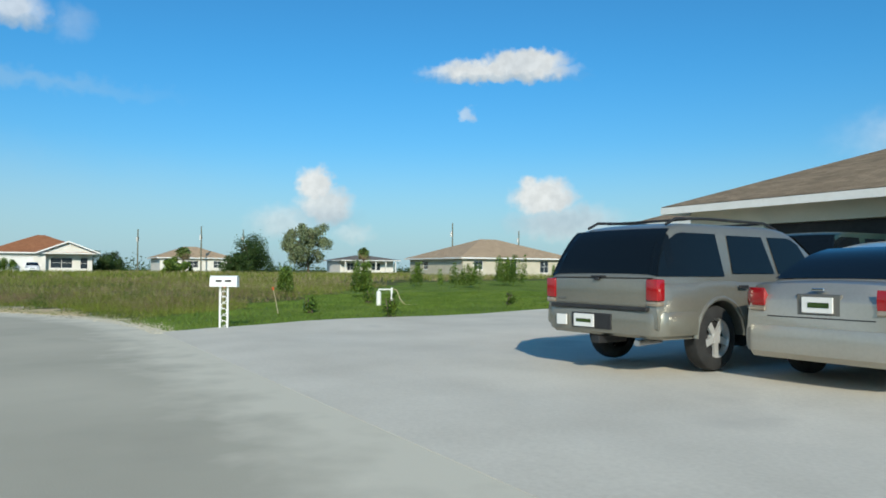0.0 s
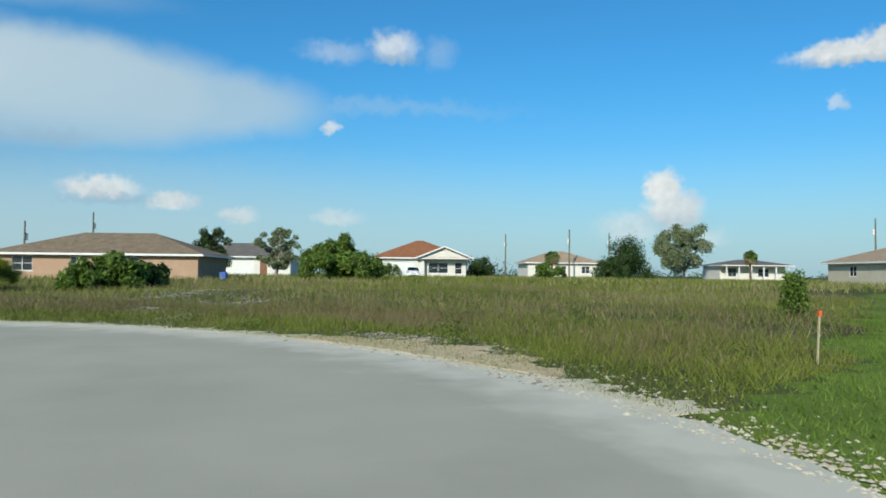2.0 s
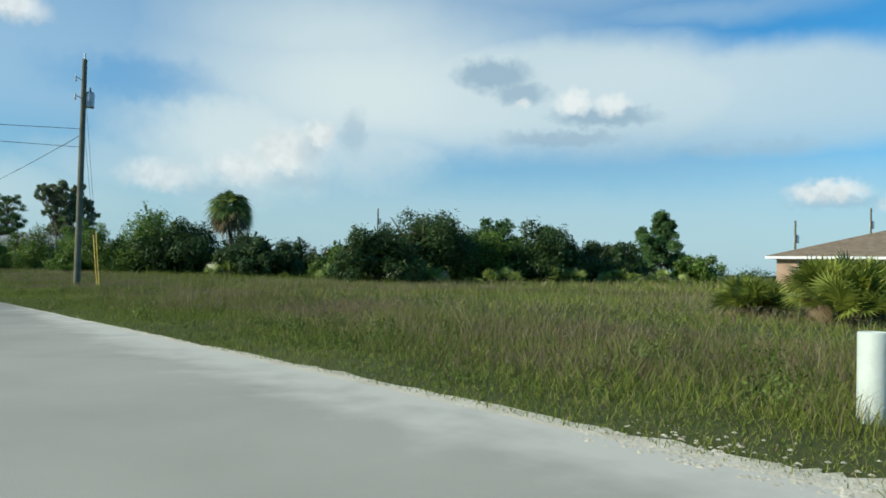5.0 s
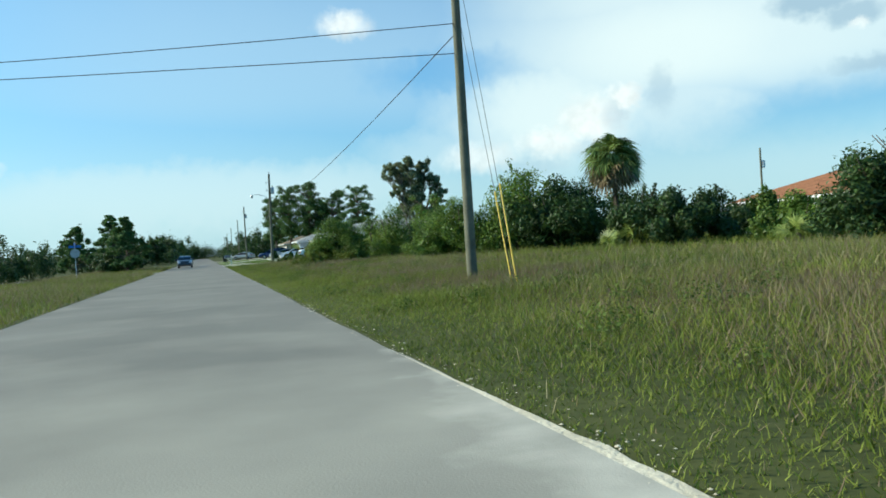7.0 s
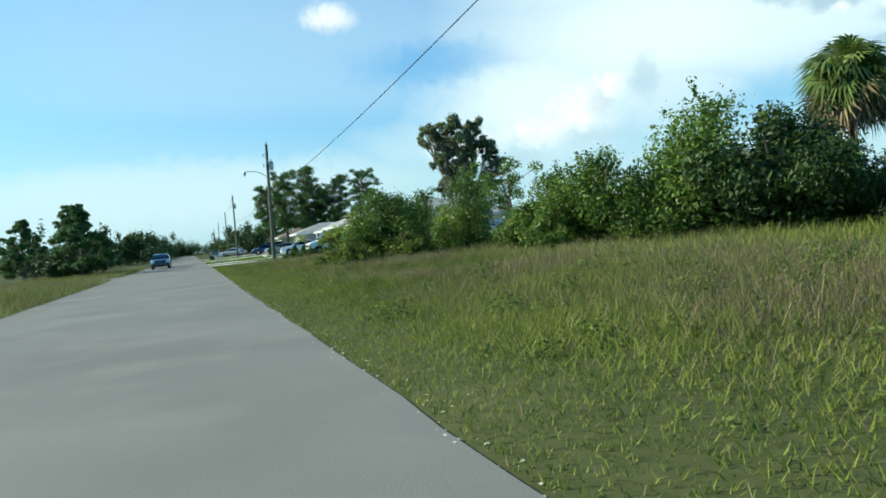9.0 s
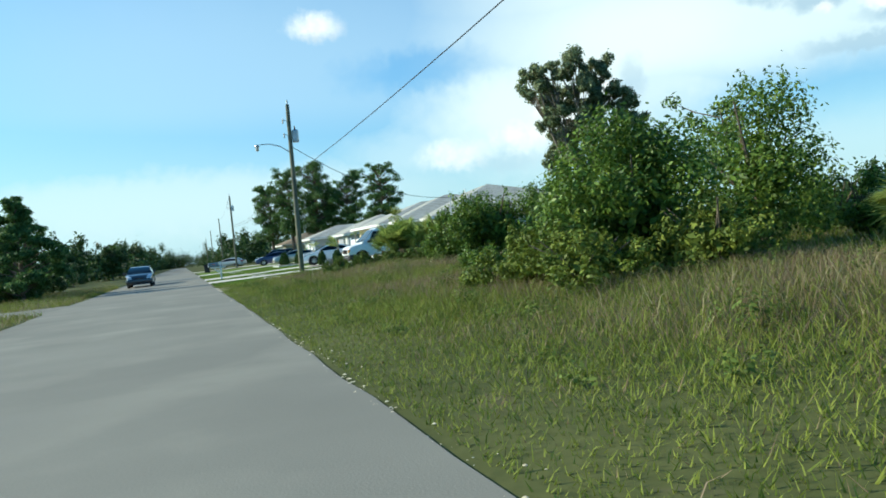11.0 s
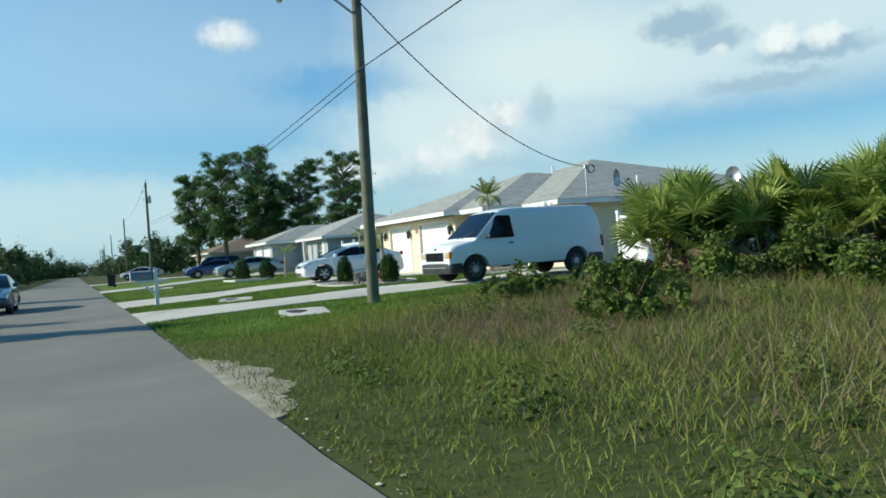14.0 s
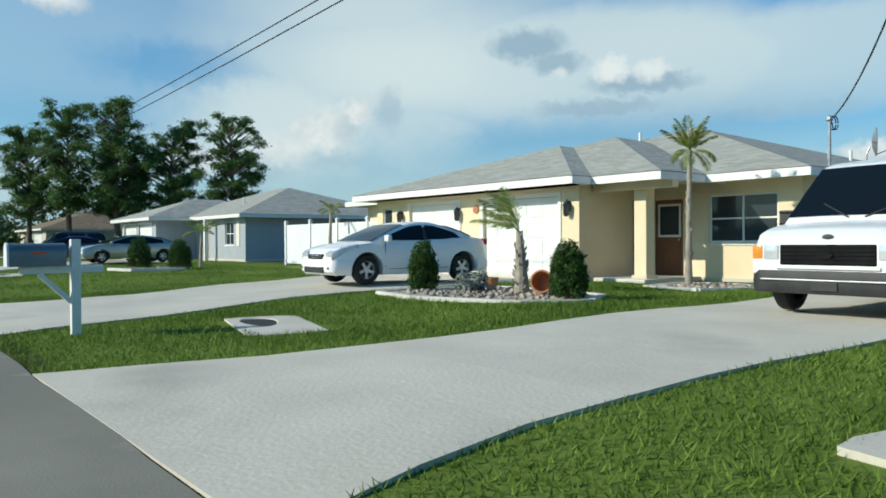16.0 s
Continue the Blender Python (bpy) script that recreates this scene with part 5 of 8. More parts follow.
def suv(name, x, y, az, label, paint, L=4.6, W=1.74, H=1.64, detail=True):
    h = L / 2
    hood = [(-h, 0.90), (-h + 0.05, 1.0), (h * 0.30, 1.02), (h * 0.36, 1.03), (h - 0.25, 0.95), (h - 0.05, 0.87), (h, 0.74)]
    roof = [(-h + 0.01, 0.98), (-h + 0.05, 1.10), (-h + 0.20, H - 0.20), (-h + 0.36, H - 0.05), (-h + 0.62, H), (0.10, H + 0.01), (0.42, H - 0.05), (1.22, 1.02)]
    belt = 1.02
    windows = [(-h + 0.10, -h + 1.16, -h + 1.14, -h + 0.34, 1.05, H - 0.11), (-h + 1.32, -0.14, -0.26, -h + 1.35, 1.08, H - 0.12), (-0.06, 0.88, 0.50, -0.14, 1.08, H - 0.12)]
    glass = [(0.50, 1.16), (-h + 0.035, -h + 0.36)]
    lamps = [("headlight", h - 0.20, h - 0.0, 0.48, W / 2 - 0.06, 0.72, 0.86, lamp_clear)]
    c = car(name, pose(x, y, hz(x, y) + 0.045, 0, 0, 90 - az), label, "car", L, W, (-h + 1.02, h - 0.86), 0.365, paint, 0.38, hood, roof, belt, 0.15, windows, glass, alloy, 5, paint, lamps, plates=(), taper=0.95,
            handles=[(-h + 1.42, 0.93), (-0.02, 0.93)], rear_edge=0.0, flares=True, bump=(0.03, 0.30))
    for s in (-1, 1):
        yo = W / 2 * 0.955
        tail = part("tail_light", Geo().box(-h - 0.022, min(s * (yo - 0.15), s * (yo + 0.006)), 0.79, -h + 0.11, max(s * (yo - 0.15), s * (yo + 0.006)), 1.02, 0.018), lamp_red, c, "tall red tail light", smooth=True)
        part("reverse_lens", Geo().box(-h - 0.020, min(s * (yo - 0.145), s * (yo + 0.004)), 0.735, -h + 0.10, max(s * (yo - 0.145), s * (yo + 0.004)), 0.786, 0.012), lamp_smoke, tail, smooth=True)
        # dark pillar between the rear and the side glass
        rows = []
        for px in np.linspace(-h + 0.035, -h + 0.33, 12):
            zr = curve_at(roof, px)
            w = W / 2 * (0.95 + 0.05 * ((px + h) / 0.55) ** 0.6) - 0.055
            y1 = w - 0.15 * max(0, (zr - 0.05 - belt) / (H + 0.01 - belt))
            zl = max(1.05, zr - 0.34)
            y0 = w - 0.15 * max(0, (zl - belt) / (H + 0.01 - belt))
            rows.append([(px, s * (y0 + 0.012), zl), (px, s * (y1 + 0.012), max(zl + 0.01, zr - 0.05)), (px - 0.004, s * (y1 - 0.028), max(zl + 0.015, zr) - 0.004), (px - 0.004, s * (y1 - 0.10), zr + 0.016)])
        part("pillar_trim", Geo().loft(rows, False, False), car_glass, c, smooth=True)
    if detail:
        for s in (-1, 1):
            part("roof_rail", Geo().tube([(-h + 0.44, s * 0.58, H - 0.02), (-h + 0.60, s * 0.58, H + 0.05), (-h + 1.2, s * 0.58, H + 0.07), (0.0, s * 0.58, H + 0.06), (0.25, s * 0.58, H - 0.01)], 0.017, 8), black_plastic, c)
        for xx in (-h + 0.78, -0.1):
            part("cross_bar", Geo().box(xx - 0.035, -0.57, H + 0.035, xx + 0.035, 0.57, H + 0.06, 0.01), black_plastic, c)
        part("glass_hinge", Geo().box(-h - 0.03, -0.09, 1.035, -h + 0.03, 0.09, 1.055, 0.006).box(-h - 0.045, -0.035, 1.0, -h + 0.02, 0.035, 1.034, 0.008), black_plastic, c)
        part("belt_strip", Geo().box(-h - 0.006, -0.74, 1.028, -h + 0.05, 0.74, 1.034), black_plastic, c)
        part("tailgate", Geo().box(-h - 0.012, -0.685, 0.70, -h + 0.06, 0.685, 1.026, 0.02), paint, c, smooth=True)
        part("bumper_step", Geo().box(-h - 0.055, -0.72, 0.685, -h + 0.06, 0.72, 0.725, 0.008), black_plastic, c, "black step pad on the bumper")
        part("plate_recess", Geo().box(-h - 0.068, -0.24, 0.46, -h - 0.02, 0.36, 0.635, 0.01), black_plastic, c)
        p = part("number_plate", Geo().box(-h - 0.085, 0.0, 0.475, -h - 0.070, 0.31, 0.62, 0.004), trim_white, c)
        part("plate_bar", Geo().box(-h - 0.088, 0.04, 0.525, -h - 0.0855, 0.27, 0.565), leaf_dark, p)
        part("bumper_sticker", Geo().box(-h - 0.075, 0.44, 0.48, -h - 0.055, 0.60, 0.60, 0.004), trim_white, c)
        part("tailgate_badge", Geo().box(-h - 0.018, 0.50, 0.775, -h + 0.02, 0.64, 0.80, 0.004), paint_trim, c)
        part("tow_bar", Geo().box(-h - 0.06, -0.06, 0.30, -h + 0.4, 0.06, 0.38, 0.01), black_plastic, c)
        part("exhaust", Geo().tube([(-h + 0.5, -0.45, 0.34), (-h + 0.05, -0.5, 0.33)], 0.035, 10), galvanised, c)
        for s in (-1, 1):
            part("mud_trim", Geo().box(-0.75, s * (W / 2 - 0.02) - 0.02, 0.39, 0.75, s * (W / 2 - 0.02) + 0.02, 0.50, 0.012), black_plastic, c, "black lower door trim")
    return c


def cargo_van(name, x, y, az, label):
    L, W, H = 5.38, 2.0, 2.06
    h = L / 2
    hood = [(-h, 1.14), (-h + 0.1, 1.2), (1.55, 1.2), (1.75, 1.20), (h - 0.30, 1.10), (h - 0.06, 1.04), (h, 1.0)]
    roof = [(-h + 0.02, 1.18), (-h + 0.10, H - 0.10), (-h + 0.3, H), (0.6, H + 0.02), (0.95, H - 0.03), (1.86, 1.20)]
    belt = 1.18
    windows = [(0.52, 1.50, 1.10, 0.58, 1.21, H - 0.20)]
    glass = [(1.02, 1.80), (-h + 0.03, -h + 0.10)]
    lamps = [("headlight", h - 0.10, h + 0.022, 0.59, 0.79, 0.71, 0.90, lamp_clear), ("indicator", h - 0.22, h + 0.008, 0.80, 0.945, 0.71, 0.90, lamp_amber), ("tail_light", -h - 0.02, -h + 0.08, W / 2 - 0.16, W / 2 - 0.03, 0.75, 1.1, lamp_red)]
    c = car(name, pose(x, y, hz(x, y) + 0.04, 0, 0, 90 - az), label, "van", L, W, (-h + 1.05, h - 0.82), 0.37, paint_van, 0.42, hood, roof, belt, 0.14, windows, glass, steel_wheel, 8, black_plastic, lamps, plates=(), taper=0.94, bump=(-0.14, 0.16))
    grille = part("grille", Geo().box(h - 0.05, -0.575, 0.64, h + 0.014, 0.575, 0.90, 0.02), grille_black, c)
    for i in range(5):
        part("grille_bar", Geo().box(h + 0.005, -0.56, 0.66 + i * 0.05, h + 0.028, 0.56, 0.674 + i * 0.05, 0.004), grille_black, grille)
    part("grille_oval", Geo().lathe([(0.001, 0), (0.10, 0), (0.09, 0.012), (0.001, 0.016)], "y", 18), grille_black, grille).matrix_basis = pose(h + 0.03, 0, 0.77, 0, 0, -90) @ Matrix.Diagonal((1, 1, 0.5, 1))
    part("grille_surround", Geo().box(h - 0.05, -0.62, 0.592, h + 0.03, 0.62, 0.636, 0.012), paint_van, c)
    part("bumper_step", Geo().box(h + 0.03, -0.80, 0.45, h + 0.075, 0.80, 0.47, 0.006), galvanised, c)
    part("licence_mount", Geo().box(h + 0.05, -0.16, 0.33, h + 0.072, 0.16, 0.44, 0.006), black_plastic, c)
    for s in (-1, 1):
        for a in (-h + 1.05, h - 0.82):
            part("hub_cap", Geo().lathe([(0.001, 0.02), (0.07, 0.018), (0.095, 0.0), (0.1, -0.03)], "y", 18), galvanised, c).matrix_basis = pose(a, s * (W / 2 - 0.065), 0.37, 0, 0, 0 if s > 0 else 180)
    part("badge", Geo().lathe([(0.001, 0), (0.07, 0), (0.06, 0.012), (0.001, 0.018)], "y", 18), wire_black, c).matrix_basis = pose(h - 0.04, 0, 0.99, 0, 0, -90) @ Matrix.Diagonal((1, 1, 0.5, 1))
    for s in (-1, 1):
        part("wiper", Geo().tube([(1.84, s * 0.1, 1.25), (1.62, s * 0.5, 1.44)], 0.012, 6), black_plastic, c)
        part("drip_rail", Geo().box(-h + 0.25, s * (W / 2 - 0.20) - 0.015, H - 0.085, 0.9, s * (W / 2 - 0.20) + 0.015, H - 0.065), paint_van, c)
    return c


suv("pewter_suv", -22.6, 3.36, 175, "pewter sport-utility vehicle with dark windows on the driveway", paint_pewter)
sedan("silver_sedan", -24.75, 2.3, 178, "silver sedan parked beside the sport-utility vehicle", paint_silver, 4.85, 1.8, 1.47)
suv("dark_minivan", -19.7, -4.3, 178, "dark green minivan nosed into the open garage", paint_green, 4.7, 1.85, 1.88, False)
cargo_van("cargo_van", 12.05, 122.0, -90, "white panel van parked on the driveway")
compact_sedan("white_sedan", 10.4, 132.5, -86.5, "white compact sedan parked before the garage", paint_white)
sedan("gold_sedan", 11.6, 158.5, -90, "pale gold sedan with a white bumper by the grey house", paint_silver, 4.95, 1.83, 1.42)
sedan("navy_sedan", 10.2, 164.5, -80, "dark navy sedan parked on the grass", paint_navy, 4.6, 1.75, 1.42)
suv("charcoal_suv", 10.6, 168.6, -85, "charcoal minivan parked behind the navy sedan", paint_dark, 4.8, 1.85, 1.75, False)
sedan("oncoming_sedan", -2.9, 134.5, 180, "dark blue sedan facing down the street", paint_dark, 4.7, 1.78, 1.44)
sedan("far_white_car", 85.5, 9.5, -90, "white car on the drive of a far house", paint_white, 4.5, 1.75, 1.45)
sedan("far_silver_car", 7.0, 196.0, -60, "silver car parked far down the street", paint_silver, 4.6, 1.75, 1.45)

# ---- plants ----
rng = np.random.default_rng(7)


def rand_dirs(n, r=rng):
    v = r.normal(size=(n, 3))
    return v / np.linalg.norm(v, axis=1, keepdims=True)


def leaf_cloud(centres, radii, count, size, r=rng, up=0.3, flat=1.0, shell=0.55, long=1.8, tri=False, even=0.75):
    """Small folded leaves scattered through clumps; returns vertices and four-cornered faces."""
    centres, radii = np.asarray(centres, float), np.asarray(radii, float)
    if radii.ndim == 1:
        radii = np.stack([radii, radii, radii * flat], -1)
    vol = np.prod(radii, axis=1) ** even
    idx = r.choice(len(centres), size=count, p=vol / vol.sum())
    d = rand_dirs(count, r)
    rad = shell + (1 - shell) * r.random(count) ** 0.6
    rad = rad * (1 + 0.26 * r.normal(size=count) * (r.random(count) < 0.6))
    p = centres[idx] + d * radii[idx] * rad[:, None]
    n = d * 0.7 + rand_dirs(count, r) * 0.8 + np.array([0, 0, up])
    n /= np.linalg.norm(n, axis=1, keepdims=True)
    a = np.cross(n, rand_dirs(count, r))
    a /= np.linalg.norm(a, axis=1, keepdims=True) + 1e-9
    b = np.cross(n, a)
    s = (size * (0.6 + 0.8 * r.random(count)))[:, None]
    if tri:
        v = np.stack([p - a * s * long / 2, p + b * s * 0.62 + n * s * 0.12, p + a * s * long / 2], 1).reshape(-1, 3)
        return v, np.arange(count * 3).reshape(-1, 3)
    v = np.stack([p - a * s * long / 2, p + b * s * 0.42 + n * s * 0.12, p + a * s * long / 2, p - b * s * 0.42 + n * s * 0.12], 1).reshape(-1, 3)
    f = np.arange(count * 4).reshape(-1, 4)
    return v, f


def clump_set(r, w, d, h, n, base=0.25):
    """Clump centres and sizes for a bush: most lie on an uneven dome, the rest fill it."""
    c, s = [], []
    lobes = [(r.random() * 6.28, 0.75 + 0.4 * r.random()) for _ in range(3)]
    for i in range(n):
        a = r.random() * 2 * math.pi
        k = r.random() ** 1.2
        q = math.sqrt(max(0.0, 1 - k * k)) * (1.0 if i % 3 else 0.55 * r.random())
        swell = np.mean([1 + (v - 1) * math.cos(a - p) for p, v in lobes])
        rad = (0.13 + 0.10 * r.random()) * min(h, (w + d) / 2)
        c.append((math.cos(a) * q * (w / 2 - rad * 0.6) * swell, math.sin(a) * q * (d / 2 - rad * 0.6) * swell, rad * 0.7 + (h - rad * 1.6) * k * (0.85 + 0.3 * r.random())))
        s.append(rad)
    return np.array(c), np.array(s)


def branch_geo(r, h, spread, n, thick):
    g = Geo()
    for _ in range(n):
        a, q = r.random() * 2 * math.pi, spread * (0.3 + 0.7 * r.random())
        top = (math.cos(a) * q, math.sin(a) * q, h * (0.55 + 0.35 * r.random()))
        mid = (top[0] * 0.35 + r.normal() * 0.05, top[1] * 0.35 + r.normal() * 0.05, top[2] * 0.5)
        g.tube([(r.normal() * 0.08, r.normal() * 0.08, -0.15), mid, top], [thick, thick * 0.7, thick * 0.25], 6)
    return g


def bush(x, y, w, d, h, label, mat=None, leaf=0.10, count=2500, clumps=16, seed=0, group="bushes", name="bush", sprigs=0, tri=False):
    r = np.random.default_rng(seed + int(abs(x) * 13 + abs(y) * 7))
    b = thing(name, pose(x, y, hz(x, y)), label, "bush", group)
    part("branchwork", branch_geo(r, h, min(w, d) * 0.38, 7, 0.02 + 0.012 * h), bark, b)
    c, s = clump_set(r, w, d, h, int(clumps * 1.5))
    v, f = leaf_cloud(c, s, count, leaf, r, shell=0.45, tri=tri)
    # the dense inside
    v2, f2 = leaf_cloud([(0, 0, h * 0.40)], np.array([[w * 0.27, d * 0.27, h * 0.27]]), max(120, count // 10), leaf * 2.0, r, shell=0.1, tri=tri)
    v, f = np.concatenate([v, v2]), np.concatenate([f, f2 + len(v)])
    if sprigs:
        # young shoots that stand out of the top, each a short loose spray
        top = c[np.argsort(c[:, 2])[-max(3, len(c) // 2):]]
        base = top[r.integers(0, len(top), sprigs)] + r.normal(size=(sprigs, 3)) * 0.1
        way = np.stack([r.normal(size=sprigs) * 0.5, r.normal(size=sprigs) * 0.5, np.ones(sprigs)], -1)
        cw = np.concatenate([base + way * h * (0.13 + 0.045 * i) for i in range(3)])
        v2, f2 = leaf_cloud(cw, np.full(len(cw), 0.10 + 0.012 * h), sprigs * 42, leaf, r, shell=0.1, tri=tri)
        v, f = np.concatenate([v, v2]), np.concatenate([f, f2 + len(v)])
    part("crown", fast_mesh("crown", v, f, mat or leaf_bush), None, b)
    return b


def fan_leaf(r, size, petiole, lean, spin, segments=23, fold=0.25, sag=0.0, twist=0.5, width=0.036, hang=0.07):
    """A fan-palm leaf: narrow segments round the end of a stalk, from the origin."""
    vs, fs = [], []
    ang = np.linspace(-1.9, 1.9, segments)
    up = Vector((math.cos(spin) * math.sin(lean), math.sin(spin) * math.sin(lean), math.cos(lean)))
    side = Vector((-math.sin(spin), math.cos(spin), 0))
    nor = up.cross(side).normalized()
    droop = Vector((0, 0, -0.12 * petiole)) * math.sin(lean)
    end = up * petiole + droop
    tilt = min(2.8, lean + sag + 0.3 * r.random())
    way = Vector((math.cos(spin) * math.sin(tilt), math.sin(spin) * math.sin(tilt), math.cos(tilt)))
    side = (side + way.cross(side) * 0.9 * r.normal() * twist).normalized()
    nor = way.cross(side).normalized()
    for i, (p, q) in enumerate(((Vector((0, 0, 0)), up * petiole * 0.5), (up * petiole * 0.5, end))):
        n = len(vs)
        vs += [p - side * 0.012, p + side * 0.012, q + side * 0.012, q - side * 0.012]
        fs.append((n, n + 1, n + 2, n + 3))
    for a in ang:
        L = size * (0.75 + 0.25 * math.cos(a * 0.7)) * (0.9 + 0.2 * r.random())
        d = (way * math.cos(a) + side * math.sin(a)).normalized()
        t = d.cross(nor).normalized()
        mid = end + d * L * 0.5 + nor * fold * L * 0.12
        tip = end + d * L + Vector((0, 0, -hang * L)) - nor * fold * L * 0.1
        n = len(vs)
        wd = size * width
        vs += [end - t * 0.008, mid - t * wd, tip, mid + t * wd]
        fs.append((n, n + 1, n + 2, n + 3))
    return vs, fs


def fans_mesh(r, places, size, petiole, mat, segments=23, **style):
    """places: point, lean, spin of each leaf."""
    V, F = [], []
    for p, lean, spin in places:
        vs, fs = fan_leaf(r, size * (0.8 + 0.4 * r.random()), petiole * (0.7 + 0.5 * r.random()), lean, spin, segments, **style)
        n = len(V)
        V += [tuple(Vector(p) + v) for v in vs]
        F += [tuple(n + i for i in f) for f in fs]
    return fast_mesh("fronds", np.array(V), np.array(F), mat)


def palmetto(x, y, w, d, h, n, label, seed=0, mat=None, size=0.55):
    """Several leafy heads on short leaning stems, with dead leaves hanging under them."""
    r = np.random.default_rng(seed + int(x * 11 + y))
    b = thing("saw_palmetto", pose(x, y, hz(x, y)), label, "palmetto", "saw palmettos")
    heads = max(3, min(14, n // 14))
    reach = min(0.55, 0.26 * h) + size * 0.7
    for i in range(heads):
        a, q = i * 2.4 + r.random(), math.sqrt((i + 0.4) / heads)
        px, py = math.cos(a) * q * max(0.15, w / 2 - reach * 0.55), math.sin(a) * q * max(0.15, d / 2 - reach * 0.55)
        pz = max(0.12, (h - reach) * (1.0 - 0.6 * q * q) * (0.45 + 0.6 * r.random()))
        part("trunk", Geo().tube([(px * 0.6, py * 0.6, -0.1), (px * 0.85, py * 0.85, pz * 0.5), (px, py, pz)], [0.09, 0.08, 0.06], 7), bark, b)
        live, dead = [], []
        for j in range(n // heads):
            k = r.random()
            out = r.random() * 6.28
            if k < 0.84:
                live.append(((px, py, pz), 0.1 + 1.25 * r.random(), out))
            else:
                dead.append(((px, py, pz), 1.9 + 0.8 * r.random(), out))
        if live:
            part("frond_head", fans_mesh(r, live, size, min(0.62, h * 0.3), mat or frond, 17, width=0.05), None, b)
        if dead:
            part("dead_skirt", fans_mesh(r, dead, size * 0.85, min(0.5, h * 0.25), frond_dead), None, b, "brown dead fan leaves")
    return b


def cabbage_palm(x, y, h, crown, label, seed=0):
    r = np.random.default_rng(seed + 5)
    b = thing("cabbage_palm", pose(x, y, hz(x, y)), label, "palm tree", "palms")
    z = h - crown * 0.55
    part("trunk", Geo().tube([(0, 0, -0.2), (0.05, 0.02, h * 0.3), (0.0, 0.05, h * 0.6), (0, 0, z)], [0.24, 0.19, 0.18, 0.22], 12), bark, b)
    live = [((r.normal() * 0.08, r.normal() * 0.08, z + 0.25 * r.random()), math.acos(1 - 1.62 * r.random()), r.random() * 6.28) for _ in range(80)]
    part("frond_head", fans_mesh(r, live, crown * 0.31, crown * 0.25, palm_green, 17, twist=1.0, width=0.05, sag=0.25, hang=0.38), None, b)
    part("dead_skirt", fans_mesh(r, [((0, 0, z), 1.7 + 0.95 * r.random(), r.random() * 6.28) for _ in range(50)], crown * 0.30, crown * 0.30, frond_dead, 13, twist=1.0, width=0.05, hang=0.3), None, b)


def limb_tree(name, x, y, h, spread, label, mat, bark_mat, clumps, count, leaf, low=0.35, trunks=1, seed=0, flat=0.7, size=(0.12, 0.2), lean=0.0, cone=0.0, long=1.8, group="trees", shell=0.5):
    """A tree of trunk, limbs and clumps of foliage at the ends of the limbs."""
    r = np.random.default_rng(seed + int(abs(x) * 17 + abs(y) * 3))
    b = thing(name, pose(x, y, hz(x, y)), label, "tree", group)
    g, centres, radii = Geo(), [], []
    for t in range(trunks):
        a = 2 * math.pi * t / trunks + r.random()
        off = 0.0 if trunks == 1 else spread * 0.16
        bx, by = math.cos(a) * 0.15 * (trunks > 1), math.sin(a) * 0.15 * (trunks > 1)
        th = h * (0.9 + 0.06 * r.random())
        pts = [(bx, by, -0.2)] + [(bx + math.cos(a) * off * k + r.normal() * 0.1 + lean * k * h, by + math.sin(a) * off * k + r.normal() * 0.1, th * k) for k in (0.3, 0.6, 0.95)]
        rad = 0.018 * h / math.sqrt(trunks) + 0.05
        g.tube(pts, [rad, rad * 0.8, rad * 0.5, rad * 0.12], 9)
        for i in range(clumps // trunks):
            k = low + (1 - low) * (i + r.random()) / (clumps / trunks)
            j = min(2, int(k / 0.95 * 3))
            q0 = np.interp(k, [0, 0.3, 0.6, 0.95], [p[0] for p in pts])
            q1 = np.interp(k, [0, 0.3, 0.6, 0.95], [p[1] for p in pts])
            reach = spread / 2 * (0.25 + 0.75 * r.random()) * (1.15 - 0.75 * abs(k - low - 0.25) / 0.8 if k > low + 0.25 else 0.9)
            reach *= 1 + cone * (0.45 - k)
            aa = r.random() * 2 * math.pi
            e = (q0 + math.cos(aa) * reach, q1 + math.sin(aa) * reach, th * k + reach * 0.35)
            s = np.array((q0, q1, th * k * 0.94))
            g.tube([tuple(s), ((q0 + e[0]) / 2, (q1 + e[1]) / 2, (s[2] + e[2]) / 2 - 0.05 * reach), e], [rad * 0.35 * (1.1 - k * 0.6), rad * 0.22, rad * 0.08], 6)
            centres.append(e)
            radii.append(h * (size[0] + (size[1] - size[0]) * r.random()) * (1.1 - 0.4 * k))
    part("trunk", g, bark_mat, b)
    v, f = leaf_cloud(centres, np.array(radii), count, leaf, r, flat=flat, shell=shell, long=long, tri=y > 118 or x > 40)
    part("crown", fast_mesh("crown", v, f, mat), None, b)
    return b


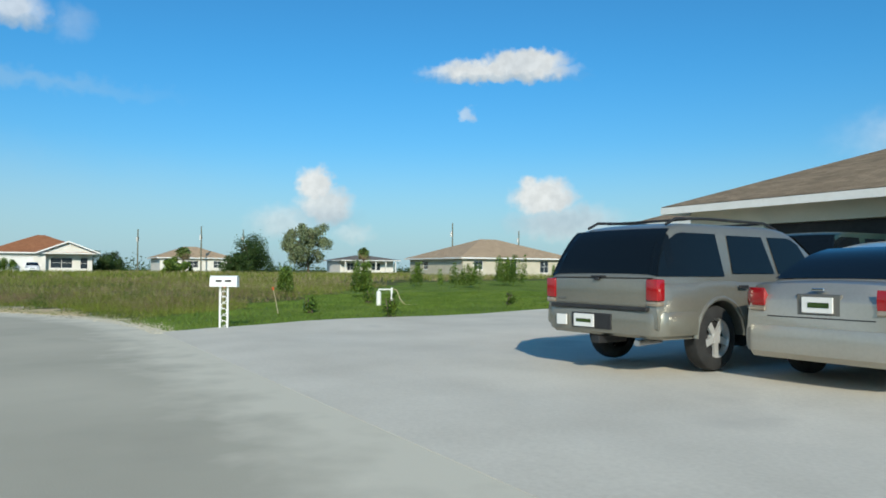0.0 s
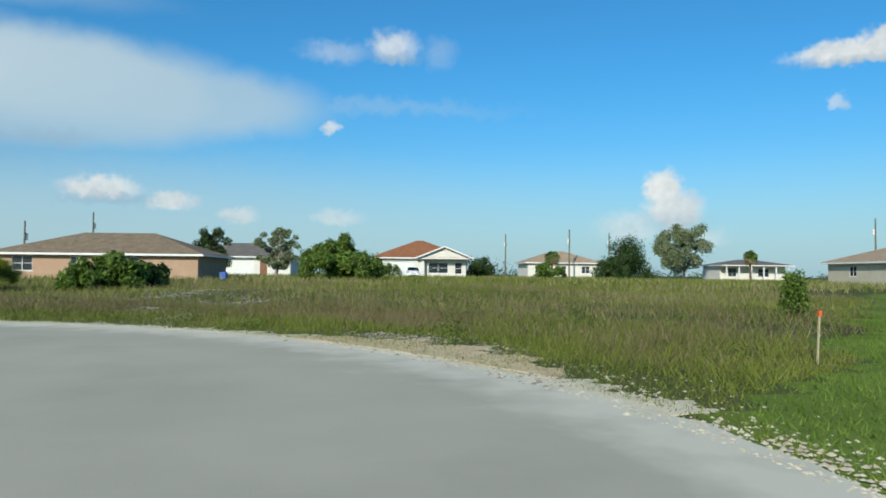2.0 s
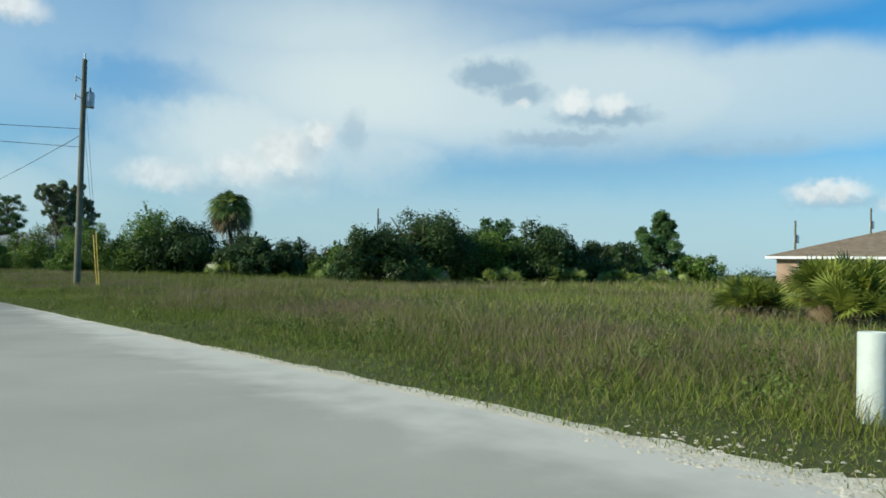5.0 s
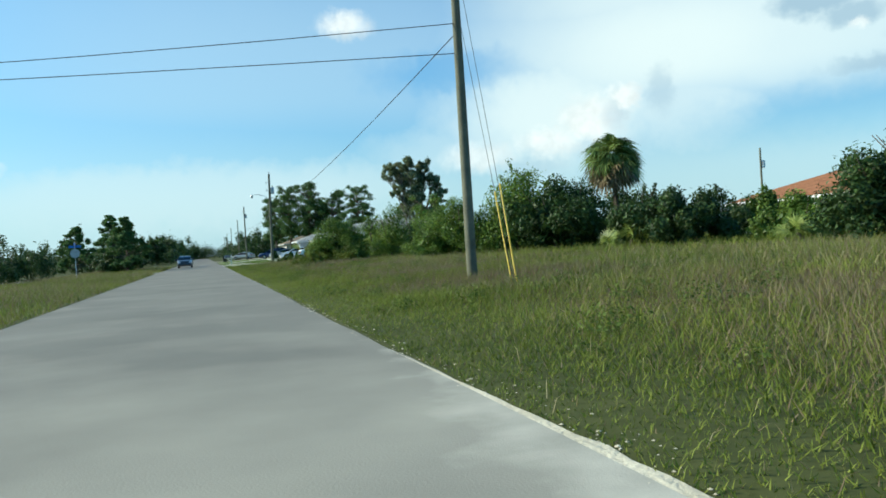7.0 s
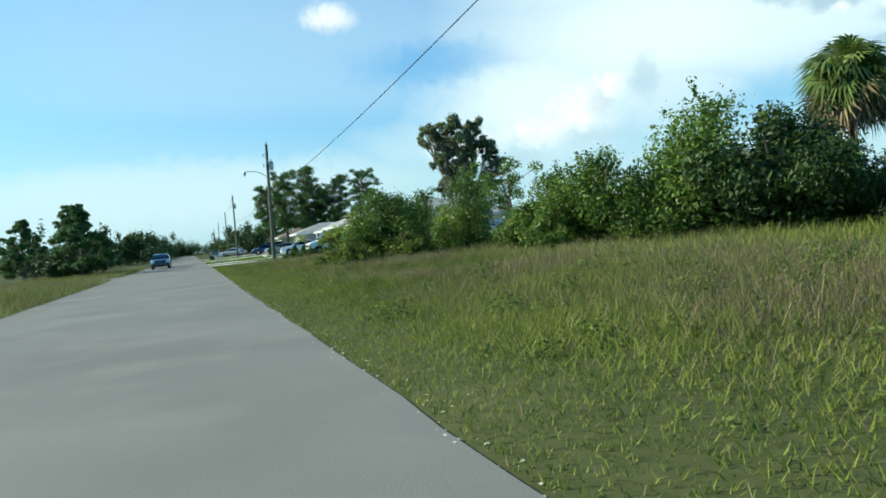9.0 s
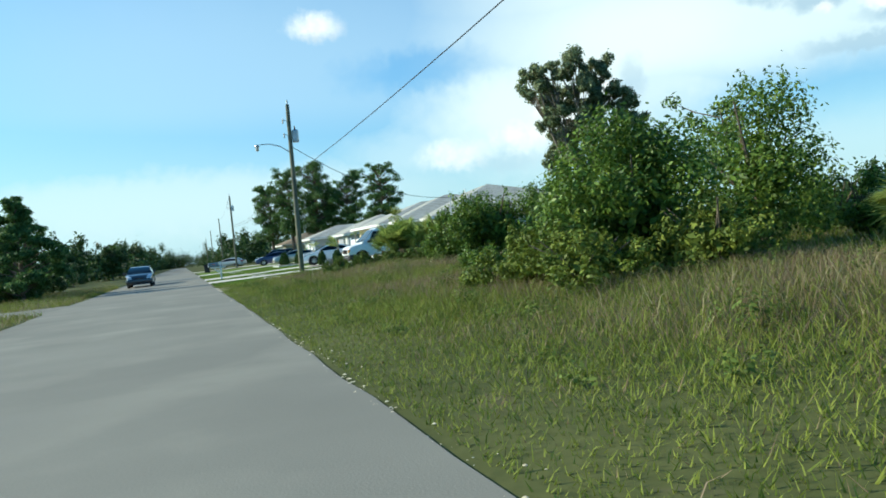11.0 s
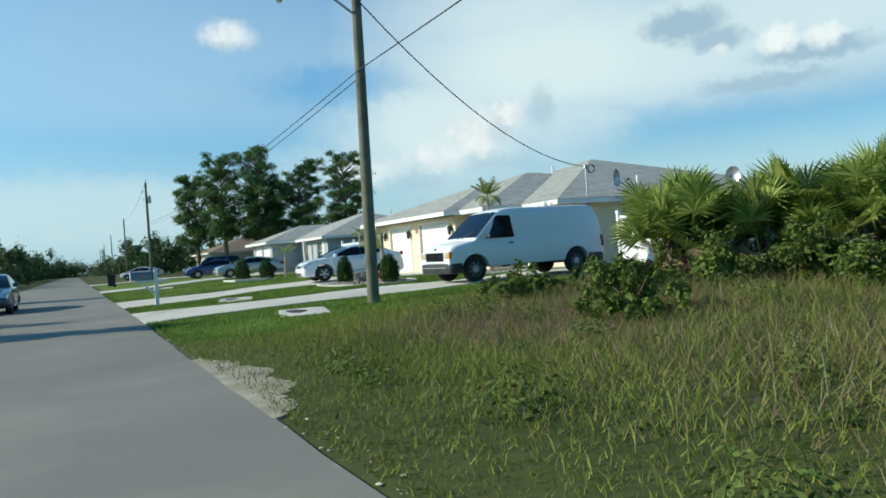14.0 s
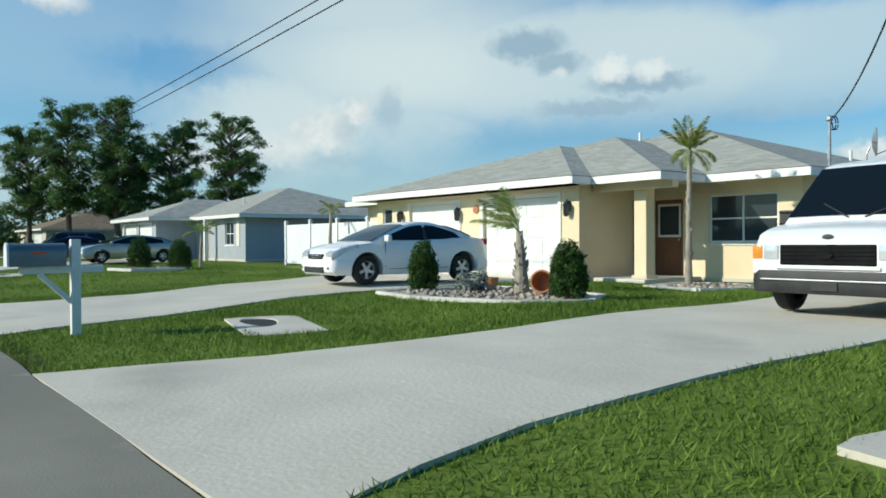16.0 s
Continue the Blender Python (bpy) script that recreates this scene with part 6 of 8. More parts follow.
def blades(pts, length, width, lean, r, mat, name, label, curl=0.5, simple=False, belly=0.55):
    """Grass: bent blades from their feet, or single short ones."""
    n = len(pts)
    a = r.random(n) * 2 * math.pi
    side = np.stack([np.cos(a), np.sin(a), np.zeros(n)], -1)
    b = r.random(n) * 2 * math.pi
    ln = (lean * (0.3 + r.random(n)))[:, None]
    d = np.stack([np.cos(b), np.sin(b), np.zeros(n)], -1)
    L = length[:, None]
    w = width[:, None] / 2
    up = np.array([0, 0, 1.0])
    tip = pts + up * L * (1 - 0.35 * ln * curl) + d * L * ln
    if simple:
        v = np.stack([pts - side * w, pts + side * w, tip], 1).reshape(-1, 3)
        f = np.arange(n * 3).reshape(-1, 3)
    else:
        mid = pts + up * L * belly + d * L * ln * 0.35
        v = np.stack([pts - side * w, pts + side * w, mid + side * w * 0.9, mid - side * w * 0.9, tip], 1).reshape(-1, 3)
        k = np.arange(n)[:, None] * 5
        f = np.concatenate([k + np.array(t) for t in ((0, 1, 2), (0, 2, 3), (3, 2, 4))])
    return tagged(new(name, fast_mesh(name, v, f, mat)), label, "grass", kind="stuff")


def clear_of_slabs(x, y):
    """True off the driveways, floors and the bed of stones."""
    a = (x > -28.6) & (x < -11.2) & (y < 8.95) & (y > -8.5) & (x < -14.3 + (8.95 - y) * 0.2)
    a |= (x > -27.2) & (x < -9.0) & (y <= -4.4) & (y > -24) & ((y < -8.8) | (x < -15))
    a |= (y > np.interp(x, [1.3, 3, 6, 16.2], [120.5, 121.0, 121.1, 120.4])) & (y < np.interp(x, [1.3, 3, 6, 16.2], [125.2, 124.6, 124.3, 124.3])) & (x < 16.3) & (x > 1)
    a |= (y > np.interp(x, [1.3, 3, 8, 14.4], [128.5, 129.2, 130.8, 130.9])) & (y < np.interp(x, [1.3, 3, 8, 14.4], [134.2, 133.8, 136.0, 138.2])) & (x < 14.5) & (x > 1)
    a |= (x - 9.6) ** 2 + ((y - 128.2) * 0.72) ** 2 < 2.5
    a |= (x > 14.3) & (x < 28.2) & (y > 123) & (y < 140) & ((x > 17) | (y > 128.8))
    a |= (y > 150.5 + np.clip((x - 3) * 0.85, 0, 9.5)) & (y < 156.3 + np.clip((x - 3) * 1.1, 0, 12)) & (x < 15) & (x > 1)
    a |= (x > 14.5) & (x < 28) & (y > 156) & (y < 171)
    for cx, cy in ((4.45, 118.6), (4.6, 127.2), (4.5, 148.3)):
        a |= (np.abs(x - cx) < 0.55) & (np.abs(y - cy) < 0.95)
    return ~a


def scatter(n, x0, x1, y0, y1, r, keep):
    x, y = x0 + (x1 - x0) * r.random(n), y0 + (y1 - y0) * r.random(n)
    ok = keep(x, y) & (off_road(x, y) > 0.06) & clear_of_slabs(x, y)
    x, y = x[ok], y[ok]
    return np.stack([x, y, height(x, y) - 0.01], -1)


def patchy(x, y, s=0.5, seed=0.0):
    """0 to 1, in patches some metres wide."""
    return 0.5 + 0.25 * (np.sin(x * s + 1.7 * np.sin(y * s * 0.6 + seed)) + np.sin(y * s * 1.13 + 1.3 * np.sin(x * s * 0.7 + 2 + seed)))


# sandy, stony spots in the lot: middle and half sizes
BARE_SPOTS = [(11.8, 18.6, 3.0, 1.4), (5.2, 18.6, 1.8, 0.8), (8.2, 17.6, 2.0, 0.9), (2.6, 17.2, 1.2, 0.6), (13.8, 20.6, 1.6, 0.8), (9.4, 19.8, 2.0, 0.8), (6.4, 16.2, 1.2, 0.5), (-7.4, 10.2, 1.4, 0.45), (-5.4, 10.5, 1.2, 0.6), (-3.8, 11.3, 1.0, 0.6), (-2.6, 12.3, 0.8, 0.5)]


def bare(x, y):
    """How bare the ground is."""
    total = sum(np.exp(-((x - a) / w) ** 2 - ((y - b) / d) ** 2) for a, b, w, d in BARE_SPOTS)
    return np.minimum(1, total) * (0.2 + 0.9 * patchy(x, y, 2.1))


def wild(x, y):
    """0 beside the mown yard at the bend to 1 some metres out in the lot, where the grass stands tall."""
    beyond = y - (8.0 - 0.68 * (x + 10)) + 1.5 * (patchy(x, y, 1.3, 7.0) - 0.5)
    return np.where((y < 22) & (x < 12), 0.25 + 0.75 * smooth_step(0.5, 5.5, beyond), 1.0)


def weeds():
    r = np.random.default_rng(11)
    field = lambda x, y: ~is_lawn(x, y)
    GREEN, DRY = "tall uncut green grass and weeds", "dry straw-coloured seeding grass"
    BROWN = "purplish-brown seeding grass in patches"
    # beside the asphalt: low dense cover, taller green blades, dry seed heads further in
    for x0, x1, y0, y1, deep, share in ((-16, 12, 2, 44, 7.0, 1.0), (1.3, 9.5, 44, 119, 8.2, 0.65)):
        area = (x1 - x0) * (y1 - y0)
        near = lambda x, y: field(x, y) & (off_road(x, y) < deep) & (x + y > -8)
        p = scatter(int(area * 420), x0, x1, y0, y1, r, near)
        bare_here = bare(p[:, 0], p[:, 1])
        p = p[r.random(len(p)) > bare_here * 1.3]
        k = patchy(p[:, 0], p[:, 1], 0.9, 1.0)
        d = off_road(p[:, 0], p[:, 1])
        dry = r.random(len(p)) < 0.05 + 0.75 * smooth_step(1.6, 4.5, d + 2.0 * (patchy(p[:, 0], p[:, 1], 0.8, 9.0) - 0.5)) * (0.25 + patchy(p[:, 0], p[:, 1], 0.6, 3.0)) * wild(p[:, 0], p[:, 1])
        L = (0.05 + 0.13 * smooth_step(0.1, 3, d)) * (0.5 + 0.9 * r.random(len(p))) * (0.6 + 0.7 * k)
        W = 0.008 + 0.012 * r.random(len(p))
        blades(p[~dry], L[~dry], W[~dry], 0.9, r, blade_green, "weed_cover", "low green weeds and creeping grass", simple=True)
        blades(p[dry], L[dry] * 1.25, W[dry] * 0.7, 0.9, r, blade_mauve, "dry_cover", "low purplish-brown dead grass among the weeds", simple=True)
        p = scatter(int(area * 95), x0, x1, y0, y1, r, near)
        p = p[r.random(len(p)) > bare(p[:, 0], p[:, 1]) * 1.3]
        k = patchy(p[:, 0], p[:, 1], 0.7, 0.0)
        d = off_road(p[:, 0], p[:, 1])
        L = 0.31 * (0.25 + 0.75 * smooth_step(0.2, 4.5, d)) * (0.45 + 0.8 * r.random(len(p))) * (0.55 + 0.75 * k)
        L = L * (0.35 + 0.65 * wild(p[:, 0], p[:, 1]))
        blades(p, L, 0.004 + 0.006 * r.random(len(p)), 0.95, r, blade_green, "weed_grass", GREEN)
        p = scatter(int(area * 150), x0, x1, y0, y1, r, near)
        k = patchy(p[:, 0], p[:, 1], 0.55, 2.0)
        d = off_road(p[:, 0], p[:, 1])
        loose = d + 3.0 * (patchy(p[:, 0], p[:, 1], 1.1, 5.0) - 0.5)
        keep = (r.random(len(p)) < (0.06 + 0.94 * smooth_step(0.8, 5.5, loose)) * (0.1 + 0.8 * k) * share * wild(p[:, 0], p[:, 1]) ** 2) & (r.random(len(p)) > bare(p[:, 0], p[:, 1]) * 1.3)
        p, d, k = p[keep], d[keep], k[keep]
        L = 0.44 * (0.4 + 0.6 * smooth_step(0.5, 5, d)) * (0.4 + 0.8 * r.random(len(p))) * (0.6 + 0.6 * k)
        brown = r.random(len(p)) < 0.25 + 0.6 * patchy(p[:, 0], p[:, 1], 0.45, 6.0)
        W = 0.003 + 0.005 * r.random(len(p))
        blades(p[brown], L[brown] * 0.9, W[brown], 1.0, r, blade_mauve, "brown_grass", BROWN, belly=0.66)
        blades(p[~brown], L[~brown], W[~brown], 1.0, r, blade_dry, "dry_grass", DRY, belly=0.66)
    # the lots behind
    for x0, x1, y0, y1, lo, n in ((-10, 42, -12, 62, 7.0, 210000), (9.3, 19, 44, 119, 8.0, 70000), (-13, -4.5, 44, 140, 0.05, 75000)):
        p = scatter(n, x0, x1, y0, y1, r, lambda x, y: field(x, y) & (off_road(x, y) > lo))
        p = p[r.random(len(p)) > bare(p[:, 0], p[:, 1]) * 1.2]
        k = patchy(p[:, 0], p[:, 1], 0.35, 2.0)
        dry = r.random(len(p)) < 0.12 + 0.5 * k
        brown = dry & (r.random(len(p)) < 0.2 + 0.75 * patchy(p[:, 0], p[:, 1], 0.28, 6.0))
        dry &= ~brown
        L = 0.45 * (0.35 + 0.8 * r.random(len(p))) * (0.6 + 0.55 * patchy(p[:, 0], p[:, 1], 0.8, 1.0))
        W = 0.012 + 0.018 * r.random(len(p))
        live = ~dry & ~brown
        blades(p[live], L[live] * 0.8, W[live], 0.9, r, blade_green, "weed_grass", GREEN, simple=True)
        blades(p[dry], L[dry], W[dry] * 0.8, 0.8, r, blade_dry, "dry_grass", DRY, simple=True)
        blades(p[brown], L[brown], W[brown] * 0.8, 0.8, r, blade_mauve, "brown_grass", BROWN, simple=True)
    # broad-leaved weeds in low clumps among the grass
    for x0, x1, y0, y1, n in ((-14, 16, 2, 44, 360), (2.2, 9.5, 44, 114, 330)):
        p = scatter(n, x0, x1, y0, y1, r, lambda x, y: field(x, y) & (off_road(x, y) > 0.9) & (off_road(x, y) < 11))
        s = 0.10 + 0.22 * r.random(len(p)) ** 2
        c = p + np.stack([0 * s, 0 * s, s * 0.55], -1)
        v, f = leaf_cloud(c, np.stack([s * 1.3, s * 1.3, s * 0.8], -1), len(p) * 90, 0.032, r, shell=0.3, up=0.8, long=1.7)
        tagged(new("weed_clump", fast_mesh("weed_clump", v, f, leaf_weed)), "low broad-leaved weeds in the grass", "weeds", kind="stuff")
    # the wide field: coarser tufts
    p = scatter(42000, 30, 105, -60, 62, r, field)
    L = 0.55 * (0.5 + 0.7 * r.random(len(p)))
    half = r.random(len(p)) < 0.45 + 0.5 * patchy(p[:, 0], p[:, 1], 0.12, 2.0)
    blades(p[half], L[half], 0.05 + 0.06 * r.random(half.sum()), 0.6, r, blade_green, "far_weed_grass", "tall uncut grass of the open lots", simple=True)
    blades(p[~half], L[~half], 0.05 + 0.06 * r.random((~half).sum()), 0.6, r, blade_dry, "far_dry_grass", "dry brown grass of the open lots", simple=True)
    p = scatter(14000, 14, 40, 60, 118, r, field)
    blades(p, 0.5 * (0.5 + 0.7 * r.random(len(p))), 0.03 + 0.03 * r.random(len(p)), 0.6, r, blade_green, "thicket_grass", "rough grass under the thicket", simple=True)
    # mown grass
    for n, x0, x1, y0, y1 in ((215000, 1.3, 14.4, 113.5, 136), (50000, 1.3, 14, 136, 156), (120000, -15, 4, -14, 9), (40000, 0, 27, -40, 0)):
        p = scatter(n, x0, x1, y0, y1, r, is_lawn)
        L = 0.07 * (0.5 + 0.9 * r.random(len(p))) * (0.7 + 0.6 * patchy(p[:, 0], p[:, 1], 1.7, 4.0))
        blades(p, L, 0.010 + 0.014 * r.random(len(p)), 0.9, r, blade_lawn, "lawn_grass", "short green mown grass", simple=True)


def weed_stalks(x, y, n, h, w, label, seed):
    """Dog-fennel: upright feathery stalks in a clump."""
    r = np.random.default_rng(seed)
    b = thing("dog_fennel", pose(x, y, hz(x, y)), label, "weed", "tall weeds")
    cs, rs = [], []
    for _ in range(n):
        px, py, ph = r.normal() * w * 0.3, r.normal() * w * 0.3, h * (0.7 + 0.35 * r.random())
        part("stalk", Geo().tube([(px, py, -0.05), (px + r.normal() * 0.05, py + r.normal() * 0.05, ph)], [0.012, 0.004], 5), leaf_bush, b)
        for k in np.linspace(0.25, 1, 7):
            cs.append((px, py, ph * k))
            rs.append((0.22 * (1.1 - 0.6 * k) + 0.03, 0.22 * (1.1 - 0.6 * k) + 0.03, 0.14))
    v, f = leaf_cloud(cs, np.array(rs), n * 240, 0.05, r, long=2.8)
    part("foliage", fast_mesh("foliage", v, f, leaf_bush), None, b)


weeds()

# roadside thicket along the second street
BU, DK, YE = leaf_bush, leaf_dark, leaf_yellow
for row in (
    (8.1, 89.3, 4.0, 3.8, 3.0, BU, 0.085, 11000, 30, 4), (12.1, 90.2, 2.9, 3.4, 3.7, BU, 0.085, 6000, 20, 14), (14.4, 89.6, 1.5, 1.6, 1.5, BU, 0.085, 1800, 10, 3), (13.6, 83.9, 3.3, 3.2, 3.0, BU, 0.09, 6500, 22, 16), (12.4, 85.6, 2.0, 2.0, 1.3, BU, 0.085, 2400, 14, 4), (13.2, 85.2, 2.0, 2.0, 2.1, BU, 0.085, 3200, 14, 8),
    (11.6, 104.5, 3.8, 3.4, 3.0, BU, 0.095, 9500, 26, 12), (9.9, 105.0, 1.9, 1.9, 2.1, BU, 0.095, 3400, 14, 10), (11.2, 98.2, 2.2, 2.4, 1.5, DK, 0.085, 3200, 16, 4),
    (8.9, 93.6, 2.8, 2.6, 0.8, BU, 0.07, 5500, 20, 3), (10.6, 94.3, 2.6, 2.6, 1.0, BU, 0.07, 4000, 16, 3), (7.4, 94.9, 2.0, 1.8, 0.8, BU, 0.065, 2600, 14, 3), (12.6, 94.6, 2.4, 2.4, 1.4, BU, 0.08, 3600, 16, 6),
    (14.0, 103.6, 3.6, 3.4, 3.1, BU, 0.09, 7500, 22, 10), (16.5, 101.0, 4.6, 4.6, 2.6, DK, 0.10, 5000, 20, 4),
    (17.4, 79.8, 5.6, 5.4, 5.0, BU, 0.12, 9500, 30, 12), (14.3, 81.9, 4.2, 4.2, 3.4, BU, 0.11, 6500, 22, 8), (20.2, 78.2, 4.6, 4.6, 4.3, DK, 0.12, 6500, 24, 8), (12.4, 82.6, 2.4, 2.4, 1.7, BU, 0.09, 3000, 14, 4),
    (21.0, 86.0, 6.5, 6.0, 4.0, DK, 0.13, 6000, 24, 6), (23.4, 75.8, 4.6, 4.4, 3.4, DK, 0.12, 5200, 22, 8), (27.4, 74.2, 5.5, 5.0, 2.9, DK, 0.13, 4600, 20, 6),
    (31.4, 74.6, 5.0, 4.4, 2.6, BU, 0.13, 4600, 20, 6), (27.0, 84.0, 7.0, 6.0, 3.6, DK, 0.14, 4500, 20, 6), (20.0, 94.0, 6.0, 6.0, 2.1, DK, 0.10, 4500, 20, 4),
    (16.5, 92.5, 4.0, 4.0, 1.6, BU, 0.08, 4000, 18, 4), (15.6, 112.6, 3.6, 3.0, 1.5, BU, 0.08, 4200, 20, 4),
):
    x, y, w, d, h, m, lf, n, c, sp = row
    lf, n = (lf * 0.68, int(n * 1.8)) if y > 80 and x < 18 else (lf * 0.78, int(n * 1.5))
    bush(x, y, w, d, h, {BU: "dense green roadside bush with small leaves", DK: "dark green bush in the roadside thicket", YE: "yellow-green bush"}[m], m, lf, n, c, 3, "roadside thicket", sprigs=sp)
# vines spilling from the thicket towards the street
for x, y, w, d, h, n, sp in ((7.2, 89.6, 3.2, 3.0, 1.3, 6000, 5), (6.2, 88.0, 2.6, 2.6, 1.0, 4200, 8), (6.5, 90.6, 2.8, 2.6, 0.9, 4400, 4), (7.7, 91.8, 2.8, 2.6, 0.85, 5200, 3), (8.4, 87.4, 2.6, 2.4, 1.3, 4200, 8)):
    bush(x, y, w, d, h, "yellow-green vines heaped over low bushes", leaf_vine, 0.05, n, 26, 8, "vine mounds", "vine_mound", sprigs=sp)
for x, y, w, d, h, n, lab in ((10.3, 113.1, 2.5, 2.4, 2.7, 110, "large saw palmetto with bright fan leaves and dead skirts"), (11.6, 112.1, 2.4, 2.4, 2.75, 100, "saw palmetto with bright stiff fan leaves"), (12.9, 111.0, 2.6, 2.4, 2.8, 110, "saw palmetto beside the white fence"),
                              (13.6, 110.0, 2.4, 2.2, 2.3, 90, "saw palmetto at the foot of the tall tree"), (13.0, 100.2, 1.6, 1.6, 2.85, 70, "saw palmetto with a tall head in the thicket"),
                              (14.0, 98.1, 2.2, 2.0, 2.7, 90, "dark saw palmetto in the thicket"), (13.6, 87.6, 1.6, 1.6, 1.85, 60, "small saw palmetto at the edge of the thicket"),
                              (15.4, 29.2, 4.4, 2.6, 1.7, 190, "low yellowish saw palmetto thicket in the field"), (15.6, 31.6, 2.2, 2.0, 1.2, 50, "low saw palmetto in the field")):
    palmetto(x, y, w, d, h, int(n * 1.4), lab, 2, leaf_yellow if y < 40 else frond, 0.56)
for x, y, w, d, h, n in ((7.2, 114.2, 1.6, 1.2, 0.55, 1400), (8.6, 115.3, 1.4, 1.0, 0.42, 1300), (11.2, 117.0, 1.6, 1.2, 0.45, 1500), (12.4, 116.9, 1.6, 1.2, 0.4, 1500), (14.6, 117.4, 1.6, 1.2, 0.4, 1500), (6.6, 110.2, 1.6, 1.6, 0.6, 1200), (9.6, 111.6, 1.8, 1.6, 0.95, 2400), (10.8, 110.6, 2.0, 1.6, 1.1, 2600), (12.2, 109.2, 2.0, 1.8, 1.0, 2600), (13.6, 107.2, 2.2, 2.0, 1.4, 3000), (12.4, 106.2, 2.0, 2.0, 1.2, 2600), (11.2, 107.4, 2.2, 1.8, 1.25, 3000), (14.4, 105.0, 2.2, 2.0, 1.7, 3000), (10.0, 109.0, 1.6, 1.4, 0.7, 1800), (9.6, 96.4, 2.0, 1.8, 0.9, 2400), (11.4, 95.8, 2.4, 2.0, 1.5, 3000), (7.6, 92.4, 1.8, 1.6, 0.8, 2400), (8.2, 112.6, 1.4, 1.2, 0.7, 1500), (9.0, 113.0, 1.8, 1.4, 0.7, 1500)):
    bush(x, y, w, d, h, "low weedy bush before the driveway", leaf_weed, 0.05, n, 12, 9, "low weeds", "weed_bush", sprigs=4)

# the tall grey-green tree with several stems
def lobed_tree(name, x, y, lobes, stems, label, mat, bark_mat, count, leaf, turn, seed=0, group="tall trees"):
    """A tree of several stems whose crown is a set of rounded masses. lobes: across, up and radius of each mass."""
    r = np.random.default_rng(seed)
    b = thing(name, pose(x, y, hz(x, y), 0, 0, turn), label, "tree", group)
    g, centres, radii = Geo(), [], []
    for i in range(stems):
        foot = (0.35 * (i - (stems - 1) / 2), 0.2 * r.normal(), -0.2)
        for lx, lz, lr in lobes[i::stems]:
            ly = r.normal() * 0.7
            knee = (foot[0] + (lx - foot[0]) * 0.22 + 0.1 * r.normal(), ly * 0.25, lz * 0.45)
            elbow = (foot[0] + (lx - foot[0]) * 0.65, ly * 0.65, lz * 0.76)
            g.tube([foot, knee, elbow, (lx, ly, lz)], [0.10, 0.065, 0.038, 0.012], 8)
            for k in range(16):
                d = Vector(rand_dirs(1, r)[0])
                q = lr * (0.4 + 0.75 * r.random())
                p = Vector((lx, ly, lz)) + Vector((d.x * q, d.y * q * 1.15, d.z * q * 0.9))
                g.tube([elbow, tuple((Vector(elbow) + p) / 2 + Vector((0, 0, 0.1))), tuple(p)], [0.03, 0.02, 0.008], 5)
                centres.append(tuple(p))
                radii.append(lr * (0.20 + 0.22 * r.random()))
    part("trunk", g, bark_mat, b)
    v, f = leaf_cloud(centres, np.array(radii), count, leaf, r, flat=0.9, shell=0.1, long=2.4, even=0.6)
    part("crown", fast_mesh("crown", v, f, mat), None, b)
    return b


CROWN = [(-2.1, 8.0, 0.85), (-1.3, 8.5, 0.8), (-0.1, 8.75, 0.95), (1.2, 8.5, 0.85), (-0.9, 7.4, 1.05), (0.45, 7.4, 1.1), (1.45, 7.4, 0.75), (2.35, 7.0, 0.8), (2.45, 6.0, 0.8), (2.5, 4.9, 0.8), (2.1, 4.1, 0.75),
         (-1.3, 6.3, 0.7), (0.0, 6.3, 0.95), (0.7, 5.3, 0.95), (-0.7, 5.2, 0.85), (0.1, 4.4, 0.9), (1.3, 4.3, 0.8), (-1.0, 4.2, 0.7)]
lobed_tree("eucalyptus", 19.4, 110.2, CROWN, 4, "tall grey-green tree with several pale stems and rounded leafy masses", leaf_grey, bark_grey, 80000, 0.07, -22, 4)
cabbage_palm(23.8, 79.2, 7.3, 3.6, "cabbage palm with a round head and hanging dead fronds")

# pines behind the grey house
for x, y, h, s, sd in ((17.0, 197.0, 14.9, 6.4, 1), (20.6, 194.0, 15.3, 6.2, 2), (25.0, 191.4, 13.2, 6.4, 3), (29.4, 187.5, 13.6, 7.0, 4), (14.2, 201.0, 13.2, 5.6, 5), (22.6, 199.0, 12.0, 5.6, 6)):
    limb_tree("slash_pine", x, y, h, s, "tall pine with clumped dark needles and bare lower trunk", needle, bark, 95, 24000, 0.11, 0.28, 1, sd, 0.62, (0.045, 0.085), long=3.2, shell=0.05, group="pines behind the grey house")

# left side of the second street
for x, y, h, s, sd in ((-9.6, 195, 4.8, 3.4, 21), (-11, 226, 6.4, 4.0, 22), (-9.5, 250, 6.0, 3.6, 23), (-12.5, 176, 3.8, 3.6, 24), (11, 262, 6.0, 4.0, 25), (13, 292, 7.0, 4.5, 26), (-14, 282, 7.5, 4.5, 27), (12, 236, 5.0, 3.6, 28)):
    limb_tree("roadside_tree", x, y, h, s, "dark tree far along the street", leaf_dark, bark, 30, 7000, 0.17, 0.2, 1, sd, 0.85, (0.09, 0.15), group="far roadside trees")
for x, y, h, s, sd in ((-8.4, 123.5, 6.0, 3.6, 1), (-9.4, 128.0, 5.0, 3.6, 2), (-12.4, 148, 7.8, 5.0, 3), (-15.5, 139, 6.0, 4.5, 4)):
    limb_tree("slash_pine", x, y, h, s, "young bushy pine beside the street", needle, bark, 60, 20000, 0.10, 0.06, 1, sd, 0.62, (0.055, 0.085), cone=1.0, long=3.0, shell=0.05, group="young pines")
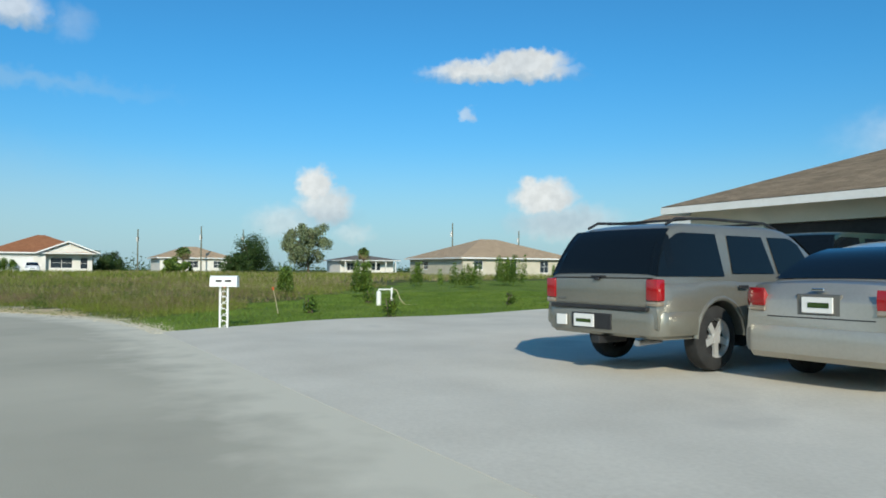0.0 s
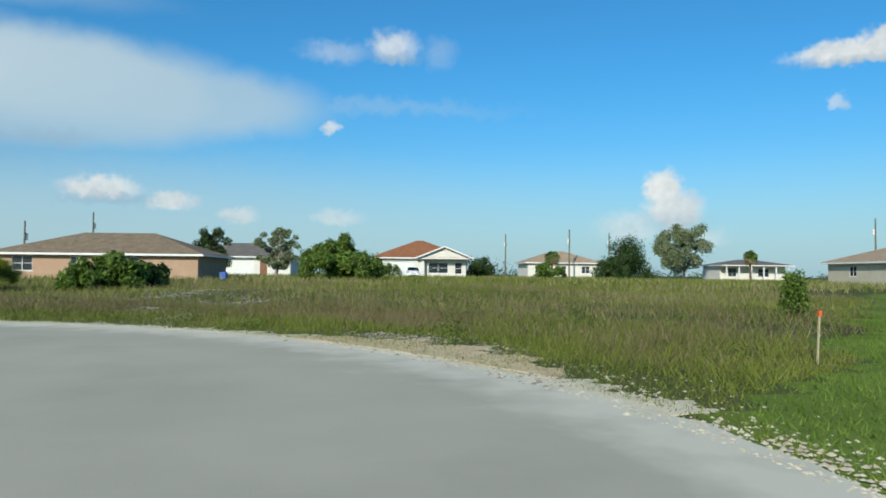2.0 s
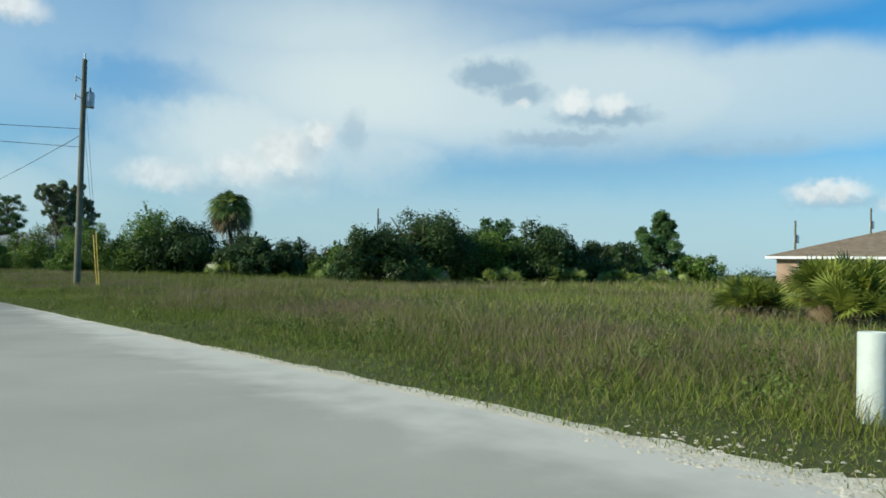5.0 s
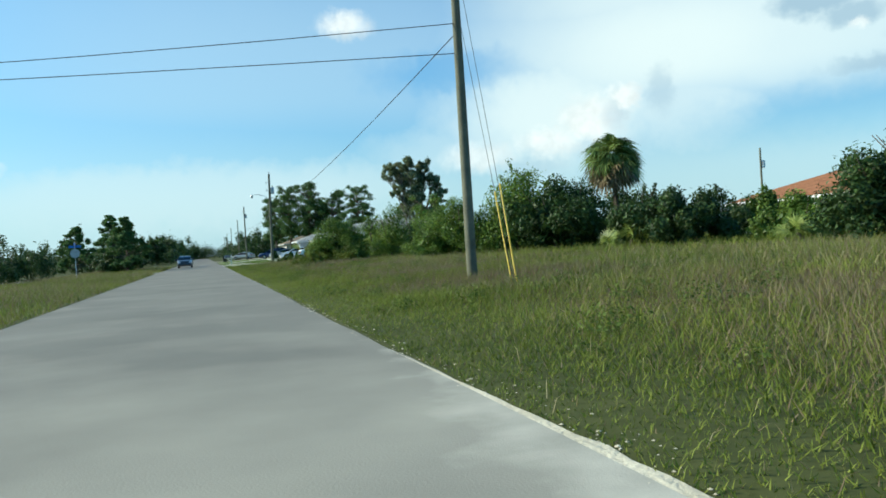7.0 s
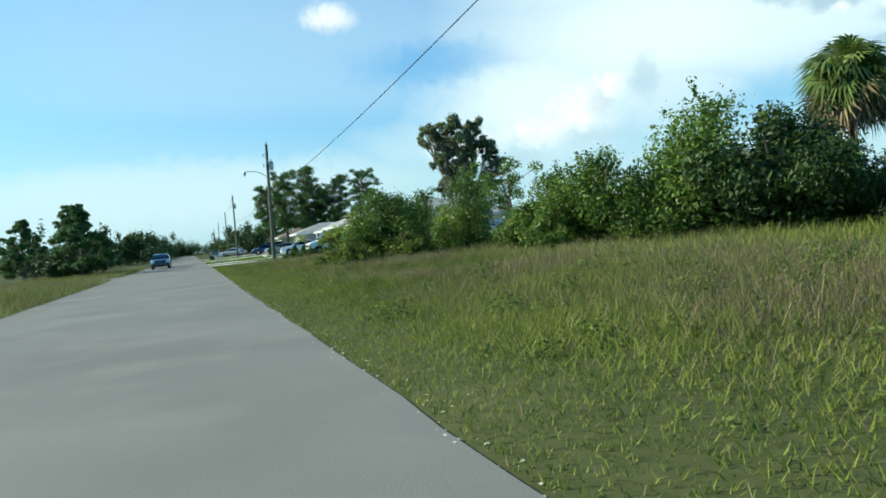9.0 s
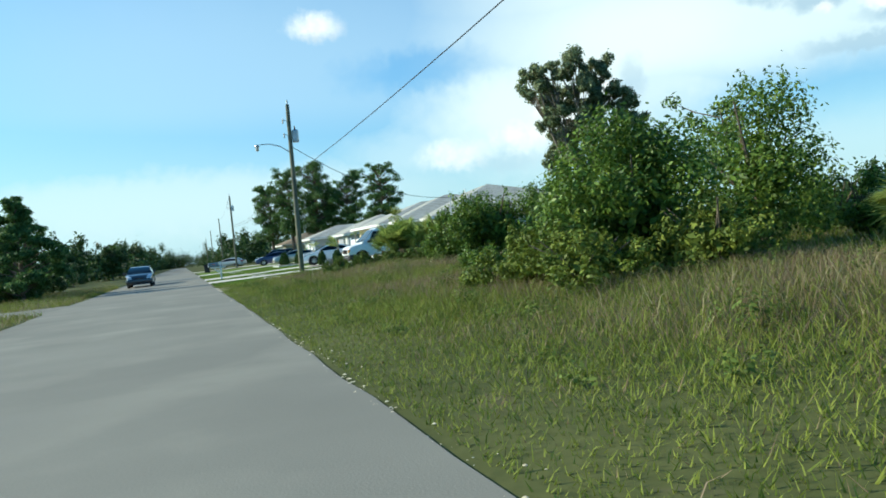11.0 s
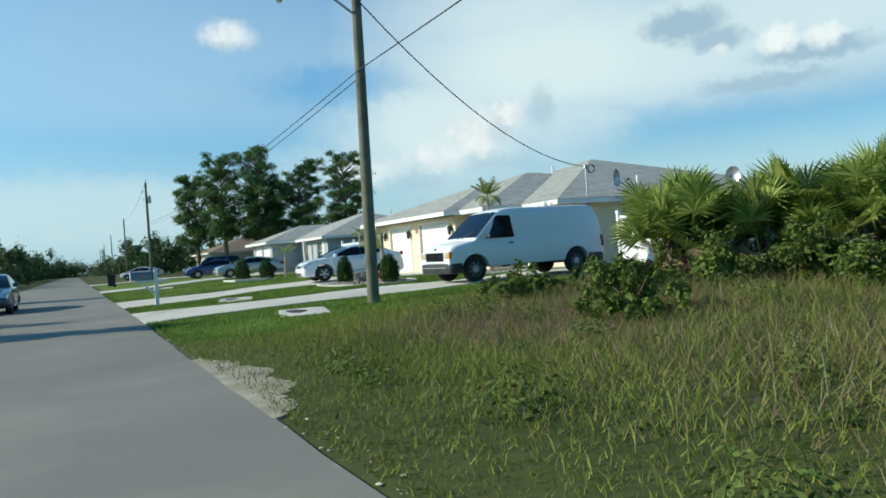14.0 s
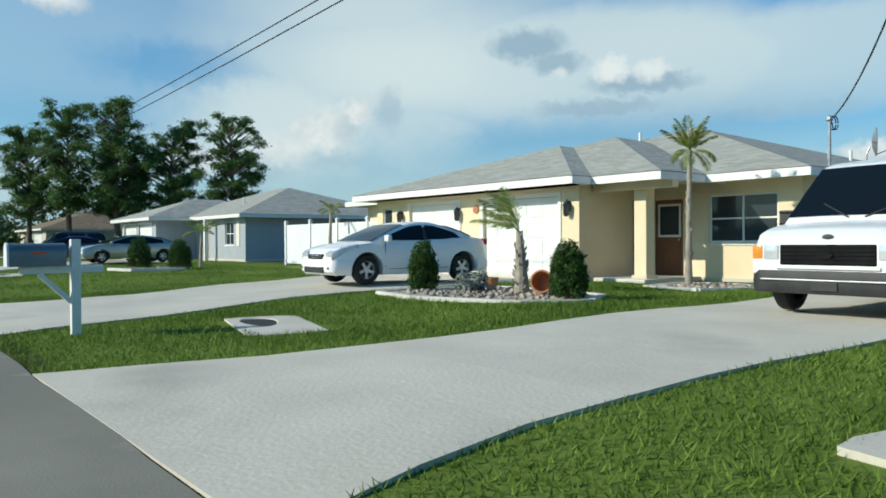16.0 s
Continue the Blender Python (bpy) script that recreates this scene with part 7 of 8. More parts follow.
for x, y, w, d, h, n in ((-10.2, 125.6, 4.5, 4.5, 2.2, 3500), (-9.6, 131.5, 4.5, 5.5, 1.8, 3000), (-16, 152, 8, 7, 3.0, 3500), (-13, 143, 6, 6, 2.3, 3000), (-18, 118, 8, 6, 3.2, 3500), (-16, 97, 6, 6, 2.6, 3500), (-21, 90, 7, 7, 3.4, 3500), (-12.5, 168, 5, 6, 3.0, 2600), (-16, 178, 6, 6, 2.6, 2200)):
    bush(x, y, w, d, h, "dark bush on the far side of the street", leaf_dark, 0.12, int(n * 2.4), 22, 6, "bushes across the street", tri=True)

# tree line beyond the field, seen from the bend
for x, y, w, d, h, m, n in ((31.0, 63.5, 10, 7, 5.3, DK, 9500), (24.8, 60.6, 6.5, 5, 3.7, DK, 6000), (36.5, 62.0, 8, 6, 4.2, BU, 6500), (40.5, 60.0, 8, 6, 4.7, DK, 7000), (45.5, 59.5, 8, 6, 3.7, DK, 5500), (22.6, 71.5, 7, 6, 2.9, DK, 7000), (19.0, 78.0, 7, 6, 4.2, DK, 5500),
                            (26.5, 67.0, 5, 4, 2.3, BU, 3200), (50.0, 60.0, 7, 5, 3.4, DK, 5000), (38.6, 64.6, 7, 5, 4.6, DK, 6500), (56.0, 56.0, 5, 5, 2.6, BU, 2500), (19.4, 25.0, 3.6, 3.0, 1.95, BU, 3600), (21.2, 24.2, 3.0, 2.6, 1.5, DK, 2200),
                            (59.0, 17.2, 11.0, 8.0, 4.5, BU, 17000), (17.6, 25.7, 2.4, 2.2, 1.35, BU, 2000), (83.5, -19.5, 9, 7, 6.0, DK, 4500), (80.0, -16.5, 5, 5, 3.0, DK, 2200), (100, -1, 9, 6, 3.6, DK, 2500), (75, -7, 6, 4, 2.2, BU, 1800), (90, 13, 6, 5, 2.4, BU, 1500)):
    bush(x, y, w, d, h, "rounded dark green bush at the edge of the field" if m is DK else "leafy green bush at the edge of the field", m, 0.16 if x > 40 else 0.13, int(n * 2.3), 26, 5, "bushes beyond the field", tri=True)
for x, y, w, d, h in ((28.5, 60.5, 4, 3, 1.5), (34, 58.5, 4, 3, 1.4), (39, 57, 4, 3, 1.5), (44, 56, 4, 3, 1.3), (49, 55, 4, 3, 1.3), (24.5, 64, 4, 3, 1.5), (20, 72, 4, 3, 1.5), (30, 72, 4, 3, 1.6)):
    palmetto(x, y, w, d, h, 34, "low saw palmetto before the tree line", 4, frond, 0.6)
limb_tree("slash_pine", 63.0, 64.2, 7.2, 6.2, "dark pine beside the salmon house", needle, bark, 90, 20000, 0.15, 0.02, 1, 8, 0.8, (0.06, 0.11), cone=1.0, long=2.4, group="field trees")
limb_tree("slash_pine", 47.0, 72.0, 5.6, 4.6, "round-headed pine behind the thicket", needle, bark, 40, 7000, 0.16, 0.25, 1, 9, 0.8, (0.08, 0.13), group="field trees")
limb_tree("slash_pine", 59.0, 76.0, 5.6, 3.2, "narrow pine behind the thicket", needle, bark, 36, 6000, 0.16, 0.1, 1, 10, 0.8, (0.07, 0.12), cone=1.0, group="field trees")
limb_tree("shade_tree", 66.5, 25.0, 5.4, 5.0, "pale open-crowned tree behind the salmon house", leaf_grey, bark_pale, 44, 9000, 0.14, 0.2, 2, 3, 0.8, (0.07, 0.11), group="field trees")
limb_tree("shade_tree", 75.0, 34.0, 5.6, 4.0, "dark tree behind the salmon house", leaf_dark, bark, 34, 8000, 0.18, 0.2, 1, 4, 0.9, (0.09, 0.14), group="field trees")
limb_tree("shade_tree", 107.0, -37.0, 8.8, 8.5, "broad grey-green tree beyond the field", leaf_grey, bark, 34, 11000, 0.26, 0.2, 1, 5, 0.9, (0.11, 0.17), group="field trees")
limb_tree("shade_tree", 17.7, 97.4, 4.6, 3.8, "small leafy tree in the thicket", leaf_bush, bark, 20, 3500, 0.09, 0.4, 2, 5, 0.8, (0.09, 0.14), group="thicket trees")
limb_tree("sapling", 11.8, 95.0, 3.6, 1.3, "thin young tree with bright green leaves", leaf_bush, bark, 9, 1100, 0.075, 0.55, 1, 3, 0.9, (0.10, 0.17), group="thicket trees")
cabbage_palm(96, -12, 4.6, 2.2, "small far cabbage palm", 3)
cabbage_palm(104, -47, 5.4, 2.4, "far cabbage palm by the long house", 4)


def far_woods():
    """The low line of trees at the horizon, all round."""
    r = np.random.default_rng(21)
    c, s = [], []
    for i in range(900):
        a = r.random() * 2 * math.pi
        d = 190 + 330 * r.random()
        x, y = d * math.sin(a), 60 + d * math.cos(a)
        if -12 < x < 12 and y > 0:
            continue
        h = (2.0 + 3.2 * r.random() ** 2) * (1 if 0.9 < a < 2.9 else 1.5)
        c.append((x, y, h * 0.5))
        s.append((2.2 + 4.5 * r.random(), 2.2 + 4.5 * r.random(), h * 0.62))
    for y in range(215, 520, 9):
        for x0, hh in ((-11, 4.5), (12, 5.5)):
            if r.random() < 0.75:
                h = hh * (0.5 + 0.9 * r.random())
                c.append((x0 * (1 + 0.8 * r.random()), y, h * 0.5))
                s.append((1.6 + 1.4 * r.random(), 2.0, h * 0.55))
    v, f = leaf_cloud(c, np.array(s), 80000, 0.6, r, long=1.4, shell=0.3, tri=True)
    # both sides of the street's far stretch, and across its end
    c, s = [], []
    for i in range(300):
        side = 1 if r.random() < 0.4 else -1
        y = 185 + 265 * r.random()
        x = (10 + 55 * r.random() ** 1.8) * side if y > 215 or side < 0 else 34 + 40 * r.random()
        h = (3.0 + 6.5 * r.random() ** 1.6) * (1.2 if y > 300 else 1.0)
        wide = 1.0 + 2.0 * r.random()
        for k in range(3):
            c.append((x + r.normal() * wide * 0.6, y + r.normal(), h * (0.3 + 0.25 * k)))
            s.append((wide * (1.1 - 0.28 * k), wide * (1.1 - 0.28 * k), h * 0.22))
    for i in range(70):
        h = 4 + 6 * r.random()
        c.append((-60 + 120 * r.random(), 464 + 20 * r.random(), h * 0.45))
        s.append((2.5 + 2.5 * r.random(), 3, h * 0.55))
    v2, f2 = leaf_cloud(c, np.array(s), 190000, 0.42, r, long=1.8, shell=0.1, tri=True)
    v, f = np.concatenate([v, v2]), np.concatenate([f, f2 + len(v)])
    tagged(new("far_woods", fast_mesh("far_woods", v, f, leaf_dark)), "low dark line of far trees along the horizon", "trees", kind="stuff")


far_woods()
for i, (x, y, n, h, w) in enumerate(((12.4, -14.0, 14, 1.5, 2.2), (16.5, -12.9, 7, 1.6, 1.0), (15.4, -19.5, 24, 2.1, 2.2), (20.3, -28.2, 12, 1.4, 1.8), (17.5, -28.4, 16, 1.5, 2.8), (19.3, -32.9, 12, 1.3, 2.8), (20.5, -38.9, 16, 1.9, 2.8), (-1.0, -1.0, 8, 1.5, 0.8), (2.6, 1.0, 8, 1.3, 0.8))):
    weed_stalks(x, y, n, h, w, "tall feathery dog-fennel weeds in the lot", 40 + i)

# ---- poles, wires, small things ----
def utility_pole(x, y, h, r0, label, gear=True, lamp=False, lean=(0, 0)):
    z = hz(x, y)
    p = thing("utility_pole", pose(x, y, z), label, "utility pole", "utility poles")
    part("pole", Geo().tube([(0, 0, -0.4), (lean[0] * 0.5, lean[1] * 0.5, h * 0.5), (lean[0], lean[1], h)], [r0, r0 * 0.86, r0 * 0.7], 16), pole_wood, p, smooth=True)
    if gear:
        can = part("transformer", Geo().lathe([(0.02, h - 2.1), (0.17, h - 2.1), (0.18, h - 2.05), (0.18, h - 1.5), (0.15, h - 1.42), (0.03, h - 1.38)], "z", 18, (lean[0] + 0.26, lean[1] - 0.05, 0)), galvanised, p, "grey steel transformer can")
        part("bushing", Geo().lathe([(0.03, h - 1.4), (0.05, h - 1.36), (0.025, h - 1.3), (0.045, h - 1.26), (0.01, h - 1.2)], "z", 8, (lean[0] + 0.26, lean[1] - 0.05, 0)), terracotta, can)
        for dz in (0.95, 1.75):
            arm = part("cutout_bracket", Geo().tube([(lean[0], lean[1], h - dz), (lean[0] - 0.28, lean[1], h - dz + 0.1)], 0.02, 6), galvanised, p)
            part("insulator", Geo().lathe([(0.02, h - dz - 0.1), (0.05, h - dz), (0.03, h - dz + 0.06), (0.05, h - dz + 0.12), (0.02, h - dz + 0.2)], "z", 10, (lean[0] - 0.34, lean[1], 0)), pale_concrete, arm)
        part("pole_top_pin", Geo().tube([(lean[0], lean[1], h), (lean[0], lean[1], h + 0.25)], [0.03, 0.05], 8), galvanised, p)
    if lamp:
        pts = [(0.05, 0.1, h - 2.62), (-0.45, 0.1, h - 2.28), (-1.0, 0.12, h - 2.12), (-1.58, 0.13, h - 2.14)]
        part("lamp_arm", Geo().tube(pts, [0.03, 0.028, 0.025, 0.022], 8), galvanised, p)
        head = part("lamp_head", Geo().lathe([(0.03, 0.05), (0.10, 0.02), (0.13, -0.06), (0.12, -0.12)], "z", 14, (-1.68, 0.13, h - 2.16)), galvanised, p)
        part("lamp_lens", Geo().lathe([(0.11, -0.121), (0.10, -0.24), (0.06, -0.32), (0.01, -0.34)], "z", 14, (-1.68, 0.13, h - 2.16)), lamp_clear, head)
    return p


def wire(name, a, b, sag, label, r=0.012, n=14):
    pts = []
    for i in range(n + 1):
        t = i / n
        p = Vector(a).lerp(Vector(b), t)
        pts.append((p.x, p.y, p.z - sag * 4 * t * (1 - t)))
    tagged(part(name, Geo().tube(pts, r, 5), wire_black), label, "cable", "cables")


P1, P2, P3 = (6.15, 57.25), (6.15, 118.75), (7.0, 183.5)
utility_pole(*P1, 9.95, 0.145, "weathered wooden utility pole with guy wires", True, False)
utility_pole(*P2, 9.4, 0.145, "weathered wooden utility pole with a street lamp and transformer", True, True, (0.2, 0.15))
utility_pole(*P3, 9.9, 0.15, "wooden utility pole down the street", True, False)
for i, y in enumerate((248, 311, 372, 432)):
    utility_pole(8.5 + i * 0.4, y, 10.5, 0.15, "far wooden utility pole", False)
wire("phone_line", (6.05, 118.6, 5.2), (6.9, 183.5, 5.8), 0.7, "black telephone cable between two poles")
wire("power_line", (7.0, 183.5, 10.0), (8.5, 248, 10.6), 1.0, "black power line down the street")
wire("neutral_line", (6.05, 57.2, 6.7), (6.15, 118.6, 5.45), 0.55, "lower black cable between two poles", 0.014)
wire("neutral_line", (6.15, 118.6, 5.45), (7.0, 183.5, 6.0), 0.6, "lower black cable between two poles")
wire("cross_line", (6.1, 57.2, 7.0), (-60, 74.4, 7.3), 0.9, "black line crossing the street")
wire("cross_line", (6.1, 57.2, 6.2), (-60, 74.4, 6.9), 0.4, "black line crossing the street")
wire("service_drop", (6.35, 118.8, 7.1), (17.88, 125.7, 3.95), 0.85, "twisted service cable to the cream house", 0.016)
wire("guy_wire", (6.15, 57.2, 9.2), (6.20, 54.4, 0.25), 0.0, "thin steel guy wire", 0.007)
wire("guy_wire", (6.15, 57.2, 7.6), (6.25, 54.75, 0.25), 0.0, "thin steel guy wire", 0.007)
for (a, b) in (((6.20, 54.35, 0.1), (6.19, 55.02, 2.5)), ((6.24, 54.75, 0.1), (6.22, 55.45, 2.35))):
    solid("guy_guard", Geo().tube([a, b], [0.022, 0.022], 8), guard_yellow, pose(0, 0, 0), "yellow plastic guard on a guy wire", "guy guard", "guy guards")

# service mast and dishes on the cream house's corner
mast = thing("service_mast", pose(17.88, 125.76, 2.5), "grey service mast with a coil of cable", "mast")
part("pipe", Geo().tube([(0, 0, -0.2), (0, 0, 1.4)], 0.035, 10), galvanised, mast)
part("weatherhead", Geo().lathe([(0.04, 1.38), (0.08, 1.42), (0.06, 1.5), (0.01, 1.53)], "z", 12), galvanised, mast)
coil = Geo()
for k in range(2):
    coil.tube([(0.28 + 0.16 * math.cos(a), 0.05 * k, 1.38 + 0.16 * math.sin(a)) for a in np.linspace(0, 6.1, 18)], 0.014, 5)
part("cable_coil", coil, wire_black, mast)


def dish(x, y, z, az, label):
    d = thing("satellite_dish", pose(x, y, z, 0, 0, az), label, "satellite dish", "satellite dishes")
    part("mount", Geo().tube([(0, 0, -0.3), (0, 0, 0.15), (0, -0.06, 0.3)], 0.022, 8), galvanised, d)
    g = Geo()
    rings = []
    for q in (0.02, 0.35, 0.7, 1.0):
        rings.append([(0.3 * q * math.cos(a), -0.1 + 0.09 * (1 - q * q) - 0.1, 0.42 + 0.34 * q * math.sin(a)) for a in np.linspace(0, 2 * math.pi, 22, endpoint=False)])
    g.loft(rings, True, False)
    g.loft([[(x, y + 0.012, z) for x, y, z in r] for r in rings], True, False)
    part("reflector", g, galvanised, d, smooth=True)
    part("feed_arm", Geo().tube([(0, -0.18, 0.12), (0, -0.62, 0.3)], 0.012, 6), galvanised, d)
    part("feed_horn", Geo().box(-0.05, -0.68, 0.28, 0.05, -0.6, 0.36, 0.01), black_plastic, d)


dish(18.75, 125.3, 3.0, 25, "grey satellite dish on the eave")
dish(24.5, 124.6, 2.95, -60, "grey satellite dish at the roof's end")


def mailbox(x, y, az, label):
    """White box with a rounded top on two white posts with scrolls between."""
    b = thing("mailbox", pose(x, y, hz(x, y), 0, 0, az), label, "mailbox", "mailboxes")
    ring = [(-0.10, 0.80), (0.10, 0.80), (0.10, 0.92)] + [(0.10 * math.cos(a), 0.92 + 0.10 * math.sin(a)) for a in np.linspace(0.2, math.pi - 0.2, 9)] + [(-0.10, 0.92)]
    part("box", Geo().loft([[(x0, y0, z0 + 0.05) for y0, z0 in ring] for x0 in (-0.26, 0.26)]), white_paint, b, smooth=True)
    part("door", Geo().loft([[(x0, y0 * 1.06, 0.91 + (z0 - 0.91) * 1.06 + 0.05) for y0, z0 in ring] for x0 in (-0.275, -0.262)]), white_paint, b, smooth=True)
    part("flag", Geo().box(-0.03, -0.108, 0.965, 0.13, -0.101, 0.99).box(0.09, -0.108, 0.935, 0.13, -0.101, 0.965), tape_red, b, "red metal flag")
    for u0, u1 in ((-0.17, -0.04), (0.02, 0.14)):
        part("lettering_bar", Geo().box(u0, 0.101, 0.945, u1, 0.104, 0.985), black_plastic, b)
    for s in (-1, 1):
        part("post", Geo().tube([(s * 0.075, 0, -0.3), (s * 0.075, 0, 0.85)], 0.022, 10), white_paint, b)
    for k in range(3):
        g = Geo()
        z = 0.12 + k * 0.24
        g.tube([(0.055 * math.cos(a) * (1 if a < 4.6 else 0.8), 0, z + 0.055 * math.sin(a)) for a in np.linspace(0.6, 5.2, 12)], 0.008, 5)
        g.tube([(-0.055 * math.cos(a), 0, z + 0.11 + 0.055 * math.sin(a)) for a in np.linspace(0.6, 5.2, 12)], 0.008, 5)
        part("scroll", g, white_paint, b)


mailbox(-14.15, 7.75, 62, "white round-topped mailbox on twin white posts")
post2 = thing("post_mailbox", pose(2.3, 128.0, hz(2.3, 128.0), 0, 0, 0), "white wooden mailbox post with a cross arm", "mailbox", "mailboxes")
part("post", Geo().box(-0.055, -0.055, -0.3, 0.055, 0.055, 1.2, 0.006), white_paint, post2)
part("arm", Geo().box(-0.62, -0.045, 0.78, 0.32, 0.045, 0.87, 0.006), white_paint, post2)
part("brace", Geo().box(-0.03, -0.03, 0, 0.03, 0.03, 0.5).moved(Matrix.Translation((-0.05, 0, 0.42)) @ Matrix.Rotation(radians(-45), 4, "Y")), white_paint, post2)
ring = [(-0.11, 0.0), (0.11, 0.0), (0.11, 0.17)] + [(0.11 * math.cos(a), 0.17 + 0.11 * math.sin(a)) for a in np.linspace(0.2, math.pi - 0.2, 9)] + [(-0.11, 0.17)]
letter_box = part("box", Geo().loft([[(x0, y0, z0 + 0.872) for y0, z0 in ring] for x0 in (-0.74, -0.12)]), box_steel, post2, "blue-grey metal box", smooth=True)
part("box_door", Geo().loft([[(x0, y0 * 1.06, 0.872 + z0 * 1.03) for y0, z0 in ring] for x0 in (-0.765, -0.742)]), white_paint, letter_box, "white front of the box", smooth=True)
part("flag", Geo().box(-0.5, -0.122, 1.02, -0.34, -0.113, 1.05), tape_red, letter_box, "red metal flag")


def stake(x, y, h, lx, ly, label):
    s = thing("survey_stake", pose(x, y, hz(x, y)), label, "stake", "survey stakes")
    part("lath", Geo().loft([[(a * 0.018, b * 0.006, -0.1) for a, b in ((-1, -1), (1, -1), (1, 1), (-1, 1))], [(lx + a * 0.018, ly + b * 0.006, h) for a, b in ((-1, -1), (1, -1), (1, 1), (-1, 1))]]), wood_stake, s)
    part("tape", Geo().box(lx - 0.03, ly - 0.02, h - 0.08, lx + 0.03, ly + 0.02, h + 0.0, 0.006), tape_red, s, "red marking tape")


stake(-9.41, 5.14, 0.72, 0.05, 0.16, "leaning wooden survey stake with red tape")
stake(-7.17, 6.15, 0.72, 0.10, -0.10, "leaning wooden survey stake with red tape")
well = thing("well_pipe", pose(-7.3, 1.2, hz(-7.3, 1.2), 0, 0, -112), "white plastic well pipe with a hose bib", "pipe")
part("casing", Geo().tube([(0, 0, -0.2), (0, 0, 0.46)], 0.075, 14), white_paint, well)
part("cross_pipe", Geo().tube([(0, 0, 0.46), (0.0, 0, 0.52), (0.42, 0.05, 0.52)], 0.025, 8), white_paint, well)
part("riser", Geo().tube([(0.42, 0.05, -0.1), (0.42, 0.05, 0.58)], 0.035, 10), white_paint, well)
part("hose", Geo().tube([(0.42, 0.05, 0.55), (0.58, 0.06, 0.5), (0.7, 0.08, 0.2), (0.85, 0.1, 0.03), (1.3, 0.3, 0.02)], 0.014, 6), wood_stake, well)
for x, y, h in ((-9.5, 4.3, 0.55), (-13.0, 3.5, 0.62), (-5.2, 0.6, 0.5), (-8.6, -3.0, 0.5)):
    bush(x, y, 0.5, 0.5, h, "small young shrub planted in the lawn", leaf_bush, 0.05, 260, 8, 3, "young shrubs", "shrub")
def pipe_grass():
    r = np.random.default_rng(77)
    a, q = r.random(900) * 6.28, 0.15 + 0.75 * np.sqrt(r.random(900))
    x, y = 3.68 + q * np.cos(a), 24.76 + q * np.sin(a)
    p = np.stack([x, y, height(x, y) - 0.01], -1)
    L = (0.22 + 0.22 * r.random(900)) * (1.15 - 0.5 * q)
    blades(p[:620], L[:620], 0.005 + 0.006 * r.random(620), 0.8, r, blade_green, "pipe_grass", "uncut green grass round the pipe")
    blades(p[620:], L[620:] * 1.1, 0.004 + 0.004 * r.random(280), 0.8, r, blade_mauve, "pipe_dry_grass", "dry brown grass round the pipe")


pipe_grass()
solid("drain_pipe", Geo().lathe([(0.13, -0.3), (0.13, 0.64), (0.12, 0.655), (0.10, 0.64), (0.10, 0.2)], "z", 20), drain_green, pose(3.68, 24.76, 0.17), "weathered pale upright pipe in the roadside weeds", "pipe", smooth=True)
tank = solid("storage_bin", Geo().box(-0.45, -0.35, 0, 0.45, 0.35, 0.55, 0.04), blue_plastic, pose(-2.2, -14.2, hz(-2.2, -14.2)), "blue plastic bin beside the house", "bin")
part("lid", Geo().box(-0.5, -0.4, 0.551, 0.5, 0.4, 0.68, 0.05), white_paint, tank, "white lid")
screen = thing("wood_fence", pose(-8.9, -10.2, hz(-8.9, -10.2)), "grey weathered board fence at the house's side", "fence")
for i in range(22):
    part("board", Geo().box(i * 0.15 + 0.004, 0, -0.05, i * 0.15 + 0.146, 0.02, 1.75 + 0.03 * math.sin(i * 2.1)), pole_wood, screen)
part("rail", Geo().box(0, 0.021, 0.4, 3.3, 0.06, 0.49), pole_wood, screen)
part("rail", Geo().box(0, 0.021, 1.4, 3.3, 0.06, 1.49), pole_wood, screen)
solid("storage_bin", Geo().box(-0.4, -0.3, 0, 0.4, 0.3, 0.7, 0.05), blue_plastic, pose(53.0, 27.6, hz(53.0, 27.6)), "blue bin beside the salmon house", "bin")

# roadside trash bin, sign
can = thing("wheeled_bin", pose(2.6, 168.0, hz(2.6, 168.0)), "black wheeled bin at the roadside", "bin")
part("body", Geo().loft([[(a * 0.25, b * 0.28, 0.08) for a, b in ((-1, -1), (1, -1), (1, 1), (-1, 1))], [(a * 0.31, b * 0.36, 0.95) for a, b in ((-1, -1), (1, -1), (1, 1), (-1, 1))]]), black_plastic, can)
part("lid", Geo().box(-0.34, -0.4, 0.951, 0.34, 0.4, 1.02, 0.03), black_plastic, can)
for s in (-1, 1):
    part("wheel", Geo().lathe([(0.02, -0.03), (0.12, -0.03), (0.12, 0.03), (0.02, 0.03)], "y", 14, (0.22, s * 0.26, 0.12)), tyre_rubber, can)
sign = thing("stop_sign", pose(-10.4, 103.8, hz(-10.4, 103.8)), "back of a stop sign with blue street-name blades on top", "street sign")
part("post", Geo().tube([(0, 0, -0.3), (0, 0, 2.75)], 0.03, 8), galvanised, sign)
part("plate", Geo().lathe([(0.001, -0.004), (0.38, -0.004), (0.38, 0.004), (0.001, 0.004)], "y", 8, (0, -0.04, 2.05)), galvanised, sign)
part("blade", Geo().box(-0.45, -0.006, 2.50, 0.45, 0.006, 2.68), sign_blue, sign, "blue street-name blade")
part("blade", Geo().box(-0.006, -0.45, 2.70, 0.006, 0.45, 2.88), sign_blue, sign, "blue street-name blade")


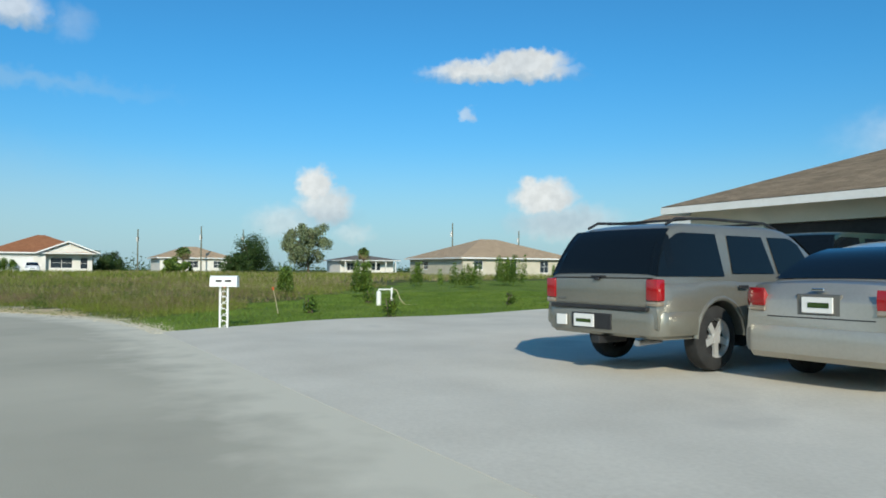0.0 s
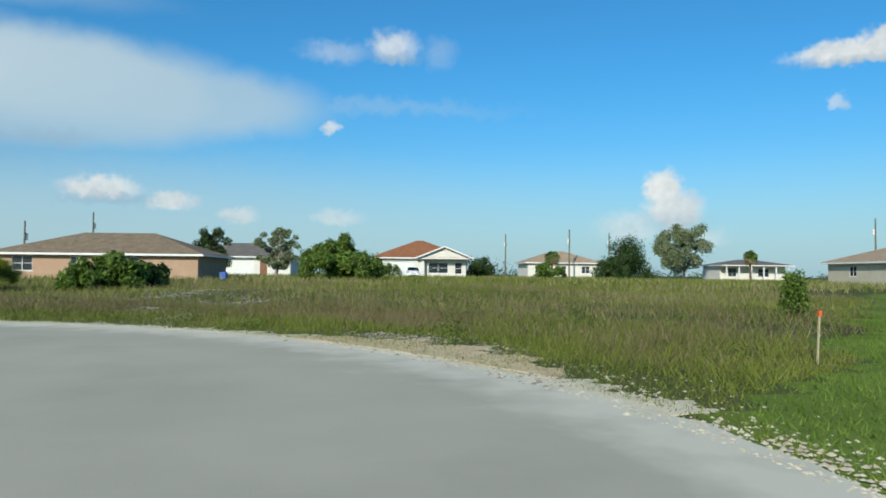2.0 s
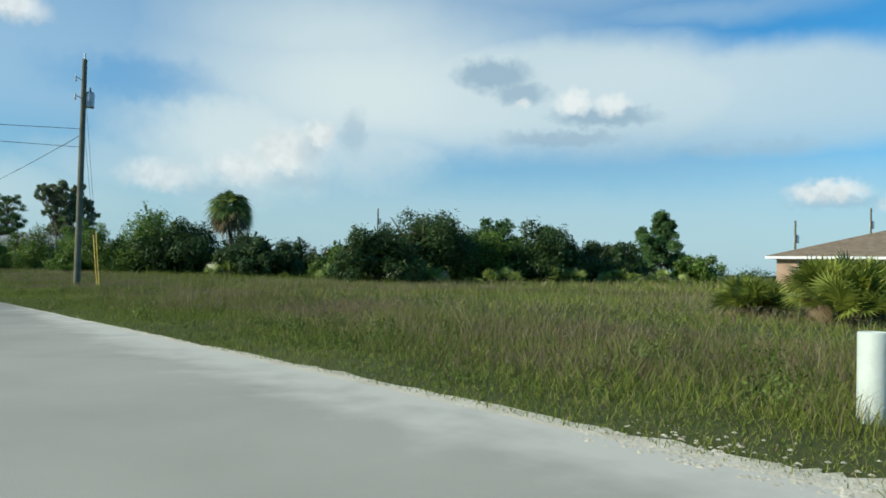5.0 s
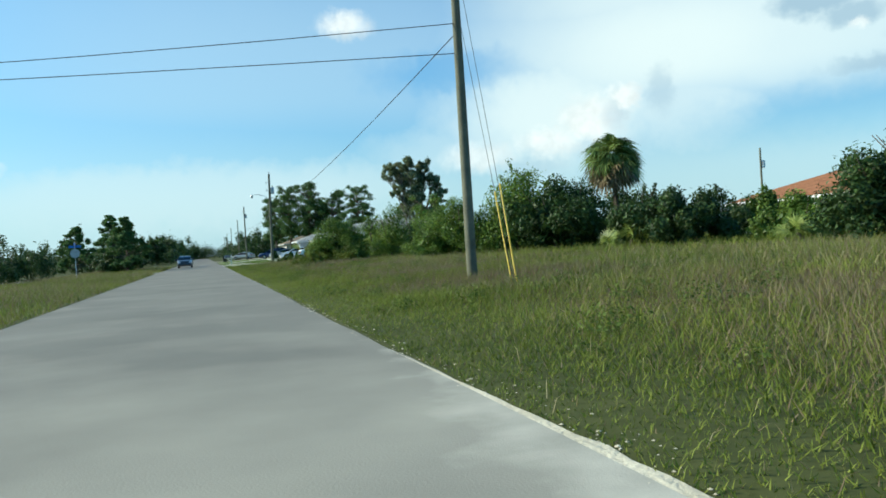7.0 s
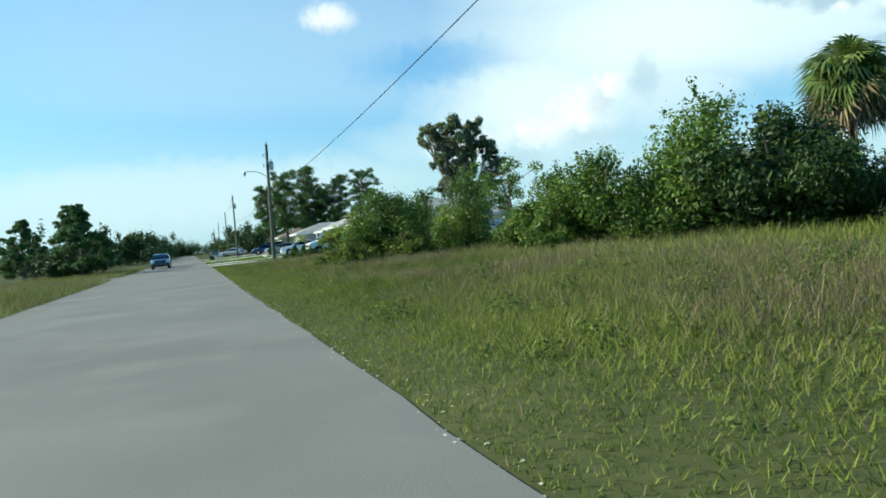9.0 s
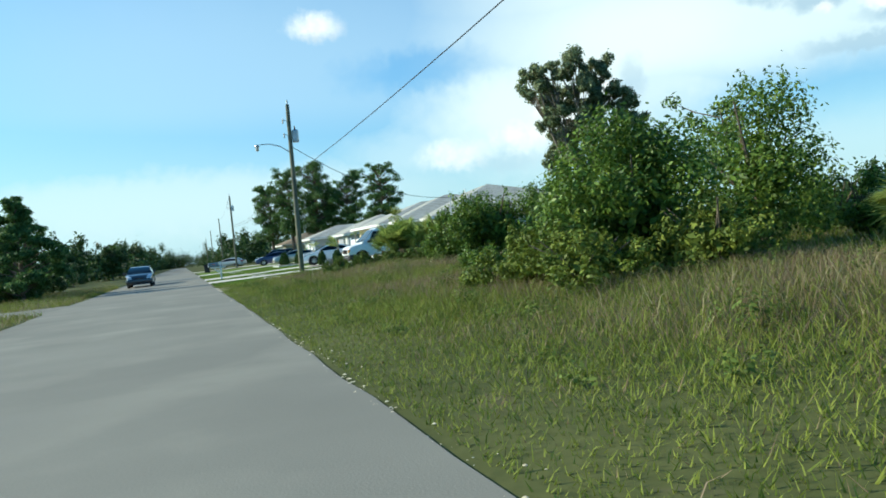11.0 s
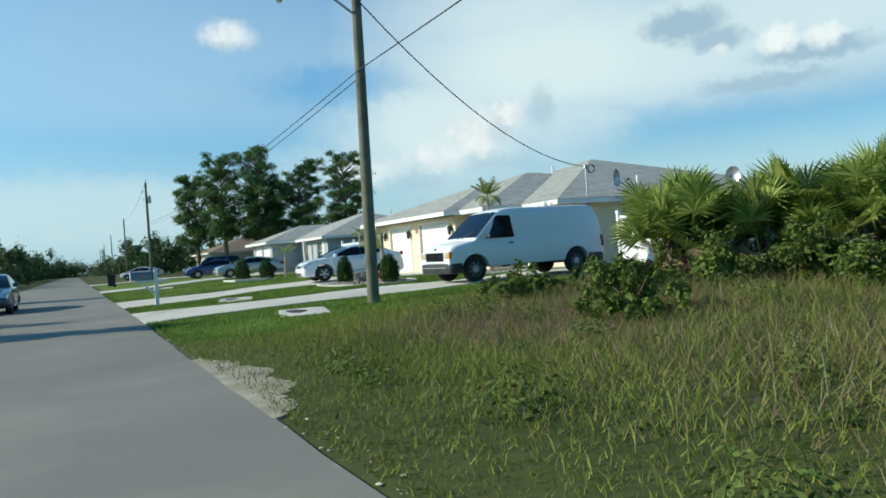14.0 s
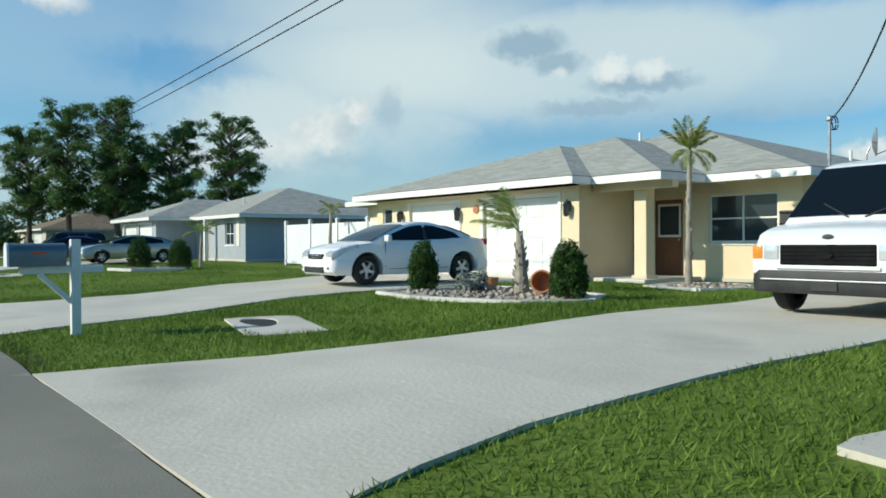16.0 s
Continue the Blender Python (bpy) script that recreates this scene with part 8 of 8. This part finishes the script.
def culvert(x, y, az):
    """Concrete mitred end of a pipe under the driveway, sunk in the verge."""
    c = thing("culvert_end", pose(x, y, hz(x, y), 0, 0, az), "pale concrete culvert end with the shade of its pipe mouth painted dark", "culvert", "culvert ends")
    ring = [math.radians(a) for a in range(0, 360, 15)]

    def slab_edge(k, z):
        pts = []
        for a in ring:
            f = k / max(abs(math.cos(a)) / 0.52, abs(math.sin(a)) / 0.98)
            pts.append((f * math.cos(a), f * math.sin(a), z if z < 0 else 0.028 + 0.02 * f * math.sin(a)))
        return pts

    def mouth(k, z):
        pts = [(-0.12 + 0.33 * k * math.cos(a) * (0.75 + 0.25 * math.sin(a)), 0.30 + 0.50 * k * math.sin(a)) for a in ring]
        return [(p, q, 0.028 + 0.02 * q + z) for p, q in pts]
    part("apron", Geo().loft([slab_edge(1.0, -0.4), slab_edge(1.0, 0), mouth(1.0, 0.003), mouth(0.97, -0.006), mouth(0.92, -0.018)], True, True), concrete, c)
    # the hollow is shallow; a flat dark disc paints the shade of a deep pipe
    part("mouth_shade", Geo().loft([mouth(0.92, -0.017), mouth(0.92, -0.010)]), shade_dark, c)


culvert(4.45, 118.6, -12)
culvert(4.6, 127.2, -14)
culvert(4.5, 148.3, -12)

# planted bed between the two driveways
bed = [(8.3, 130.2), (8.0, 128.6), (8.6, 126.6), (9.6, 125.9), (10.8, 126.6), (11.3, 128.2), (11.2, 129.8), (9.8, 130.5)]
zb = hz(9.6, 128.2)


def garden_bed(outline, z, label):
    b = thing("garden_bed", pose(outline[0][0], outline[0][1], z), label, "garden bed", "garden beds")
    o = [(x - outline[0][0], y - outline[0][1]) for x, y in outline]
    fine = between(o + [o[0]], 41)[:-1]
    cx, cy = sum(p[0] for p in o) / len(o), sum(p[1] for p in o) / len(o)
    part("gravel_base", Geo().prism([(cx + (x - cx) * 0.97, cy + (y - cy) * 0.97) for x, y in fine], -0.15, 0.05), stone, b)
    n = len(fine)
    for i in range(n):
        p, q = Vector((*fine[i], 0)), Vector((*fine[(i + 1) % n], 0))
        d = (q - p).normalized()
        nrm = Vector((-d.y, d.x, 0)) * 0.07
        a, c = p + d * 0.002, q - d * 0.002
        part("edging_block", Geo().loft([[a - nrm + Vector((0, 0, -0.1)), a + nrm + Vector((0, 0, -0.1)), a + nrm * 0.8 + Vector((0, 0, 0.075)), a - nrm * 0.8 + Vector((0, 0, 0.075))], [c - nrm + Vector((0, 0, -0.1)), c + nrm + Vector((0, 0, -0.1)), c + nrm * 0.8 + Vector((0, 0, 0.075)), c - nrm * 0.8 + Vector((0, 0, 0.075))]]), pale_concrete, b)
    r = np.random.default_rng(5)
    g = Geo()
    for _ in range(260):
        a, q = r.random() * 6.28, math.sqrt(r.random()) * 0.85
        k = fine[int(a / 6.29 * n)]
        x, y, s = cx + (k[0] - cx) * q, cy + (k[1] - cy) * q, 0.03 + 0.05 * r.random()
        g.loft([[(x + s * math.cos(t) * w, y + s * 0.8 * math.sin(t) * w, 0.05 + h * s) for t in np.linspace(0, 6.28, 6, endpoint=False)] for w, h in ((0.7, -0.3), (1.0, 0.25), (0.45, 0.7))])
    tagged(part("gravel_fill", g, stone, b), kind="stuff")


garden_bed(bed, zb, "planted bed of stones with a pale concrete edging")
garden_bed([(8.0, 148.5), (8.3, 146.4), (9.8, 146.0), (10.8, 147.4), (10.2, 149.0)], hz(9.4, 147.5), "planted bed before the grey house with pale edging")
garden_bed([(13.4, 127.6), (13.2, 126.2), (14.6, 125.6), (15.4, 126.6), (15.0, 127.8)], hz(14.4, 126.8), "small stone bed by the porch")


def cone_shrub(x, y, h, w, label):
    r = np.random.default_rng(int(x * 31 + y * 7))
    b = thing("clipped_shrub", pose(x, y, hz(x, y) + 0.04), label, "shrub", "clipped shrubs")
    part("branchwork", branch_geo(r, h * 0.7, w * 0.25, 5, 0.02), bark, b)
    c, s = [], []
    for k in np.linspace(0.12, 0.92, 9):
        n = 7 if k < 0.75 else 3
        rr = w / 2 * math.sin(min(1, (1 - k) * 1.5 + 0.12) * math.pi / 2) * 0.72
        for i in range(n):
            a = 2 * math.pi * i / n + r.random()
            c.append((math.cos(a) * rr, math.sin(a) * rr, h * k))
            s.append(w * 0.17)
    v, f = leaf_cloud(c, np.array(s), 7500, 0.028, r, long=2.4)
    part("crown", fast_mesh("crown", v, f, leaf_hedge), None, b)


cone_shrub(9.35, 130.1, 1.0, 0.62, "dark green clipped shrub at the bed's edge")
cone_shrub(9.75, 126.5, 0.95, 0.66, "dark green clipped shrub at the bed's edge")
cone_shrub(9.0, 148.0, 1.2, 0.9, "dark green clipped shrub by the far bed")
cone_shrub(10.2, 146.9, 1.1, 0.9, "dark green clipped shrub by the far bed")
cone_shrub(13.9, 130.0, 0.7, 0.4, "small shrub beside the garage door")


def feather_palm(x, y, h, trunk_r, fronds, length, label, mat, lean=0.1, droop=0.9, seed=0, face=0.0, span=6.28, boot=1.25, rises=(0.3, 1.3), hanging=0):
    """A slim ornamental palm with feathered, arching fronds."""
    r = np.random.default_rng(seed)
    b = thing("ornamental_palm", pose(x, y, hz(x, y)), label, "palm tree", "ornamental palms")
    rings = [(lean * k * k, 0.0, h * k) for k in np.linspace(0, 1, 12)]
    g = Geo().tube([(0, 0, -0.15)] + rings[1:], [trunk_r * (boot - (boot - 0.8) * i / 11) * (1.0 if i % 2 else 0.9) for i in range(12)], 12)
    # stubs of old leaf stalks
    for i in range(int(h * (26 if boot > 1.8 else 8))):
        k, a = 0.08 + 0.9 * r.random(), 2.4 * i
        q = trunk_r * (boot - (boot - 0.8) * k)
        c, sn, z0 = math.cos(a), math.sin(a), h * k
        g.tube([(lean * k * k + c * q * 0.7, sn * q * 0.7, z0 - 0.03), (lean * k * k + c * q * 1.12, sn * q * 1.12, z0 + 0.03), (lean * k * k + c * q * 1.3, sn * q * 1.3, z0 + 0.075)], [0.022, 0.02, 0.008], 5)
    part("trunk", g, bark_pale, b)
    V, F, live = [], [], 0
    for i in range(fronds + hanging):
        a = face + span * ((i + 0.5) / fronds - 0.5) + 0.35 * (r.random() - 0.5)
        rise = rises[0] + (rises[1] - rises[0]) * ((i * 0.618) % 1.0)
        bend = droop * (0.8 + 0.4 * r.random())
        if i == fronds:
            live = len(F)
        if i >= fronds:
            a, rise, bend = 2.3 * i, 0.35 * r.random(), 1.7
        d, s = Vector((math.cos(a), math.sin(a), 0)), Vector((-math.sin(a), math.cos(a), 0))
        size = length * (0.85 + 0.3 * r.random())
        pts, p = [], Vector((lean, 0, h - 0.03))
        for k in range(15):
            pts.append(p.copy())
            e = rise - bend * (k / 14) ** 1.4
            p = p + (d * math.cos(e) + Vector((0, 0, math.sin(e)))) * size / 14
        for j in range(14):
            p, q = pts[j], pts[j + 1]
            way = (q - p).normalized()
            n = len(V)
            w = 0.011 * (1 - 0.06 * j)
            V += [p - s * w, p + s * w, q + s * w, q - s * w]
            F.append((n, n + 1, n + 2, n + 3))
            if j < 2:
                continue
            L = size * 0.30 * math.sin(math.pi * (0.15 + 0.78 * (j - 1) / 13))
            for side in (-1, 1):
                for o in (0.1, 0.4, 0.7):
                    m0 = p.lerp(q, o)
                    out = s * side * (0.62 + 0.12 * r.normal()) + way * 0.66 + way.cross(s) * (-0.30 + 0.1 * r.normal())
                    tip = m0 + out.normalized() * L + Vector((0, 0, -0.16 * L))
                    mid = m0.lerp(tip, 0.5) + Vector((0, 0, 0.05 * L))
                    t = way * 0.010
                    n = len(V)
                    V += [m0 - t * 0.5, mid - t, tip, mid + t]
                    F.append((n, n + 1, n + 2, n + 3))
    V, F = np.array([tuple(v) for v in V]), np.array(F)
    live = live or len(F)
    part("frond_head", fast_mesh("frond_head", V[:live * 4], F[:live], mat), None, b)
    if hanging:
        part("old_fronds", fast_mesh("old_fronds", V[live * 4:], F[live:] - live * 4, frond), None, b, "drooping older fronds")


feather_palm(10.2, 128.1, 1.22, 0.085, 12, 0.95, "stout young palm with fronds swept to one side", frond, -0.05, 0.95, 3, 2.45, 2.0, 1.9, (0.55, 1.6))
feather_palm(14.1, 127.0, 2.95, 0.05, 13, 0.72, "slim palm with an upright yellow-green tuft and drooping fronds", leaf_yellow, 0.05, 0.75, 4, 0.0, 12.57, 1.7, (0.75, 1.55), 7)
feather_palm(14.9, 143.5, 2.3, 0.06, 9, 0.7, "slim palm beside the white fence", leaf_yellow, 0.05, 1.5, 5, 0.0, 6.28, 1.5, (0.3, 1.4))
feather_palm(12.0, 149.5, 1.5, 0.06, 10, 0.9, "young palm before the grey house", frond, 0.05, 1.2, 6, 0.0, 6.28, 1.5, (0.4, 1.4))
bush(9.7, 128.9, 0.9, 0.8, 0.5, "silvery low plant in the stone bed", leaf_silver, 0.035, 2200, 12, 2, "bed plants", "silver_plant")
bush(10.3, 127.6, 0.7, 0.6, 0.4, "silvery low plant in the stone bed", leaf_silver, 0.035, 1600, 10, 2, "bed plants", "silver_plant")
solid("clay_pot", Geo().lathe([(0.01, 0.0), (0.12, 0.0), (0.19, 0.32), (0.21, 0.32), (0.21, 0.38), (0.18, 0.38), (0.15, 0.1)], "z", 20).moved(Matrix.Rotation(radians(78), 4, "X")), terracotta, pose(10.0, 127.25, zb + 0.25, 0, 0, -60), "clay pot lying on its side in the bed", "pot", smooth=True)
solid("clay_pot", Geo().lathe([(0.01, 0.0), (0.1, 0.0), (0.15, 0.2), (0.16, 0.2), (0.16, 0.24), (0.13, 0.24), (0.1, 0.06)], "z", 18), terracotta, pose(10.6, 129.4, zb + 0.05), "small clay pot standing in the bed", "pot", smooth=True)

# loose limerock along the outer edge of the bend and the mound
def rubble(n, place, size, label, seed, mat=None):
    r = np.random.default_rng(seed)
    V, F = [], []
    base = np.array([(1, 0, 0), (0.3, 0.9, 0), (-0.8, 0.5, 0), (-0.7, -0.6, 0), (0.4, -0.85, 0), (0.1, 0.05, 0.7)])
    x, y = place(n, r)
    ok = (off_road(x, y) > -0.35) & clear_of_slabs(x, y)
    x, y = x[ok], y[ok]
    s = size * (0.35 + r.random(len(x)) ** 3 * 1.6)
    a = r.random(len(x)) * 6.28
    c, sn = np.cos(a), np.sin(a)
    z = np.maximum(height(x, y), np.where(off_road(x, y) < 0.1, 0.0, -1)) - 0.004
    P = np.stack([x[:, None] + s[:, None] * (base[:, 0] * c[:, None] - base[:, 1] * sn[:, None]), y[:, None] + s[:, None] * (base[:, 0] * sn[:, None] + base[:, 1] * c[:, None]), z[:, None] + s[:, None] * base[:, 2] * 0.7], -1).reshape(-1, 3)
    k = np.arange(len(x))[:, None] * 6
    f = np.concatenate([k + np.array([i, (i + 1) % 5, 5]) for i in range(5)])
    tagged(new("limerock_gravel", fast_mesh("limerock_gravel", P, f, mat or limerock)), label, "gravel", kind="stuff")


def along_bend(n, r):
    a = -math.pi / 2 + (math.pi / 2) * r.random(n) * 1.05
    rr = R_OUT - 0.25 + np.abs(r.normal(size=n)) * 0.45 * (0.5 + patchy(a * 9, a * 4, 1.0))
    return BEND[0] + rr * np.cos(a), BEND[1] + rr * np.sin(a)


def along_east(n, r):
    y = 25 + 95 * r.random(n) ** 1.6
    return EAST - 0.1 + np.abs(r.normal(size=n)) * 0.28 * (0.3 + patchy(y, y * 0.5, 0.8)), y


def on_mound(n, r):
    i = r.integers(0, len(BARE_SPOTS), n)
    spot = np.array(BARE_SPOTS)[i]
    x, y = spot[:, 0] + spot[:, 2] * 0.95 * r.normal(size=n), spot[:, 1] + spot[:, 3] * 0.95 * r.normal(size=n)
    keep = patchy(x, y, 2.1) * (0.5 + 1.0 * r.random(len(x))) > 0.40
    return x[keep], y[keep]


rubble(9000, along_bend, 0.022, "pale crushed limerock along the edge of the bend", 3)
rubble(2600, along_east, 0.013, "pale crushed limerock along the street's edge", 4)
rubble(1300, on_mound, 0.03, "pale limerock rubble on a low mound", 5)
rubble(11000, on_mound, 0.03, "sandy clods on the bare mound", 6, sand_dirt)


def sand_sheet(out, inn, label, mat):
    g = ribbon("sand", out, inn, lambda x, y: max(hz(x, y), 0.0) - 0.003 + 0.006 * float(smooth_step(-0.09, 0.03, off_road(x, y))), mat, 0.03)
    tagged(part("road_shoulder", g, mat), label, "shoulder", kind="structure")


def sand_strip():
    """Pale packed limerock along the outer edge of the bend."""
    r = np.random.default_rng(31)
    out, inn = [], []
    for i in range(300):
        a = -math.pi / 2 + 0.26 + (math.pi / 2 - 0.275) * i / 299
        o = R_OUT + 0.42 + 0.16 * math.sin(i * 0.31) + 0.10 * math.sin(i * 0.87 + 1) + 0.5 * math.exp(-((i - 100) / 40) ** 2) + 0.07 * r.normal()
        out.append((BEND[0] + o * math.cos(a), BEND[1] + o * math.sin(a)))
        inn.append((BEND[0] + (R_OUT - 0.13) * math.cos(a), BEND[1] + (R_OUT - 0.13) * math.sin(a)))
    for i in range(75):
        y = BEND[1] + 0.3 + i * 0.3
        out.append((EAST - 0.05 + (0.36 + 0.05 * r.normal()) * (1 - i / 75), y))
        inn.append((EAST - 0.09, y))
    sand_sheet(out, inn, "pale packed limerock shoulder round the bend", limerock)
    out, inn = [], []
    for i in range(70):
        a = -1.17 + 0.43 * i / 69
        swell = math.sin(math.pi * i / 69) ** 0.7
        o = R_OUT + 0.30 + swell * (1.05 + 0.3 * math.sin(i * 0.45) + 0.12 * math.sin(i * 1.3)) + 0.05 * r.normal() * swell
        n = R_OUT + 0.28 - 0.2 * swell
        out.append((BEND[0] + o * math.cos(a), BEND[1] + o * math.sin(a)))
        inn.append((BEND[0] + n * math.cos(a), BEND[1] + n * math.sin(a)))
    g = ribbon("sand", out, inn, lambda x, y: max(hz(x, y), 0.0) + 0.012, tan_sand, 0.03)
    tagged(part("sand_patch", g, tan_sand), "bare tan sand between the weeds and the shoulder", "shoulder", kind="structure")
    out, inn = [], []
    for i in range(60):
        y = 108.2 + 4.4 * i / 59
        out.append((EAST + 0.05 + 0.55 * math.sin(math.pi * i / 59) ** 0.8 * (0.85 + 0.15 * math.sin(i * 0.4)) + 0.025 * r.normal(), y))
        inn.append((EAST - 0.07, y))
    sand_sheet(out, inn, "bare sandy patch beside the asphalt", sand_dirt)


sand_strip()

# far poles and masts over the roofs
for x, y, h in ((102, -16, 8.0), (87, 52.8, 8.5), (74, 55.5, 6.4), (118, -8, 8), (82, -54, 9), (96, -78, 9), (128, -30, 9), (60, 108, 9), (95, 110, 9)):
    p = thing("utility_pole", pose(x, y, hz(x, y)), "slender far utility pole", "utility pole", "far utility poles")
    part("pole", Geo().tube([(0, 0, -0.3), (0, 0, h)], [0.14, 0.1], 8), pole_wood, p)
    part("transformer", Geo().lathe([(0.02, h - 2.3), (0.24, h - 2.3), (0.24, h - 1.5), (0.02, h - 1.4)], "z", 12, (0.3, 0, 0)), white_paint, p)
